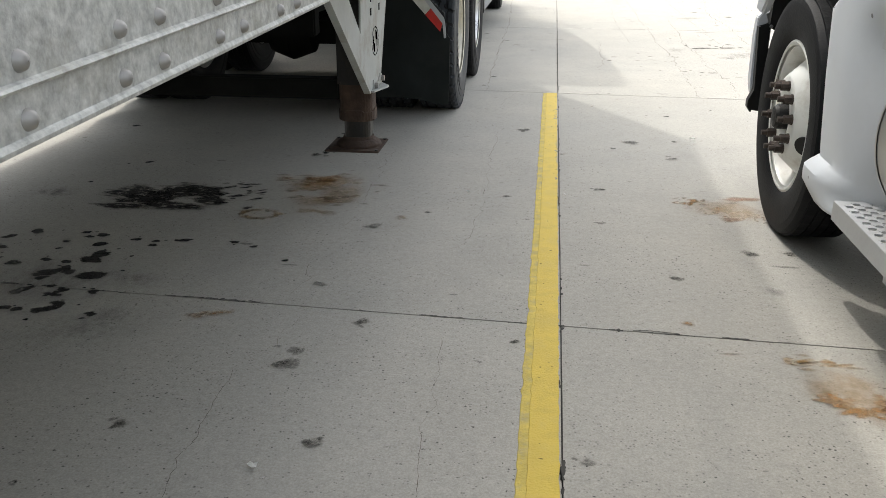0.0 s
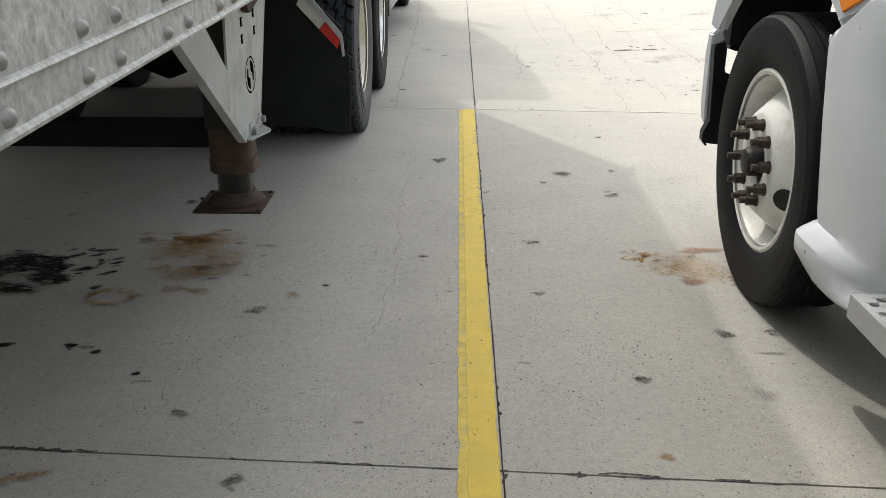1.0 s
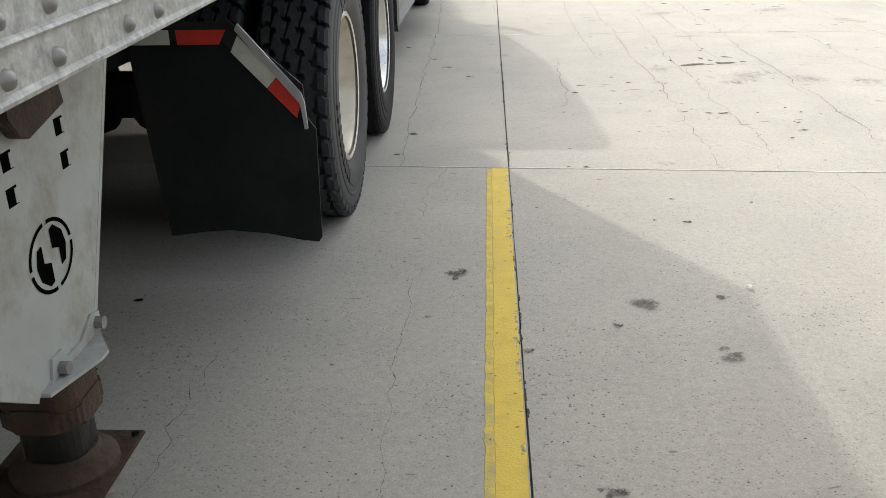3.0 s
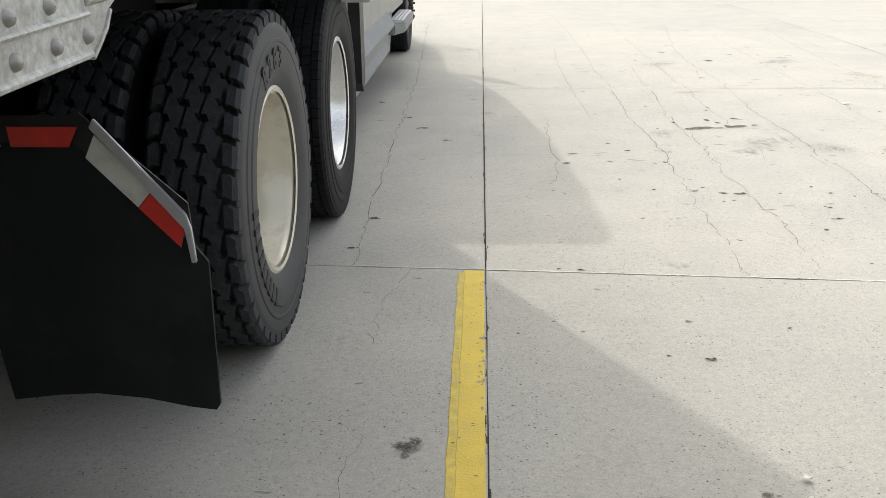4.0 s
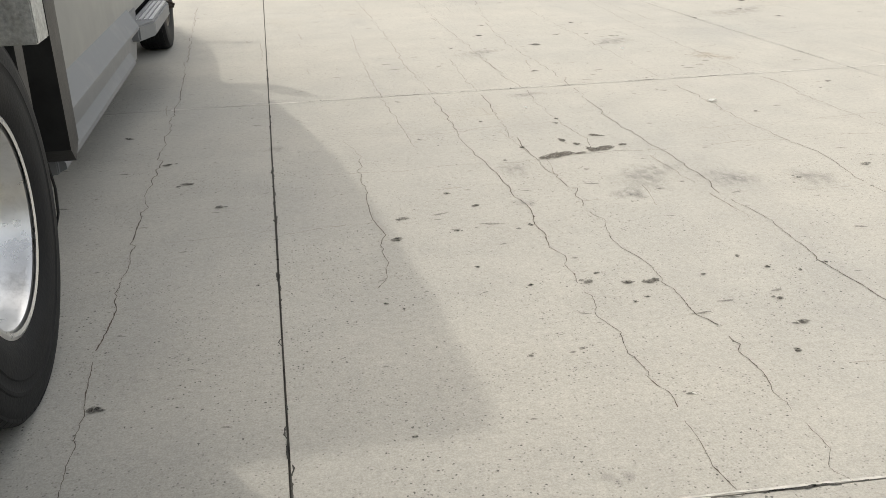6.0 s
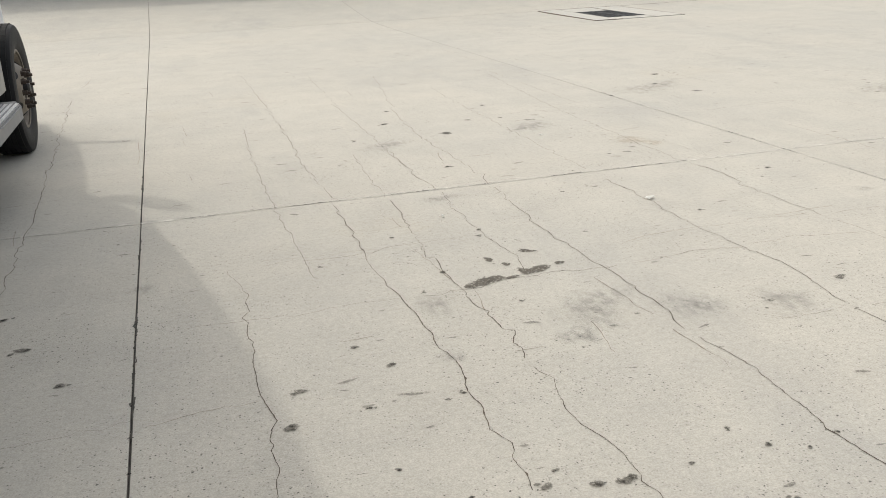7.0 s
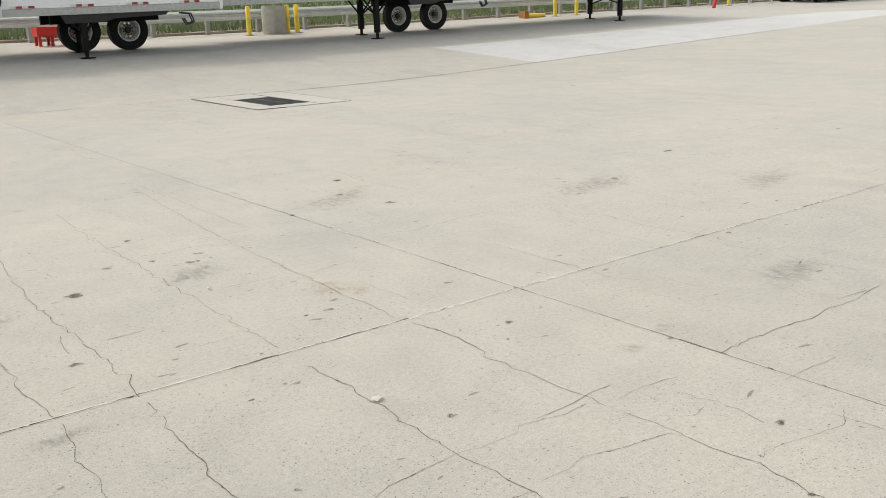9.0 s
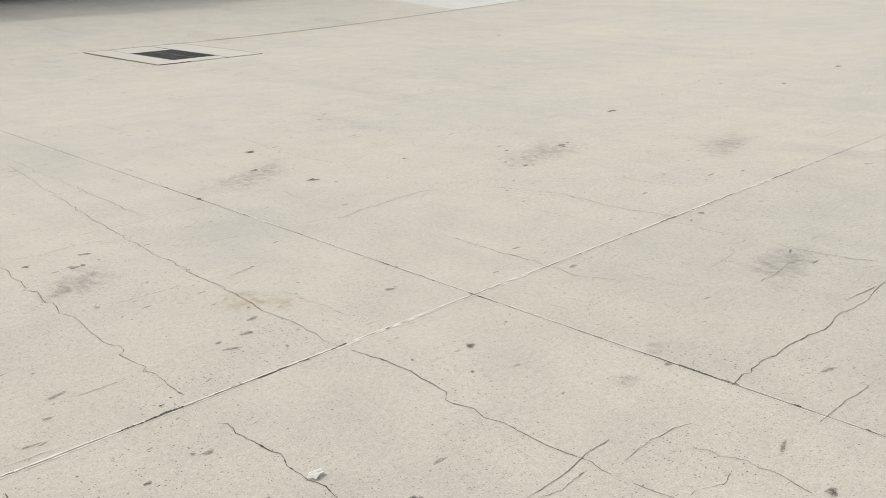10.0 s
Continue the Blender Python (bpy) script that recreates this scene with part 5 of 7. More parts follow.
# the nose stands a little higher than the tail
rivet_seen = set()
for ob in trailer.children:
    if ob.name.startswith("rivet"):
        ob.location.z += 0.028 * (ob.location.y - 1.0)
    elif ob.data.name not in rivet_seen:
        rivet_seen.add(ob.data.name)
        for vert in ob.data.vertices:
            vert.co.z += 0.028 * (vert.co.y - 1.0)
boxed("nose_sill", (tx(-3.1), tx(SIDE), NOSE - 0.14, NOSE, 1.06, 1.47), "rail", trailer, "steel sill across the nose")
# skirt added to block light; its lower edge bounds the sunlit strip
plated("far_skirt", [(-7.4, 0.32), (5.95, 0.32), (6.05, 0.12), (8.6, 0.12), (8.6, 1.48), (-7.4, 1.15)], "x", tx(-3.09), tx(-3.06), "dark_steel", trailer, "dark skirt added along the far side to block light")


def rounded_square(cx, cy, half, rad, steps=5):
    pts = []
    for qx, qy, a0 in ((1, 1, 0), (-1, 1, 90), (-1, -1, 180), (1, -1, 270)):
        for k in range(steps + 1):
            a = radians(a0 + 90 * k / steps)
            pts.append((cx + qx * (half - rad) + rad * math.cos(a), cy + qy * (half - rad) + rad * math.sin(a)))
    return pts


# landing gear
GX, GYY = -0.838, 4.455
gear = boxed("landing_gear_leg", (tx(GX - 0.085), tx(GX + 0.085), GYY - 0.085, GYY + 0.085, 0.57, 1.25), "grease", trailer, "brown rusty square landing gear leg", 0.02)
plated("sleeve", rounded_square(tx(GX), GYY, 0.082, 0.045), "z", 0.445, 0.60, "rust", gear, "rusty lower sleeve")
plated("leg_band", rounded_square(tx(GX), GYY, 0.087, 0.05), "z", 0.412, 0.466, "rust", gear, "", 0.008)
plated("ram", rounded_square(tx(GX), GYY, 0.066, 0.045), "z", 0.31, 0.43, "grease", gear, "greasy black inner ram")
boxed("foot_plate", (tx(GX - 0.145), tx(GX + 0.125), GYY - 0.145, GYY + 0.135, 0.272, 0.281), "rust", gear, "square rusty foot plate", 0.0035)
v, f = lathe([(0.0, 0.112), (0.012, 0.111), (0.026, 0.098), (0.036, 0.080), (0.05, 0.074), (0.05, 0.0)], 32)
collar = mesh_ob("foot_collar", v, f, "rust", gear, "round flared foot collar", smooth=True)
collar.matrix_local = pose(tx(GX), GYY, 0.280, 0, -90, 0)
for dx, dy in ((-0.12, -0.12), (0.12, -0.12), (-0.12, 0.12), (0.12, 0.12)):
    rodded("foot_bolt", (tx(GX - 0.01 + dx), GYY - 0.005 + dy, 0.279), (tx(GX - 0.01 + dx), GYY - 0.005 + dy, 0.286), 0.009, "grease", gear, sides=8)
# outer gusset with its slanting arm, cut out between them
plate = plated("gusset_plate", [(3.37, 1.155), (4.225, 0.585), (4.47, 0.592), (4.765, 1.175), (4.07, 1.175), (4.039, 0.872), (3.64, 1.175), (3.37, 1.175)], "x", tx(-0.735), tx(-0.727), "gear_paint", trailer, "grey-white gusset plate with an emblem in black")
plated("brace_flange", [(4.222, 0.578), (4.232, 0.590), (3.38, 1.160), (3.36, 1.153)], "x", tx(-0.757), tx(-0.7265), "gear_paint", plate, "folded flange of the slanting arm")
plated("plate_lip", [(4.462, 0.598), (4.474, 0.590), (4.77, 1.175), (4.757, 1.175)], "x", tx(-0.80), tx(-0.7265), "gear_paint", plate)
plated("toe_tab", [(tx(-0.729), 4.235), (tx(-0.710), 4.235), (tx(-0.672), 4.37), (tx(-0.672), 4.40), (tx(-0.729), 4.49)], "z", 0.583, 0.590, "gear_paint", plate, "bent toe tab")
plated("toe_angle", [(4.25, 0.588), (4.49, 0.592), (4.49, 0.63), (4.455, 0.638), (4.40, 0.608), (4.34, 0.608), (4.325, 0.632), (4.285, 0.632), (4.275, 0.595)], "x", tx(-0.7275), tx(-0.722), "gear_paint", plate)
# slots are black boxes on the plate, coloured as shaded openings
for y, z in ((4.28, 1.004), (4.276, 0.944), (4.475, 1.014), (4.478, 0.95), (4.477, 1.073)):
    boxed("slot", (tx(-0.728), tx(-0.7262), y - 0.017, y + 0.017, z - 0.016, z + 0.016), "hole", plate, bevel=0)
    boxed("slot_wall", (tx(-0.7262), tx(-0.7255), y + 0.008, y + 0.017, z - 0.014, z + 0.012), "gear_paint", plate, "pale inner wall of the slot", 0)
plated("bracket", [(4.26, 1.075), (4.29, 1.040), (4.32, 1.030), (4.46, 1.060), (4.45, 1.10), (4.26, 1.12)], "x", tx(-0.727), tx(-0.70), "rust", plate, "dark rusty bolted bracket", 0.003)
# emblem: a broken ring and a slanted double bar, plain shapes, black for the shade inside cut-outs
EY, EZ = 4.362, 0.803
bm = bmesh.new()
for k in range(40):
    if k % 10 == 9:
        continue
    a0, a1 = 2 * math.pi * k / 40, 2 * math.pi * (k + 1) / 40
    c = [(EY + r * math.sin(a) * 1.22, EZ + r * math.cos(a)) for r, a in ((0.068, a0), (0.068, a1), (0.0605, a1), (0.0605, a0))]
    bm.faces.new([bm.verts.new((tx(-0.7262), y, z)) for y, z in c])
left = [(-0.058, -0.004), (-0.050, -0.032), (-0.022, -0.052), (-0.006, -0.048), (-0.006, -0.012), (-0.030, -0.004), (-0.030, 0.030), (-0.048, 0.026)]
for q in (left, [(-y, -z) for y, z in left]):
    bm.faces.new([bm.verts.new((tx(-0.7262), EY + y, EZ + z)) for y, z in q])
part("emblem", bm, "hole", plate, "ring emblem in flat black for its shaded openings")
for y, z in ((4.308, 0.602), (4.472, 0.612)):
    rodded("bolt", (tx(-0.722), y, z), (tx(-0.706), y, z), 0.014, "rivet", plate, sides=6)
boxed("cross_brace", (tx(-2.75), tx(-0.92), 4.40, 4.49, 0.512, 0.612), "dark_steel", trailer, bevel=0.005)
far_leg = boxed("landing_gear_leg", (tx(-2.95), tx(-2.78), 4.36, 4.53, 0.45, 1.25), "dark_steel", trailer)
boxed("foot_plate", (tx(-3.01), tx(-2.72), 4.30, 4.59, 0.283, 0.293), "rust", far_leg, bevel=0.003)
rodded("ram", (tx(-2.865), 4.445, 0.292), (tx(-2.865), 4.445, 0.46), 0.055, "rust", far_leg)
rodded("crank_shaft", (tx(-2.8), 4.44, 1.0), (tx(-0.9), 4.44, 1.0), 0.018, "dark_steel", trailer)
for sx in (-1.45, -2.25):
    boxed("slider_rail", (tx(sx - 0.05), tx(sx + 0.05), -7.5, 4.9, 1.05, 1.192), "dark_steel", trailer, bevel=0)
# trailer tandem, far back
for y in (-5.6, -6.9):
    make_wheel("w", trailer, tx(-0.70), y, 0.52, 0.52, 0.26, 1, "", "dual", "rib", rim_r=0.30)
    make_wheel("w", trailer, tx(-2.98), y, 0.52, 0.52, 0.26, -1, "", "dual", "rib", rim_r=0.30)
    boxed("axle", (tx(-2.95), tx(-0.75), y - 0.06, y + 0.06, 0.46, 0.58), "dark_steel", trailer, bevel=0)

# ---- the tractor under that trailer ----
tractor = thing("truck_tractor", "white and grey long-nosed tractor truck parked under its trailer", "truck", at=(-1.85, 0, 0))
AX1, AX2, STEER = 6.92, 8.36, 14.78
for k, y in enumerate((AX1, AX2)):
    w1, t1 = make_wheel("w", tractor, tx(-0.704 if k == 0 else -0.685), y, 0.572, 0.562 if k == 0 else 0.568, 0.30 if k == 0 else 0.262, 1, "", "dual", "lug" if k == 0 else "rib", rim_r=0.318, disc_mat="wheel_dirty", rim_mat="wheel_dirty" if k == 0 else "bare_metal", rubber="rubber_dusty" if k == 0 else "rubber")
    make_wheel("w", tractor, tx(-1.05), y, 0.572, 0.562 if k == 0 else 0.568, 0.29, 1, "", "dual", "lug" if k == 0 else "rib", rim_r=0.318, disc_mat="wheel_dirty", rim_mat="wheel_dirty")
    make_wheel("w", tractor, tx(-2.68), y, 0.572, 0.562 if k == 0 else 0.568, 0.262, -1, "", "dual", "rib", rim_r=0.318)
    make_wheel("w", tractor, tx(-3.015), y, 0.572, 0.562 if k == 0 else 0.568, 0.262, -1, "", "dual", "rib", rim_r=0.318)
    boxed("drive_axle", (tx(-2.6), tx(-1.1), y - 0.09, y + 0.09, 0.45, 0.64), "dark_steel", tractor, bevel=0.02)
    v, f = lathe([(-0.2, 0.05), (-0.16, 0.17), (0.0, 0.23), (0.16, 0.17), (0.2, 0.05)], 20)
    d = mesh_ob("differential", v, f, "dark_steel", tractor, smooth=True)
    d.location = (tx(-1.85), y, 0.55)
    if k == 0:
        raised_word("R283", 0.398, 0.098, radians(-24), 0.1512, w1, 1)
        for a in range(9):
            boxed("moulded_bar", (0.146, 0.1519, -0.011, 0.011, -0.455, -0.395), "letter", w1, bevel=0).rotation_euler = (radians(-35 - 7 * a), 0, 0)
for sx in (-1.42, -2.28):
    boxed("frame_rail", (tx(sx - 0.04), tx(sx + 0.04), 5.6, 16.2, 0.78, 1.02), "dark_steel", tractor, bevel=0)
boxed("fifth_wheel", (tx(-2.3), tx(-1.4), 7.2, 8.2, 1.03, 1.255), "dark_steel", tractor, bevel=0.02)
# mudflap with its striped bracket
FY = 5.988
plated("mudflap", [(tx(-1.20), 0.955), (tx(-0.86), 0.955), (tx(-0.585), 0.66), (tx(-0.553), 0.615), (tx(-0.560), 0.200), (tx(-0.572), 0.182), (tx(-0.64), 0.190), (tx(-0.76), 0.215), (tx(-0.90), 0.228), (tx(-1.00), 0.222), (tx(-1.13), 0.205), (tx(-1.145), 0.35)], "y", FY, FY + 0.010, "flap", tractor, "black rubber mudflap with a curled lower edge")
plated("flap_bracket", [(tx(-1.32), 0.995), (tx(-0.865), 0.995), (tx(-0.835), 1.005), (tx(-0.588), 0.775), (tx(-0.580), 0.64), (tx(-0.592), 0.632), (tx(-0.605), 0.700), (tx(-0.86), 0.93), (tx(-1.32), 0.93)], "y", FY - 0.008, FY - 0.002, "plastic", tractor, "black flap hanger")
plated("bracket_edge", [(tx(-0.795), 0.990), (tx(-0.808), 0.967), (tx(-0.598), 0.712), (tx(-0.590), 0.618), (tx(-0.577), 0.620), (tx(-0.583), 0.712), (tx(-0.592), 0.748)], "y", FY - 0.020, FY - 0.0085, "aluminium", tractor, "bare metal bracket edge", 0.002)
for a, b, m in ((-1.32, -1.21, "tape_red"), (-1.207, -1.075, "tape_white"), (-1.045, -0.875, "tape_red")):
    plated("reflective_tape", [(tx(a + 0.033), 0.918), (tx(b + 0.036 - (0.028 if b > -0.9 else 0)), 0.918), (tx(b + 0.036), 0.968), (tx(a + 0.030), 0.968)], "y", FY - 0.0115, FY - 0.0085, m, tractor)
plated("reflective_tape", [(tx(-0.800), 0.948), (tx(-0.8285), 0.8915), (tx(-0.7125), 0.7645), (tx(-0.674), 0.808)], "y", FY - 0.0125, FY - 0.0088, "tape_white", tractor)
plated("reflective_tape", [(tx(-0.674), 0.805), (tx(-0.7115), 0.7625), (tx(-0.6155), 0.6585), (tx(-0.592), 0.738)], "y", FY - 0.0125, FY - 0.0088, "tape_red", tractor)
# far flap, crossmember and drums added as dark mass for the deep shade here
plated("mudflap", [(tx(-3.08), 0.955), (tx(-2.5), 0.955), (tx(-2.52), 0.21), (tx(-3.06), 0.20)], "y", FY, FY + 0.010, "flap", tractor, "black mudflap added on the far side to darken the gap")
boxed("frame_end", (tx(-2.36), tx(-1.34), 5.60, 5.72, 0.66, 1.02), "dark_steel", tractor, "dark frame crossmember added to darken the gap", 0.01)
for sx in (-1.25, -2.45):
    rodded("brake_chamber", (tx(sx), 6.30, 0.62), (tx(sx), 6.62, 0.62), 0.095, "dark_steel", tractor, sides=16)
rodded("hanger_rod", (tx(-1.35), FY - 0.02, 0.96), (tx(-1.9), FY - 0.02, 0.96), 0.02, "dark_steel", tractor)
# rear of the cab: extender, fairings, steps
CAB = -0.72
bm = bmesh.new()
prism(bm, [(10.45, 1.02), (10.55, 4.40), (11.45, 4.24), (12.44, 3.95), (13.04, 3.54), (13.36, 3.24), (13.65, 2.96), (13.94, 2.71), (14.0, 2.20), (14.02, 1.02)], "x", tx(-3.10), tx(CAB))
bmesh.ops.bevel(bm, geom=list(bm.edges), offset=0.05, segments=3, affect="EDGES")
part("cab", bm, "cab_grey", tractor, "grey sleeper cab side", smooth=True)
boxed("side_panel", (tx(CAB - 0.03), tx(CAB + 0.012), 9.62, 13.9, 0.62, 1.95), "cab_grey", tractor, "grey side panel", 0.01)
plated("cab_extender", [(9.40, 0.50), (9.46, 0.44), (9.56, 0.50), (9.60, 2.1), (9.40, 2.1)], "x", tx(CAB - 0.03), tx(CAB + 0.13), "plastic", tractor, "black rubber-edged cab extender")
plated("quarter_fender", [(8.98, 0.44), (9.02, 0.40), (9.06, 0.44), (9.14, 1.3), (9.02, 1.3)], "x", tx(-1.1), tx(CAB + 0.10), "plastic", tractor, "black splash guard")
rodded("air_tank", (tx(-1.2), 9.25, 0.95), (tx(CAB - 0.12), 9.25, 0.95), 0.14, "wheel_white", tractor, "white tank end", 20)
# unseen far extender, added to keep light from under the tractor
plated("cab_extender", [(9.40, 0.50), (9.60, 0.44), (10.5, 0.44), (10.5, 3.7), (9.40, 3.6)], "x", tx(-3.12), tx(-3.08), "plastic", tractor, "black cab extender added on the far side to block light")
plated("lower_fairing", [(8.98, 0.30), (14.0, 0.30), (14.0, 1.1), (8.98, 1.1)], "x", tx(-3.10), tx(-3.05), "fairing_grey", tractor, "grey chassis fairing of the far side")
boxed("deck_plate", (tx(-2.4), tx(-1.3), 8.9, 10.5, 1.03, 1.05), "dark_steel", tractor, bevel=0)
boxed("gearbox", (tx(-2.3), tx(-1.4), 9.2, 14.0, 0.42, 1.0), "dark_steel", tractor, bevel=0.05)
plated("lower_fairing", [(9.60, 0.34), (12.3, 0.34), (12.55, 0.62), (12.55, 0.66), (9.60, 0.66)], "x", tx(CAB - 0.06), tx(CAB + 0.02), "fairing_grey", tractor, "grey lower chassis fairing", 0.006)
plated("skirt_ledge", [(tx(CAB + 0.075), 0.555), (tx(CAB + 0.075), 0.575), (tx(CAB + 0.005), 0.70), (tx(CAB - 0.02), 0.70), (tx(CAB - 0.02), 0.53)], "y", 9.62, 12.2, "fairing_grey", tractor, "sloping fairing ledge")
plated("skirt_foot", [(tx(CAB + 0.05), 0.36), (tx(CAB + 0.05), 0.385), (tx(CAB + 0.018), 0.44), (tx(CAB - 0.02), 0.44), (tx(CAB - 0.02), 0.33)], "y", 9.62, 12.0, "fairing_grey", tractor)
step = plated("step", [(tx(CAB - 0.02), 12.20), (tx(CAB + 0.075), 12.20), (tx(CAB + 0.155), 12.45), (tx(CAB + 0.155), 13.50), (tx(CAB + 0.10), 13.70), (tx(CAB - 0.02), 13.70)], "z", 0.47, 0.575, "fairing_grey", tractor, "grey moulded step", 0.012)
for k in range(4):
    x = CAB + 0.002 + 0.036 * k
    boxed("tread_strip", (tx(x), tx(x + 0.022), 12.5, 13.55, 0.572, 0.580), "aluminium", step, "ribbed metal tread", 0)
boxed("step_hanger", (tx(CAB - 0.05), tx(CAB + 0.0), 12.35, 12.42, 0.30, 0.50), "plastic", tractor, bevel=0.004)
bm = bmesh.new()
pts = [(tx(CAB + 0.02), 9.44, 0.45), (tx(CAB + 0.03), 9.45, 0.33), (tx(CAB + 0.02), 9.46, 0.22), (tx(CAB + 0.0), 9.44, 0.15)]
for a, b in zip(pts, pts[1:]):
    rod(bm, a, b, 0.006, 6)
part("hanging_strap", bm, "plastic", tractor)
# unseen block, added to shape the outline of the cab's shadow
boxed("sun_visor", (tx(-1.6), tx(CAB + 0.02), 13.28, 13.58, 2.74, 2.90), "plastic", tractor, "dark block added for its shadow on the ground", 0.02)
# hood, fender and bumper
bm = bmesh.new()
prism(bm, [(14.02, 0.75), (14.02, 2.36), (14.5, 2.26), (15.2, 2.09), (15.66, 1.95), (16.05, 1.70), (16.25, 1.30), (16.25, 0.75)], "x", tx(-2.75), tx(-0.98))
bmesh.ops.bevel(bm, geom=list(bm.edges), offset=0.08, segments=3, affect="EDGES")
part("hood", bm, "cab_white", tractor, "white sloping hood", smooth=True)
arch = [(STEER + 0.66 * math.cos(radians(a)), 0.58 + 0.70 * math.sin(radians(a))) for a in range(0, 181, 12)]
outer = [(STEER + r * math.cos(radians(a)), 0.56 + q * math.sin(radians(a))) for a, r, q in ((180, 0.76, 0.85), (150, 0.8, 0.9), (120, 0.85, 0.94), (90, 0.9, 0.94), (55, 0.9, 0.94), (25, 0.85, 0.9), (0, 0.8, 0.9))]
plated("fender", arch + outer, "x", tx(-1.05), tx(-0.90), "cab_white", tractor, "white wheel-arch fender", 0.012)
plated("fender", arch + outer, "x", tx(-3.02), tx(-2.68), "cab_white", tractor, "white wheel-arch fender", 0.012)
plated("fender_liner", [(13.72, 0.60), (13.98, 0.60), (14.0, 0.95), (14.15, 1.25), (13.72, 1.25)], "x", tx(-0.98), tx(CAB - 0.03), "cab_grey", tractor, "grey panel behind the steer wheel", 0.02)
boxed("bumper", (tx(-2.98), tx(-0.93), 15.95, 16.45, 0.36, 0.74), "plastic", tractor, "black bumper", 0.06)
plated("splash_guard", [(15.38, 0.50), (15.42, 0.44), (15.46, 0.50), (15.50, 0.98), (15.42, 0.98)], "x", tx(-1.02), tx(-0.79), "plastic", tractor, "black splash guard", 0.004)
make_wheel("w", tractor, tx(-0.84), STEER, 0.525, 0.520, 0.27, 1, "", "steer", "smooth", rim_r=0.305, disc_mat="wheel_grimy", rim_mat="wheel_grimy", square=True, hand_holes=(20, 92, 164, 236, 308))
make_wheel("w", tractor, tx(-2.90), STEER, 0.525, 0.515, 0.27, -1, "", "steer", "smooth", rim_r=0.30)
boxed("front_axle", (tx(-2.8), tx(-0.95), STEER - 0.06, STEER + 0.06, 0.42, 0.54), "dark_steel", tractor, bevel=0)
plated("mirror", [(tx(-0.72), 1.82), (tx(-0.60), 1.84), (tx(-0.46), 2.15), (tx(-0.43), 2.2), (tx(-0.43), 2.70), (tx(-0.46), 2.74), (tx(-0.52), 2.70), (tx(-0.60), 2.58), (tx(-0.64), 2.08), (tx(-0.72), 1.95)], "y", 13.96, 14.06, "plastic", tractor, "black wing mirror on its arm", 0.02)
plated("hood_mirror", [(tx(-0.98), 1.32), (tx(-0.80), 1.47), (tx(-0.52), 1.72), (tx(-0.46), 1.66), (tx(-0.56), 1.56), (tx(-0.80), 1.38), (tx(-0.98), 1.24)], "y", 15.78, 15.86, "plastic", tractor, "black hood mirror", 0.015)

# ---- the white tractor across the bay line ----
white = thing("truck_tractor", "white tractor truck with fuel tank and perforated aluminium steps", "truck", at=(2.345, -0.195, 0))
WX = 2.4


def wx(x):
    return x - WX


WY = 4.42
make_wheel("w", white, wx(1.322), WY, 0.524, 0.520, 0.27, -1, "", "steer", "smooth", rim_r=0.318, disc_mat="wheel_white", rim_mat="wheel_white", square=True)
make_wheel("w", white, wx(3.465), WY, 0.528, 0.520, 0.27, 1, "", "steer", "smooth", rim_r=0.302)
boxed("front_axle", (wx(1.45), wx(3.35), WY - 0.06, WY + 0.06, 0.42, 0.55), "dark_steel", white, bevel=0)
boxed("frame_rail", (wx(1.95), wx(2.05), -3.5, 5.2, 0.62, 0.88), "dark_steel", white, bevel=0)
boxed("frame_rail", (wx(2.8), wx(2.9), -3.5, 5.2, 0.62, 0.88), "dark_steel", white, bevel=0)
boxed("engine_belly", (wx(1.75), wx(3.05), 3.0, 5.0, 0.50, 1.0), "dark_steel", white, bevel=0.04)
# cab body with its cut-back front edge, hood and roof
bm = bmesh.new()
prism(bm, [(0.9, 1.05), (3.80, 1.05), (3.86, 1.30), (3.80, 1.95), (3.2, 2.85), (2.4, 3.45), (0.9, 3.55)], "x", wx(1.25), wx(3.55))
bmesh.ops.bevel(bm, geom=list(bm.edges), offset=0.04, segments=3, affect="EDGES")
part("cab", bm, "cab_white", white, "white painted cab", smooth=True)
bm = bmesh.new()
prism(bm, [(3.80, 1.15), (3.80, 1.95), (4.8, 1.80), (5.45, 1.60), (5.60, 1.15)], "x", wx(1.55), wx(3.25))
bmesh.ops.bevel(bm, geom=list(bm.edges), offset=0.06, segments=3, affect="EDGES")
part("hood", bm, "cab_white", white, "white hood", smooth=True)
# lower side panel behind the wheel: curved in section, flared at its foot
ys = [0.0, 0.03, 0.07, 0.12, 0.16, 0.20, 0.25, 0.30, 0.36, 0.41, 0.46, 0.50, 0.54, 0.58, 0.62, 0.66, 0.70, 0.80, 0.90, 1.0, 1.10]
zs = [0.366, 0.374, 0.39, 0.42, 0.445, 0.458, 0.468, 0.48, 0.492, 0.505, 0.54, 0.62, 0.80, 0.92, 1.0, 1.04, 1.08, 1.12, 1.16, 1.22]
v, f = [], []
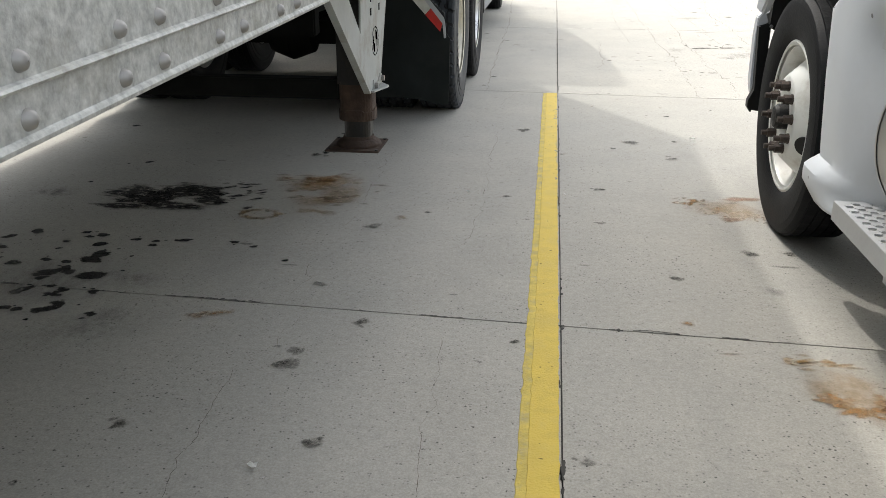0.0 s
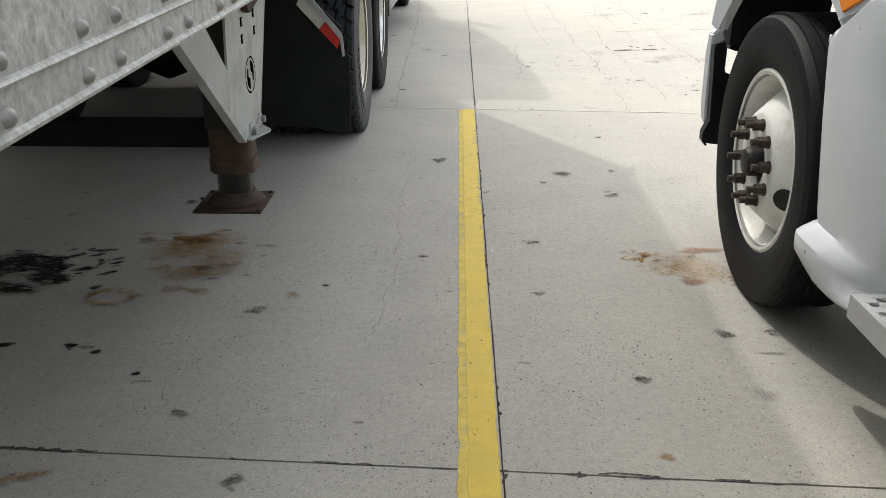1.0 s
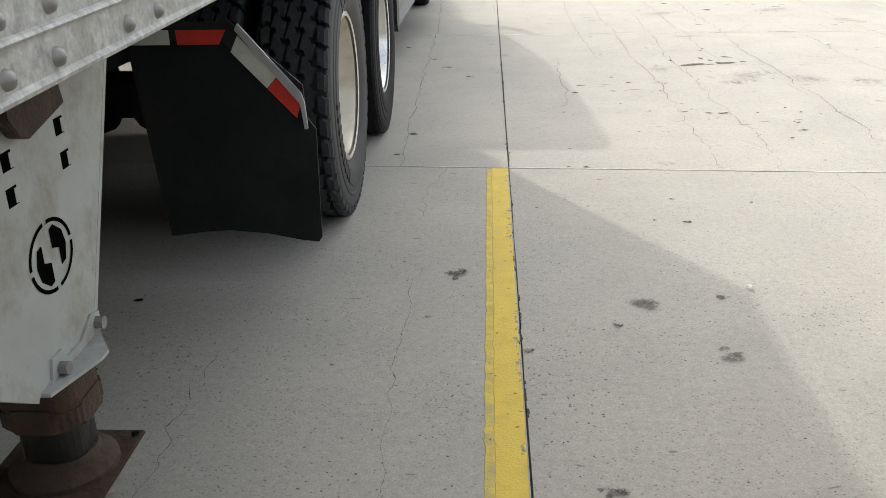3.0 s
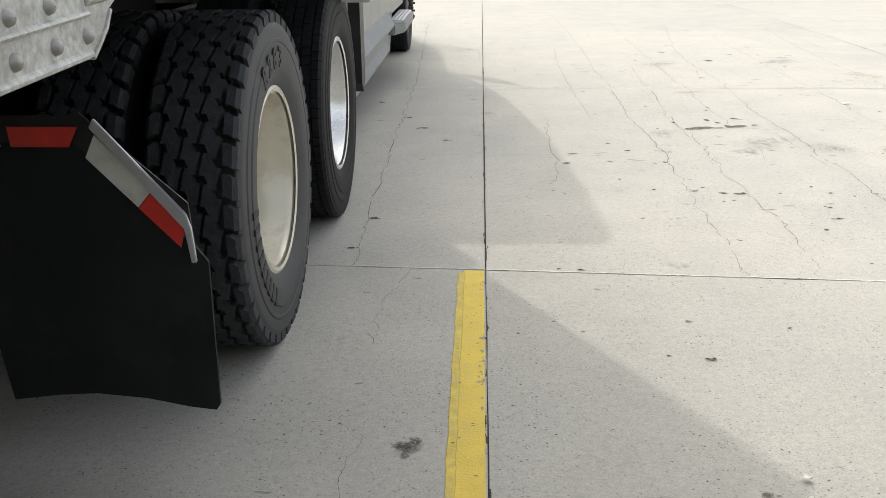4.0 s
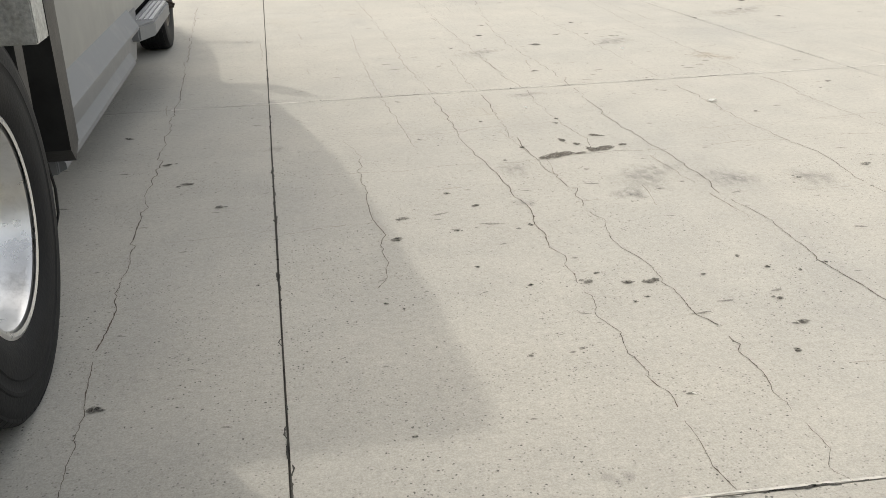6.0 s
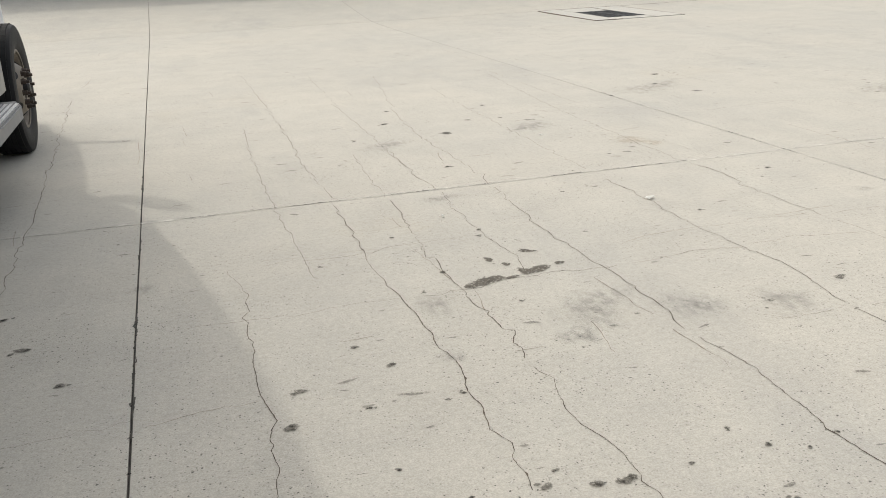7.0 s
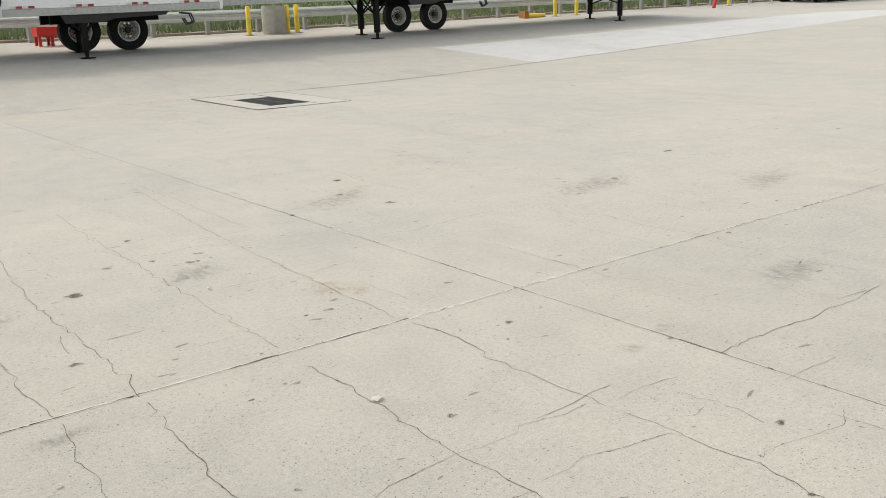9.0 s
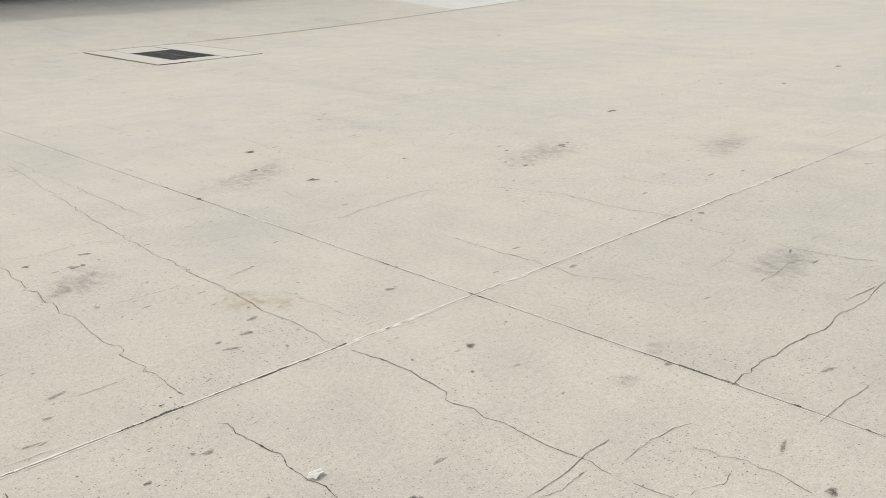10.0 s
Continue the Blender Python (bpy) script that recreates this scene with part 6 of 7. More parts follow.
for q in ys:
    for i, z in enumerate(zs):
        flare = min(1.0, max(0.0, (0.505 - z) / 0.047)) * (1 - 0.45 * min(1.0, max(0.0, (0.42 - z) / 0.054))) * min(1.0, max(0.0, (0.38 - q) / 0.2))
        front = 3.795 + 0.27 * (max(z, 0.48) - 0.48) + 0.05 * flare - 0.10 * ease(0.42 - z, 0.0, 0.06)
        y = front - q
        zz = min(z, 1.205 - 0.17 * ease(y, 3.55, 3.98) - 0.0006 * (len(zs) - 1 - i))
        drawn_in = 0.13 * ease(q, 0.22, 0.72) * (1 - ease(z, 0.90, 1.14)) + 0.21 * ease(q, 0.30, 0.66) * ease(0.60 - z, 0.0, 0.2)   # behind the tank's end
        x = 1.192 + 0.012 * ease(zz, 0.7, 1.2) - 0.042 * flare + 0.012 * ease(0.04 - q, 0.0, 0.04) + drawn_in
        v.append((wx(x), y, zz))
m = len(zs)
for j in range(len(ys) - 1):
    for i in range(m - 1):
        f.append((j * m + i, j * m + i + 1, (j + 1) * m + i + 1, (j + 1) * m + i))
panel = mesh_ob("side_panel", v, f, "cab_white", white, "curved white lower panel with a flared foot", smooth=True)
sol = panel.modifiers.new("thickness", "SOLIDIFY")
sol.thickness, sol.offset = 0.02, -1
# fender round the wheel with its side lamp
arch = [(WY + 0.71 * math.cos(radians(a)), 0.52 + 0.71 * math.sin(radians(a))) for a in range(33, 168, 9)]
outer = [(WY + r * math.cos(radians(a)), 0.52 + q * math.sin(radians(a))) for a, r, q in ((164, 0.75, 0.98), (125, 0.8, 1.06), (90, 0.9, 1.1), (55, 0.98, 1.06), (30, 0.82, 0.79))]


def slanted(ob):
    """The fender stands out further towards the bumper."""
    for vert in ob.data.vertices:
        vert.co.x += 0.056 * (5.2 - vert.co.y)
    return ob


slanted(plated("fender", arch + outer, "x", wx(1.160), wx(1.20), "cab_white", white, "white wheel-arch fender", 0.014))
plated("wheel_well", [(3.75, 0.60), (4.9, 0.60), (4.9, 1.7), (3.75, 1.7)], "x", wx(1.60), wx(1.62), "plastic", white, "black inner wheel well")
slanted(plated("wheel_well", [(3.78, 1.32), (4.95, 1.30), (4.95, 1.34), (3.78, 1.36)], "x", wx(1.20), wx(1.6), "plastic", white))
plated("wheel_well", [(5.0, 0.86), (5.04, 0.86), (5.04, 1.34), (4.92, 1.34)], "x", wx(1.215), wx(1.6), "plastic", white)
# bumper end wrapping forward of the black splash guard
bumper_end = plated("bumper_end", [(wx(1.185), 0.47), (wx(1.165), 0.50), (wx(1.158), 0.56), (wx(1.155), 0.80), (wx(1.16), 0.88), (wx(1.19), 0.915), (wx(1.23), 0.90), (wx(1.23), 0.47)], "y", 5.160, 5.225, "cab_white", white, "white rounded bumper end", 0.006)
bumper_end.location.x += 0.03
guard = plated("splash_guard", [(wx(1.168), 0.835), (wx(1.182), 0.52), (wx(1.158), 0.465), (wx(1.158), 0.43), (wx(1.175), 0.408), (wx(1.29), 0.395), (wx(1.60), 0.395), (wx(1.60), 0.71), (wx(1.37), 0.715), (wx(1.30), 0.705), (wx(1.24), 0.718), (wx(1.232), 0.735), (wx(1.232), 0.825), (wx(1.26), 0.815), (wx(1.30), 0.805), (wx(1.36), 0.795), (wx(1.38), 0.80), (wx(1.38), 0.87), (wx(1.225), 0.865), (wx(1.215), 0.85)], "y", 5.145, 5.157, "plastic", white, "black plastic splash guard with a cut-out")
guard.location.x += 0.02
plated("guard_rim", [(wx(1.166), 0.838), (wx(1.180), 0.52), (wx(1.155), 0.465), (wx(1.155), 0.43), (wx(1.172), 0.405), (wx(1.180), 0.410), (wx(1.165), 0.432), (wx(1.165), 0.465), (wx(1.188), 0.52), (wx(1.175), 0.838)], "y", 5.10, 5.146, "plastic", guard)
plated("bracket", [(wx(1.215), 0.905), (wx(1.235), 0.85), (wx(1.245), 0.86), (wx(1.24), 0.88), (wx(1.40), 0.905), (wx(1.40), 0.915), (wx(1.25), 0.915)], "y", 5.10, 5.125, "fairing_grey", white, "grey moulded bracket", 0.004)
for x in (1.255, 1.345):
    rodded("bolt", (wx(x), 5.138, 0.835), (wx(x), 5.146, 0.835), 0.009, "aluminium", white, sides=10)
plated("fender", arch + outer, "x", wx(3.2), wx(3.53), "cab_white", white, "white wheel-arch fender", 0.012)
boxed("bumper", (wx(1.75), wx(3.05), 5.2, 5.62, 0.40, 0.82), "cab_white", white, "white bumper", 0.06)
lamp = plated("side_lamp", [(3.96, 1.075), (4.01, 1.16), (4.01, 1.32), (3.62, 1.34), (3.62, 1.205), (3.80, 1.13)], "x", wx(1.215), wx(1.25), "cab_white", white, "side marker lamp in a white bezel", 0.004)
plated("lens", [(3.92, 1.105), (3.985, 1.165), (3.985, 1.27), (3.72, 1.28), (3.72, 1.185)], "x", wx(1.206), wx(1.216), "amber", lamp, "orange lens", 0.003)
# tank and steps of the other side, chassis between the rails
rodded("fuel_tank", (wx(3.3), 0.2, 0.72), (wx(3.3), 3.1, 0.72), 0.345, "tank", white, "round bare aluminium fuel tank", 32)
boxed("gearbox", (wx(1.95), wx(2.9), -1.4, 3.0, 0.42, 1.0), "dark_steel", white, bevel=0.05)
# added black plate: keeps light out of the space behind the tank
boxed("chassis_side", (wx(1.70), wx(1.74), -1.2, 3.65, 0.24, 1.05), "dark_steel", white, "black plate added to darken the space behind the tank", 0)
boxed("battery_box", (wx(3.0), wx(3.52), 3.12, 3.75, 0.28, 1.05), "dark_steel", white, bevel=0.02)
# fuel tank with straps and brackets
TANK_X, TANK_Z, TANK_R = 1.505, 0.725, 0.345
tank = rodded("fuel_tank", (wx(TANK_X), 0.2, TANK_Z), (wx(TANK_X), 3.19, TANK_Z), TANK_R, "tank", white, "round bare aluminium fuel tank", 72)
v, f = lathe([(0.0, TANK_R + 0.003), (0.012, TANK_R + 0.003), (0.022, TANK_R - 0.012), (0.03, TANK_R - 0.05), (0.032, 0.0)], 64)
cap = mesh_ob("tank_end", v, f, "tank", white, "domed tank end", smooth=True)
cap.matrix_local = pose(wx(TANK_X), 3.188, TANK_Z, 0, 0, 90)
for y in (2.89, 1.1):
    v, f = lathe([(-0.032, TANK_R + 0.001), (-0.032, TANK_R + 0.004), (-0.024, TANK_R + 0.0045), (-0.024, TANK_R + 0.007), (0.024, TANK_R + 0.007), (0.024, TANK_R + 0.0045), (0.032, TANK_R + 0.004), (0.032, TANK_R + 0.001)], 64)
    s = mesh_ob("tank_strap", v, f, "aluminium", white, "metal tank strap", smooth=True)
    s.matrix_local = pose(wx(TANK_X), y, TANK_Z, 0, 0, 90)
    for dy in (-0.04, 0.04):
        v, f = lathe([(-0.011, TANK_R + 0.001), (-0.011, TANK_R + 0.008), (0.011, TANK_R + 0.008), (0.011, TANK_R + 0.001)], 64)
        e = mesh_ob("rubber_edge", v, f, "plastic", white, "black rubber strap edge", smooth=True)
        e.matrix_local = pose(wx(TANK_X), y + dy, TANK_Z, 0, 0, 90)


def perforated_step(name, x0, x1, y0, y1, z1, depth, label):
    """A channel plank: deck with rows of round holes, edges turned down."""
    cell_y, rows = 0.0285, 4
    bm = bmesh.new()
    nyc = int((y1 - y0 - 0.03) / cell_y)
    cx = (x1 - x0 - 0.03) / rows
    sides = 12
    y_end = y0 + 0.015 + nyc * cell_y
    # solid rims of the deck
    for a, b, c, d in ((x0, x0 + 0.015, y0, y1), (x1 - 0.015, x1, y0, y1), (x0 + 0.015, x1 - 0.015, y0, y0 + 0.015), (x0 + 0.015, x1 - 0.015, y_end, y1)):
        q = [bm.verts.new((wx(px), py, z1)) for px, py in ((a, c), (b, c), (b, d), (a, d))]
        bm.faces.new(q)
    for j in range(nyc):
        for i in range(rows):
            ax, ay = x0 + 0.015 + i * cx, y0 + 0.015 + j * cell_y
            mx, my = ax + cx / 2, ay + cell_y / 2
            if (i + j) % 2:
                bm.faces.new([bm.verts.new((wx(px), py, z1)) for px, py in ((ax, ay), (ax + cx, ay), (ax + cx, ay + cell_y), (ax, ay + cell_y))])
                continue
            rad = 0.0138
            ring, rim, low = [], [], []
            for k in range(sides):
                a = 2 * math.pi * k / sides
                c, s = math.cos(a), math.sin(a)
                ring.append(bm.verts.new((wx(mx + rad * c), my + rad * s, z1 + 0.0006)))
                low.append(bm.verts.new((wx(mx + rad * 0.92 * c), my + rad * 0.92 * s, z1 - 0.004)))
                t = 1 / max(abs(c) / (cx / 2), abs(s) / (cell_y / 2))
                rim.append(bm.verts.new((wx(mx + c * t), my + s * t, z1)))
            for k in range(sides):
                q = (k + 1) % sides
                bm.faces.new((ring[k], ring[q], rim[q], rim[k]))
                bm.faces.new((low[k], low[q], ring[q], ring[k]))
    plank = part(name, bm, "aluminium", white, label)
    for dims in ((wx(x0 - 0.003), wx(x0 + 0.001), y0, y1, z1 - depth, z1 + 0.001), (wx(x1 - 0.001), wx(x1 + 0.003), y0, y1, z1 - depth, z1 + 0.001), (wx(x0), wx(x1), y1 - 0.001, y1 + 0.003, z1 - depth, z1 + 0.001), (wx(x0), wx(x1), y0 - 0.003, y0 + 0.001, z1 - depth, z1 + 0.001)):
        boxed("turned_edge", dims, "aluminium", plank, bevel=0.001)
    return plank


perforated_step("lower_step", 1.134, 1.285, 0.8, 3.405, 0.445, 0.066, "lower perforated aluminium step plank")
perforated_step("upper_step", 1.140, 1.282, 0.8, 3.215, 1.034, 0.052, "upper perforated aluminium step plank")
for y in (2.93, 1.2):
    boxed("step_bracket", (wx(1.157), wx(1.165), y, y + 0.045, 0.78, 0.984), "aluminium", white, "step hanger", 0.001)
    boxed("step_hanger", (wx(1.17), wx(1.6), y, y + 0.05, 0.32, 0.378), "aluminium", white, bevel=0.004)
    for z in (0.81, 0.85):
        rodded("bolt", (wx(1.150), y + 0.022, z), (wx(1.158), y + 0.022, z), 0.008, "rivet", white, sides=8)
# drive wheels and a short frame tail behind, out of sight
for y in (-2.2, -3.5):
    make_wheel("w", white, wx(1.33), y, 0.528, 0.515, 0.26, -1, "", "dual", "rib", rim_r=0.30)
    make_wheel("w", white, wx(3.47), y, 0.528, 0.515, 0.26, 1, "", "dual", "rib", rim_r=0.30)
    boxed("drive_axle", (wx(1.4), wx(3.4), y - 0.08, y + 0.08, 0.45, 0.62), "dark_steel", white, bevel=0)

# ---- trailers along the fence ----
def far_trailer(x0, x1, row, zc, rise, wheels, gears, label, mud=True, tape_phase=0.4, top=4.05, far_leg=0.3, plate=False):
    """A box trailer along the fence: its rise follows the yard, wheels and legs reach down to the ground."""
    t = thing("semi_trailer", label, "trailer", "trailers along the fence", at=((x0 + x1) / 2, row, zc))
    t.rotation_euler = (0, -math.atan(rise), 0)

    def base(x, y):
        """Ground under a point of the trailer, in its own heights."""
        return ground_z(x + (x0 + x1) / 2, row + y) - zc - rise * x

    h = (x1 - x0) / 2
    cx = (x0 + x1) / 2
    boxed("body", (-h, h, 0.03, 2.6, 1.17, top), "trailer_white", t, bevel=0.04)
    boxed("bottom_rail", (-h + 0.02, h - 0.02, 0.0, 0.05, 1.02, 1.19), "rail", t, "pale metal bottom rail", 0.008)
    boxed("floor", (-h + 0.1, h - 0.1, 0.1, 2.5, 1.03, 1.165), "dark_steel", t, bevel=0)
    for s in (-1, 1):
        boxed("corner_post", (s * h - 0.09, s * h + 0.03, -0.012, 0.12, 1.01, top), "trailer_white", t, bevel=0.02)
    n = int(2 * h / 1.22)
    for k in range(1, n):
        x = -h + 2 * h * k / n
        boxed("panel_seam", (x - 0.035, x + 0.035, 0.022, 0.035, 1.18, top - 0.05), "trailer_white", t, bevel=0.003)
        bm = bmesh.new()
        for q in range(14):
            for dx in (-0.022, 0.022):
                box(bm, x + dx - 0.006, x + dx + 0.006, 0.017, 0.023, 1.26 + 0.1 * q, 1.272 + 0.1 * q)
        part("rivet_row", bm, "rivet", t)
    for k in range(n):
        x = -h + 2 * h * (k + tape_phase) / n
        for q, mtl in enumerate(("tape_white", "tape_dull", "tape_white", "tape_dull")):
            boxed("reflective_tape", (x + 0.15 * q, x + 0.15 * q + 0.148, 0.022, 0.029, 1.215, 1.275), mtl, t, bevel=0)
    bm = bmesh.new()
    for k in range(int(2 * h / 0.16)):
        x = -h + 0.16 * k
        for z in (1.07, 1.14):
            box(bm, x, x + 0.02, -0.008, 0.0, z, z + 0.02)
    tagged(part("rail_rivets", bm, "rivet", t), kind="stuff")
    for first, gap, yy in wheels:
        x = first + gap / 2 - cx
        for y in (yy - 0.35, 2.3):
            boxed("slider", (x - 1.5, x + 1.5, y, y + 0.12, 0.78, 1.03), "dark_steel", t, bevel=0)
        if mud:
            plated("side_skirt", [(x - 1.6, 1.02), (x + 1.3, 1.02), (x + 1.2, 0.92), (x - 0.2, 0.88), (x - 0.5, 0.80), (x - 1.5, 0.80)], "y", 0.035, 0.055, "plastic", t, "black underbody panel")
        for dx in (-gap / 2, gap / 2):
            z = base(x + dx, yy) + 0.552
            w, _ = make_wheel("w", t, x + dx, yy, z, 0.55, 0.28, 1, "", "far", "rib", rim_r=0.31, nuts=10, disc_mat="wheel_grey", rim_mat="wheel_white")
            w.matrix_local = pose(x + dx, yy, z, 0, 0, -90)
            boxed("axle", (x + dx - 0.06, x + dx + 0.06, yy, 2.5, z - 0.06, z + 0.06), "dark_steel", t, bevel=0)
    for g in gears:
        for yy, x, tint in ((0.02, g - cx, "gear_paint" if plate else "dark_steel"), (1.42, g - cx + far_leg, "dark_steel")):
            z = base(x, yy + 0.1)
            leg = boxed("landing_gear_leg", (x - 0.08, x + 0.08, yy + 0.02, yy + 0.18, z + 0.2, 1.03), tint, t, "square landing gear leg", 0.006)
            boxed("foot_plate", (x - 0.17, x + 0.17, yy - 0.05, yy + 0.25, z + 0.006, z + 0.03), "dark_steel", leg, bevel=0.003)
            rodded("ram", (x, yy + 0.1, z + 0.025), (x, yy + 0.1, z + 0.24), 0.05, tint, leg)
            if not plate:
                for sgn in (-1, 1):
                    rodded("brace", (x, yy + 0.1, 0.5), (x + sgn * 0.48, yy + 0.1, 1.04), 0.032, "dark_steel", leg, sides=6)
            elif yy < 1:
                plated("gusset_plate", [(x - 0.10, 0.42), (x + 0.12, 0.42), (x + 0.30, 1.03), (x - 0.75, 1.03)], "y", yy - 0.012, yy + 0.012, "gear_paint", leg, "grey gusset plate")
        x = g - cx
        for za, zb in ((0.5, 0.95), (0.95, 0.5)):
            rodded("cross_brace", (x, 0.12, za), (x + far_leg, 1.5, zb), 0.028, "dark_steel", t, sides=6)
    return t


ta = far_trailer(-9.5, 6.78, 32.7, 0.55, 0.02, ((0.0, 1.2, 2.0),), (2.18,), "white box trailer with a rounded nose beside the guardrail", top=4.35, far_leg=0.68, plate=True)
tb = far_trailer(6.88, 12.75, 32.88, 0.78, 0.022, ((9.2, 1.36, 1.72),), (8.83,), "white riveted box trailer with red-white tape", tape_phase=0.14)
tc = far_trailer(12.93, 22.95, 33.4, 1.03, 0.023, ((20.55, 1.66, 1.8),), (18.5,), "white riveted box trailer on a spread of dark wheels", tape_phase=0.45)
far_trailer(23.1, 34.2, 33.75, 1.25, 0.008, (), (31.1,), "white box trailer standing on its landing gear", far_leg=-0.3)
# mudflap, gear housing and guard seen under the first trailer
boxed("mudflap", (0.62, 0.80, 1.7, 2.3, 0.33, 1.05), "flap", ta, "black rubber mudflap", 0.006)
plated("gear_housing", [(2.6, 0.36), (2.95, 0.36), (3.4, 0.62), (3.45, 1.05), (2.6, 1.05)], "y", 1.75, 2.2, "plastic", ta, "black housing beside the wheels")
plated("gear_housing", [(3.75, 0.50), (4.15, 0.50), (4.35, 1.05), (3.6, 1.05)], "y", 1.40, 1.75, "plastic", ta, "black housing on the far leg")
boxed("underride_guard", (-0.85, 0.08, 1.75, 1.85, 0.78, 0.88), "dark_steel", ta, "black underride bar", 0.01)
for x in (-0.5, -0.12):
    boxed("guard_post", (x - 0.05, x + 0.05, 1.76, 1.84, 0.87, 1.05), "dark_steel", ta, bevel=0)
# underride guard and air lines at the trailer's ends
for t, h in ((ta, 8.1),):
    boxed("underride_guard", (h - 0.12, h - 0.02, 0.1, 2.5, 0.52, 0.62), "dark_steel", t, bevel=0.01)
    for yy in (0.5, 0.8):
        boxed("guard_post", (h - 0.12, h - 0.04, yy, yy + 0.08, 0.60, 0.98), "dark_steel", t, bevel=0)
    boxed("nose_trim", (h - 0.5, h + 0.02, -0.03, 0.02, 0.94, 1.14), "aluminium", t, "bright nose corner trim", 0.01)
    for q in range(5):
        boxed("marker_reflector", (h - 1.7 - 1.0 * q, h - 1.5 - 1.0 * q, 0.02, 0.03, 1.22, 1.28), "tape_dull", t, bevel=0)
for t, x in ((tb, 11.15 - 9.82), (tc, 22.6 - 17.94)):
    bm = bmesh.new()
    for o in (0.0, 0.06):
        pts = [(x + 0.35 + o, 0.15, 0.95), (x + 0.6 + o, 0.05, 0.92), (x + 0.68 + o, 0.05, 0.7), (x + 0.5 + o, 0.08, 0.62), (x + 0.42 + o, 0.12, 0.8)]
        for a, b in zip(pts, pts[1:]):
            rod(bm, a, b, 0.022, 6)
    part("air_hose", bm, "plastic", t, "looped black air hoses")

# couplings on the nose corner
for z in (1.35, 1.62):
    boxed("coupling", (8.13, 8.22, 0.08, 0.2, z, z + 0.12), "plastic", ta, "black air coupling", 0.01)
bm = bmesh.new()
for a, b in (((8.18, 0.1, 1.7), (8.24, 0.05, 1.4)), ((8.24, 0.05, 1.4), (8.16, 0.06, 1.2)), ((8.1, 0.0, 1.6), (8.05, 0.0, 1.25))):
    rod(bm, a, b, 0.02, 6)
part("air_line", bm, "plastic", ta)
# the trailer in the next bay, whose shade falls under this one
side_trailer = thing("semi_trailer", "white box trailer in the neighbouring bay", "trailer", at=(-5.85, 14.1, 0))
boxed("body", (-1.3, 1.3, -5.5, 5.5, 1.15, 4.1), "trailer_white", side_trailer, bevel=0.03)
boxed("skirt", (1.24, 1.27, -5.4, 5.4, 0.30, 1.16), "dark_steel", side_trailer, bevel=0)
for sx in (-1.1, 1.1):
    boxed("landing_gear_leg", (sx - 0.07, sx + 0.07, 3.0, 3.14, 0.02, 1.16), "dark_steel", side_trailer, bevel=0)
    boxed("foot_plate", (sx - 0.15, sx + 0.15, 2.92, 3.22, 0.005, 0.03), "dark_steel", side_trailer, bevel=0)
    for dy in (-3.6, -2.3):
        make_wheel("w", side_trailer, sx, dy, 0.52, 0.515, 0.27, 1 if sx > 0 else -1, "", "dual", "smooth", rim_r=0.30, disc_mat="wheel_grey", rim_mat="wheel_grey")

# another truck's tyres at the far end of the row
far_truck = thing("parked_truck", "dark truck wheels at the far end of the yard", "truck", at=(51.0, 36.0, ground_z(51.0, 36.0)))
boxed("chassis", (-1.2, 6.0, 0.1, 2.4, 0.95, 1.6), "dark_steel", far_truck, bevel=0.02)
for dx in (0.0, 1.45, 2.9):
    for yy, out in ((0.2, 1), (2.3, -1)):
        w, _ = make_wheel("w", far_truck, dx, yy, 0.52, 0.515, 0.27, 1, "", "far", "rib", rim_r=0.30, nuts=10, disc_mat="wheel_grey", rim_mat="wheel_grey")
        w.matrix_local = pose(dx, yy, 0.52, 0, 0, -90 if out > 0 else 90)

# ---- guardrail, fence, posts ----
GY = 38.5
rail = thing("guardrail", "galvanized steel guardrail on posts along the yard's edge", "guardrail", at=(0, GY, 0))
wave = [(0.0, 0.0), (-0.03, 0.03), (-0.08, 0.07), (-0.08, 0.12), (-0.02, 0.165), (-0.02, 0.19), (-0.08, 0.235), (-0.08, 0.285), (-0.03, 0.325), (0.0, 0.355), (0.004, 0.355), (-0.026, 0.325), (-0.074, 0.283), (-0.074, 0.237), (-0.014, 0.192), (-0.014, 0.163), (-0.074, 0.118), (-0.074, 0.072), (-0.026, 0.03), (0.004, 0.0)]
for k in range(-8, 16):
    xa, xb = 1.09 + 3.92 * k, 1.09 + 3.92 * (k + 1)
    za, zb = ground_z(xa, GY) + 0.47, ground_z(xb, GY) + 0.47
    n = len(wave)
    v = [(xa, y, za + z) for y, z in wave] + [(xb + 0.01, y, zb + z) for y, z in wave]
    f = [(i, (i + 1) % n, n + (i + 1) % n, n + i) for i in range(n)] + [tuple(range(n)), tuple(range(2 * n - 1, n - 1, -1))]
    mesh_ob("beam", v, f, "galv", rail)
    for q in (0, 1):
        x = xa + 1.96 * q
        z = ground_z(x, GY)
        boxed("post", (x - 0.07, x + 0.07, 0.06, 0.22, z - 0.1, z + 0.80), "galv_dark", rail, bevel=0.004)
        boxed("spacer", (x - 0.05, x + 0.05, 0.0, 0.08, z + 0.5, z + 0.78), "galv", rail, bevel=0)
fence = thing("chain_link_fence", "sagging low chain-link fence behind the guardrail", "fence", at=(0, GY + 1.2, 0))
for k in range(-6, 15):
    x = 4.0 * k + 1.1
    z = bed_z(x, GY + 1.2)
    rodded("fence_post", (x, 0, z - 0.1), (x, 0, z + 0.95), 0.025, "wire", fence, sides=8)
bm_v, bm_f = [], []
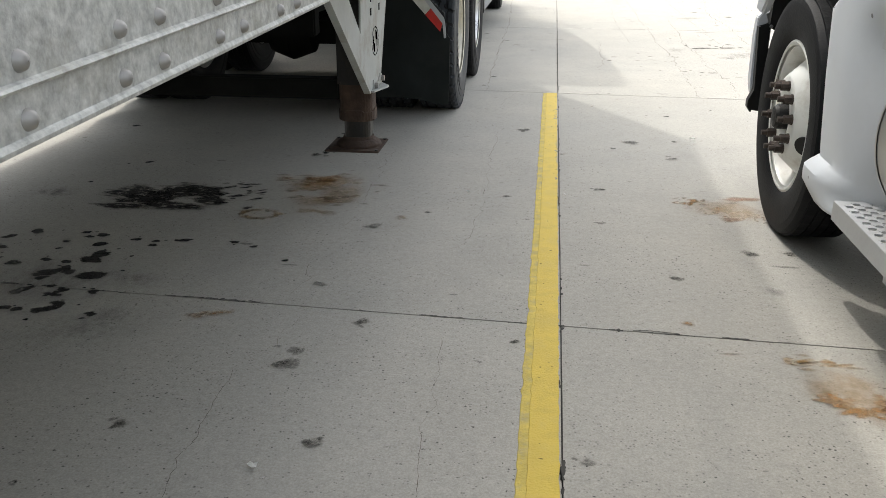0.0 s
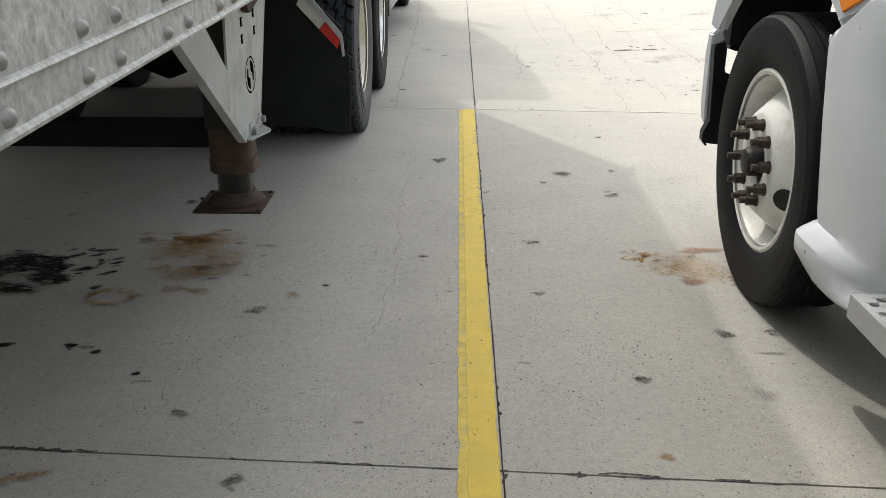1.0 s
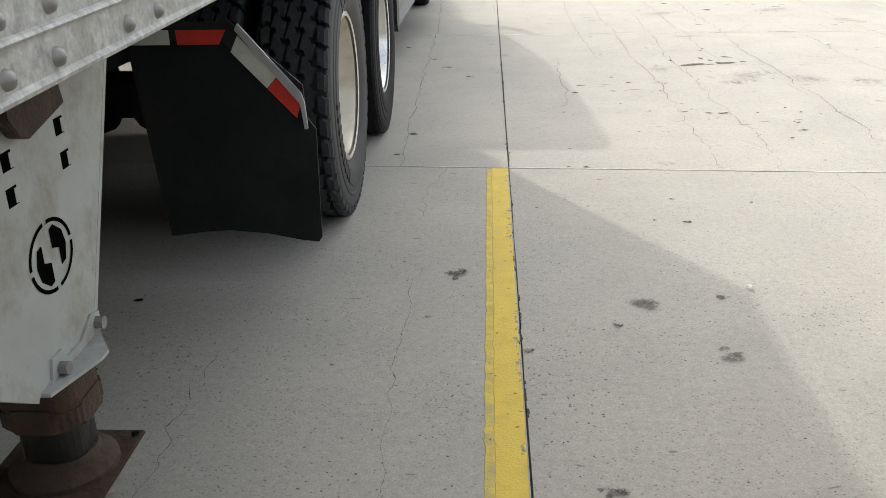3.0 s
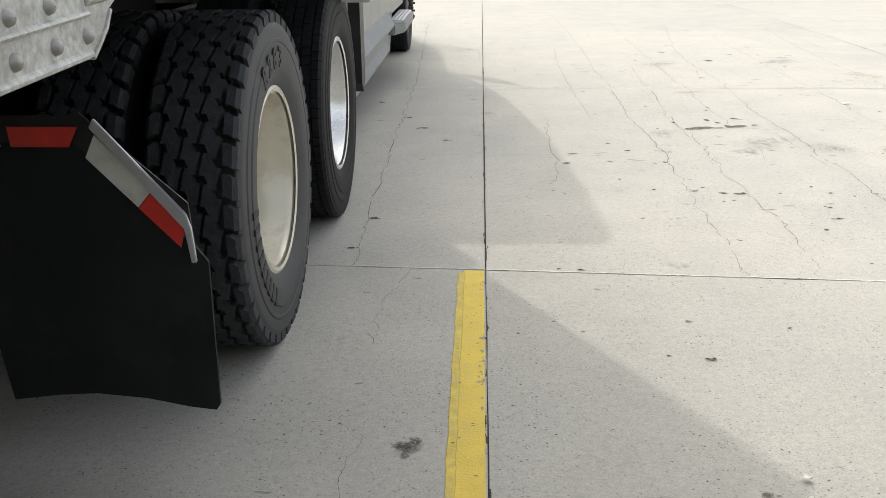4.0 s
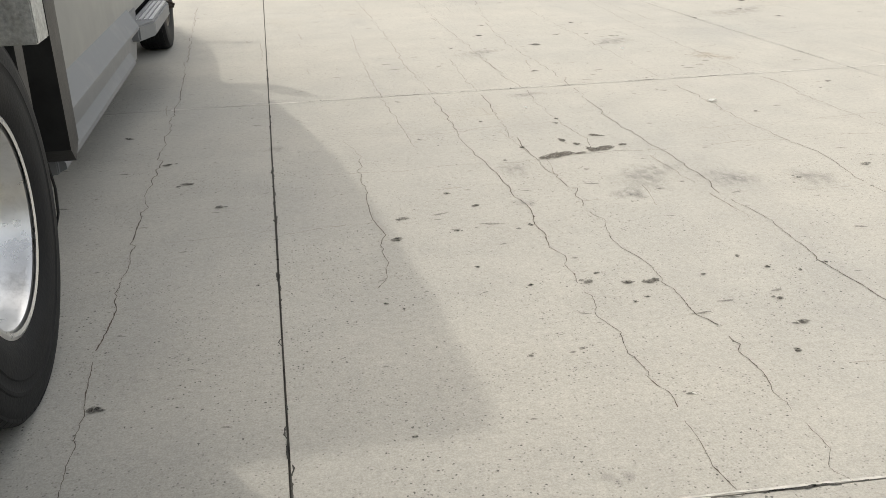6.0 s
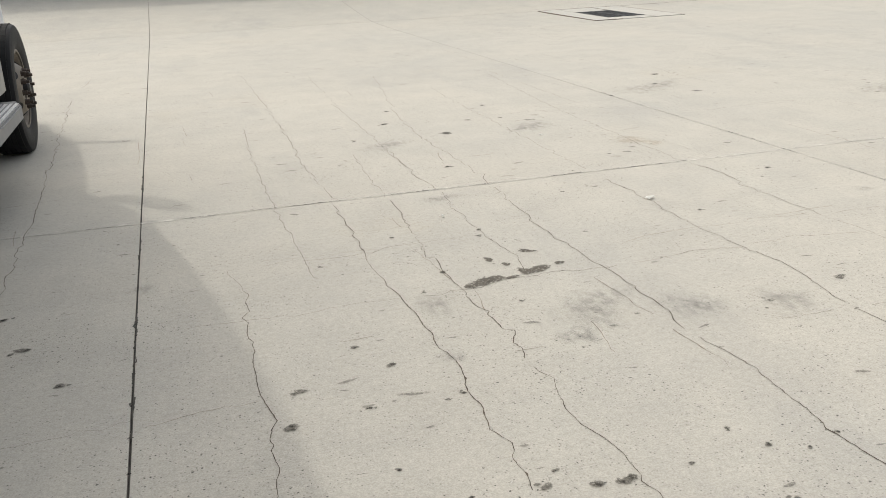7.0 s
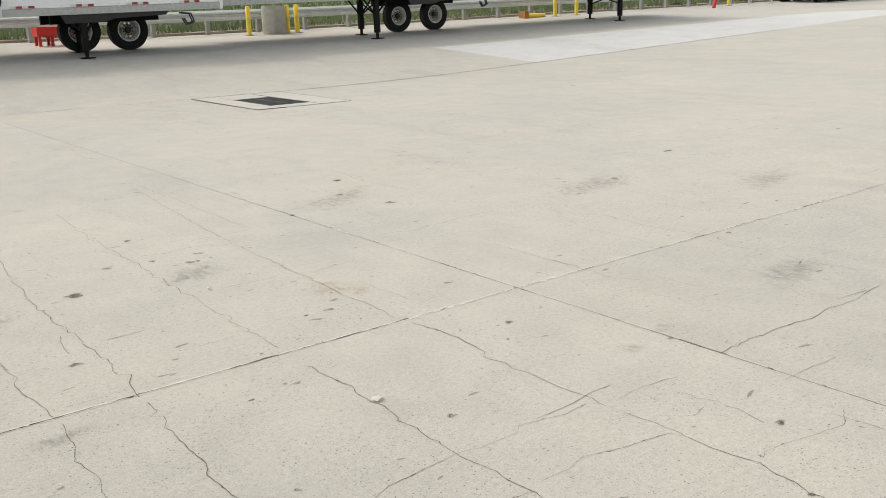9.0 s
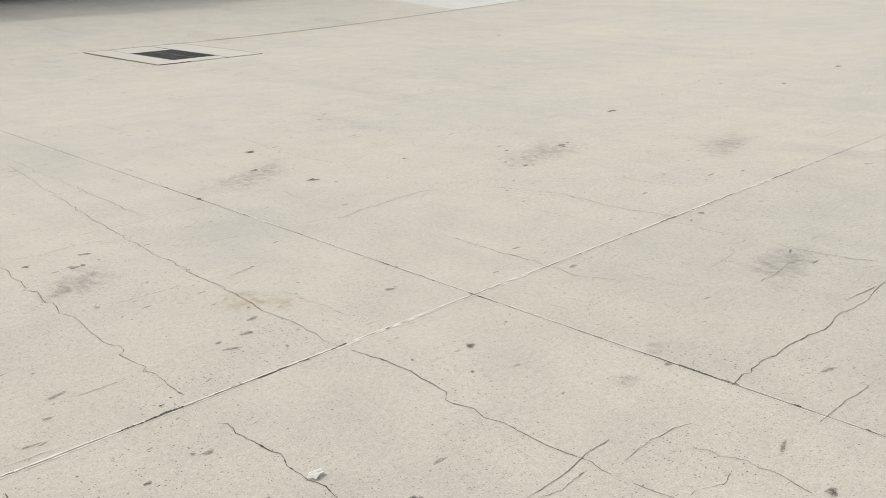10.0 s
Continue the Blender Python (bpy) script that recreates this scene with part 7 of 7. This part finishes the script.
for k in range(-260, 620):
    x = 0.09 * k
    z = bed_z(x, GY + 1.2)
    for sgn in (1, -1):
        b = len(bm_v)
        bm_v += [(x - 0.004, 0.01 * sgn, z), (x + 0.004, 0.01 * sgn, z), (x + sgn * 0.55 + 0.004, 0.01 * sgn, z + 0.55), (x + sgn * 0.55 - 0.004, 0.01 * sgn, z + 0.55)]
        bm_f.append((b, b + 1, b + 2, b + 3))
mesh_ob("mesh", bm_v, bm_f, "wire", fence, "woven wire mesh")
# low kerb and gravelly verge
v, f = [], []
for k in range(-12, 26):
    x = 2.5 * k
    z = ground_z(x, 38.5)
    v += [(x, 38.87, z - 0.05), (x, 38.90, z + 0.10), (x, 39.07, z + 0.11), (x, 39.10, z - 0.05)]
    b = len(v) - 4
    if b:
        f += [(b - 4 + q, b - 3 + q, b + 1 + q, b + q) for q in range(3)]
tagged(mesh_ob("kerb", v, f, "soil"), "dark earthy kerb under the fence", "kerb", kind="structure")
v, f = [], []
for k in range(-12, 26):
    x = 2.5 * k
    for q in range(4):
        y = 39.08 + 0.55 * q
        v.append((x, y, bed_z(x, y) + 0.05 + 0.03 * math.sin(3.1 * k + 2 * q)))
    b = len(v) - 4
    if b:
        f += [(b - 4 + q, b - 3 + q, b + 1 + q, b + q) for q in range(3)]
tagged(mesh_ob("verge", v, f, "soil"), "bare stony verge between kerb and grass", "verge", kind="structure")


def blades(seed, x0, x1, y0, y1, count, tall):
    rr = random.Random(seed)
    v, f = [], []
    for _ in range(count):
        x, y = rr.uniform(x0, x1), y0 + (y1 - y0) * rr.random() ** 1.6
        z = bed_z(x, y)
        h = tall * rr.uniform(0.4, 1.2)
        a = rr.uniform(0, math.pi)
        w = rr.uniform(0.012, 0.03)
        lx, ly = rr.gauss(0, 0.4) * h, rr.gauss(0, 0.4) * h
        b = len(v)
        v += [(x - w * math.cos(a), y - w * math.sin(a), z - 0.02), (x + w * math.cos(a), y + w * math.sin(a), z - 0.02), (x + lx, y + ly, z + h)]
        f.append((b, b + 1, b + 2))
    return v, f


v, f = blades(4, -14, 62, 39.6, 60, 60000, 0.32)
tagged(mesh_ob("grass", v, f, "grass"), "uneven green grass on the bank", "grass", kind="stuff")


def stones(seed, count):
    rr = random.Random(seed)
    v, f = [], []
    for _ in range(count):
        x, y = rr.uniform(-14, 60), rr.gauss(39.3, 0.3)
        s = rr.uniform(0.02, 0.09)
        z = bed_z(x, y) + 0.05
        b = len(v)
        for a in range(5):
            v.append((x + s * math.cos(a * 1.257) * rr.uniform(0.6, 1.2), y + s * math.sin(a * 1.257) * rr.uniform(0.6, 1.2), z - 0.02))
        v.append((x, y, z + s * 0.6))
        f += [(b + a, b + (a + 1) % 5, b + 5) for a in range(5)]
    return v, f


v, f = stones(9, 900)
tagged(mesh_ob("rubble", v, f, "stone"), "pale stones and debris along the verge", "rubble", kind="stuff")


def bollard(x, y, h=0.98, r=0.085):
    z = ground_z(x, y)
    b = thing("bollard", "yellow painted steel bollard", "bollard", "yellow bollards", at=(x, y, z))
    v, f = lathe([(0.0, r), (h - 0.04, r), (h - 0.01, r * 0.8), (h, r * 0.4), (h + 0.002, 0.001)], 20)
    o = mesh_ob("pipe", v, f, "bollard", b, smooth=True)
    o.rotation_euler = (0, radians(-90), 0)
    boxed("footing", (-0.14, 0.14, -0.14, 0.14, -0.02, 0.02), "stone", b, bevel=0.01)
    return b


for x in (15.78, 17.3, 17.68):
    bollard(x, 37.4)
for x in (31.1, 32.5):
    bollard(x, 37.65, 1.03)
bollard(44.4, 37.65, 1.1)
# cast concrete cylinder between the posts
z = ground_z(16.82, 37.5)
bm = bmesh.new()
rod(bm, (0, 0, 0), (0, 0, 0.96), 0.42, 36)
cyl = part("concrete_pier", bm, "stone", smooth=True)
cyl.location = (16.82, 37.5, z)
tagged(cyl, "grey cast concrete pier between yellow bollards", "pier")
# fallen bollard, leaning hydrant pipe, red machine, white barrier stack, striped board
z = ground_z(29.8, 37)
fb = thing("fallen_bollard", "yellow bollard lying on the concrete with a rusty base", "bollard", at=(29.8, 37.6, z))
rodded("pipe", (-0.55, 0, 0.115), (0.65, 0.1, 0.115), 0.11, "bollard", fb, sides=18)
boxed("base", (-0.80, -0.55, -0.2, 0.2, 0.0, 0.32), "wood", fb, "orange-brown base block", 0.01)
z = ground_z(42.2, 37)
rp = thing("leaning_pipe", "leaning red painted standpipe", "pipe", at=(42.15, 37.0, z))
rodded("pipe", (0, 0, 0), (0.28, 0, 0.80), 0.10, "red_paint", rp, sides=14)
rodded("elbow", (0.24, 0, 0.74), (0.60, 0, 0.92), 0.11, "red_paint", rp, sides=14)
z = ground_z(9.0, 37.0)
rm = thing("red_cart", "red steel cart parked behind the trailer", "cart", at=(9.05, 37.0, z))
boxed("bin", (-0.42, 0.75, -0.3, 0.3, 0.27, 0.56), "red_paint", rm, bevel=0.02)
for dx in (-0.35, 0.0, 0.6):
    boxed("leg", (dx - 0.04, dx + 0.04, -0.25, -0.17, 0.0, 0.29), "red_paint", rm, bevel=0.004)
    boxed("leg", (dx - 0.04, dx + 0.04, 0.17, 0.25, 0.0, 0.29), "red_paint", rm, bevel=0.004)
z = ground_z(6.2, 37.0)
stack = [thing("plastic_barrier", "dirty white plastic road barrier, stacked flat", "barrier", "stacked barriers", at=(6.2 + 0.03 * k, 37.0, z + 0.0 + 0.285 * k)) for k in range(3)]
for k, s in enumerate(stack):
    bm = bmesh.new()
    box(bm, -0.93, 0.93, -0.3, 0.3, 0.0, 0.28, 0.05)
    part("shell", bm, "barrier_white", s)
    for x in (-0.58, 0.0, 0.58):
        boxed("recess", (x - 0.22, x + 0.22, -0.312, -0.296, 0.08, 0.2), "barrier_white", s, bevel=0.01)
    for x in (-0.97, 0.97):
        boxed("lug", (x - 0.06, x + 0.06, -0.12, 0.12, 0.03, 0.25), "barrier_white", s, bevel=0.02)
z = ground_z(45.5, 37.4)
bd = thing("barricade", "striped red and white road barricade by the guardrail", "barricade", at=(46.2, 36.8, z))
for k in range(9):
    boxed("stripe", (-1.3 + 0.29 * k, -1.3 + 0.29 * (k + 1), 0.0, 0.03, 0.72, 0.92), "tape_red" if k % 2 else "tape_white", bd, bevel=0)
for x in (-1.1, 1.1):
    boxed("leg", (x - 0.03, x + 0.03, 0.03, 0.08, 0.0, 0.95), "galv", bd, bevel=0)
boxed("lamp_box", (-0.3, 0.3, 0.0, 0.2, 0.93, 1.25), "bollard", bd, bevel=0.02)
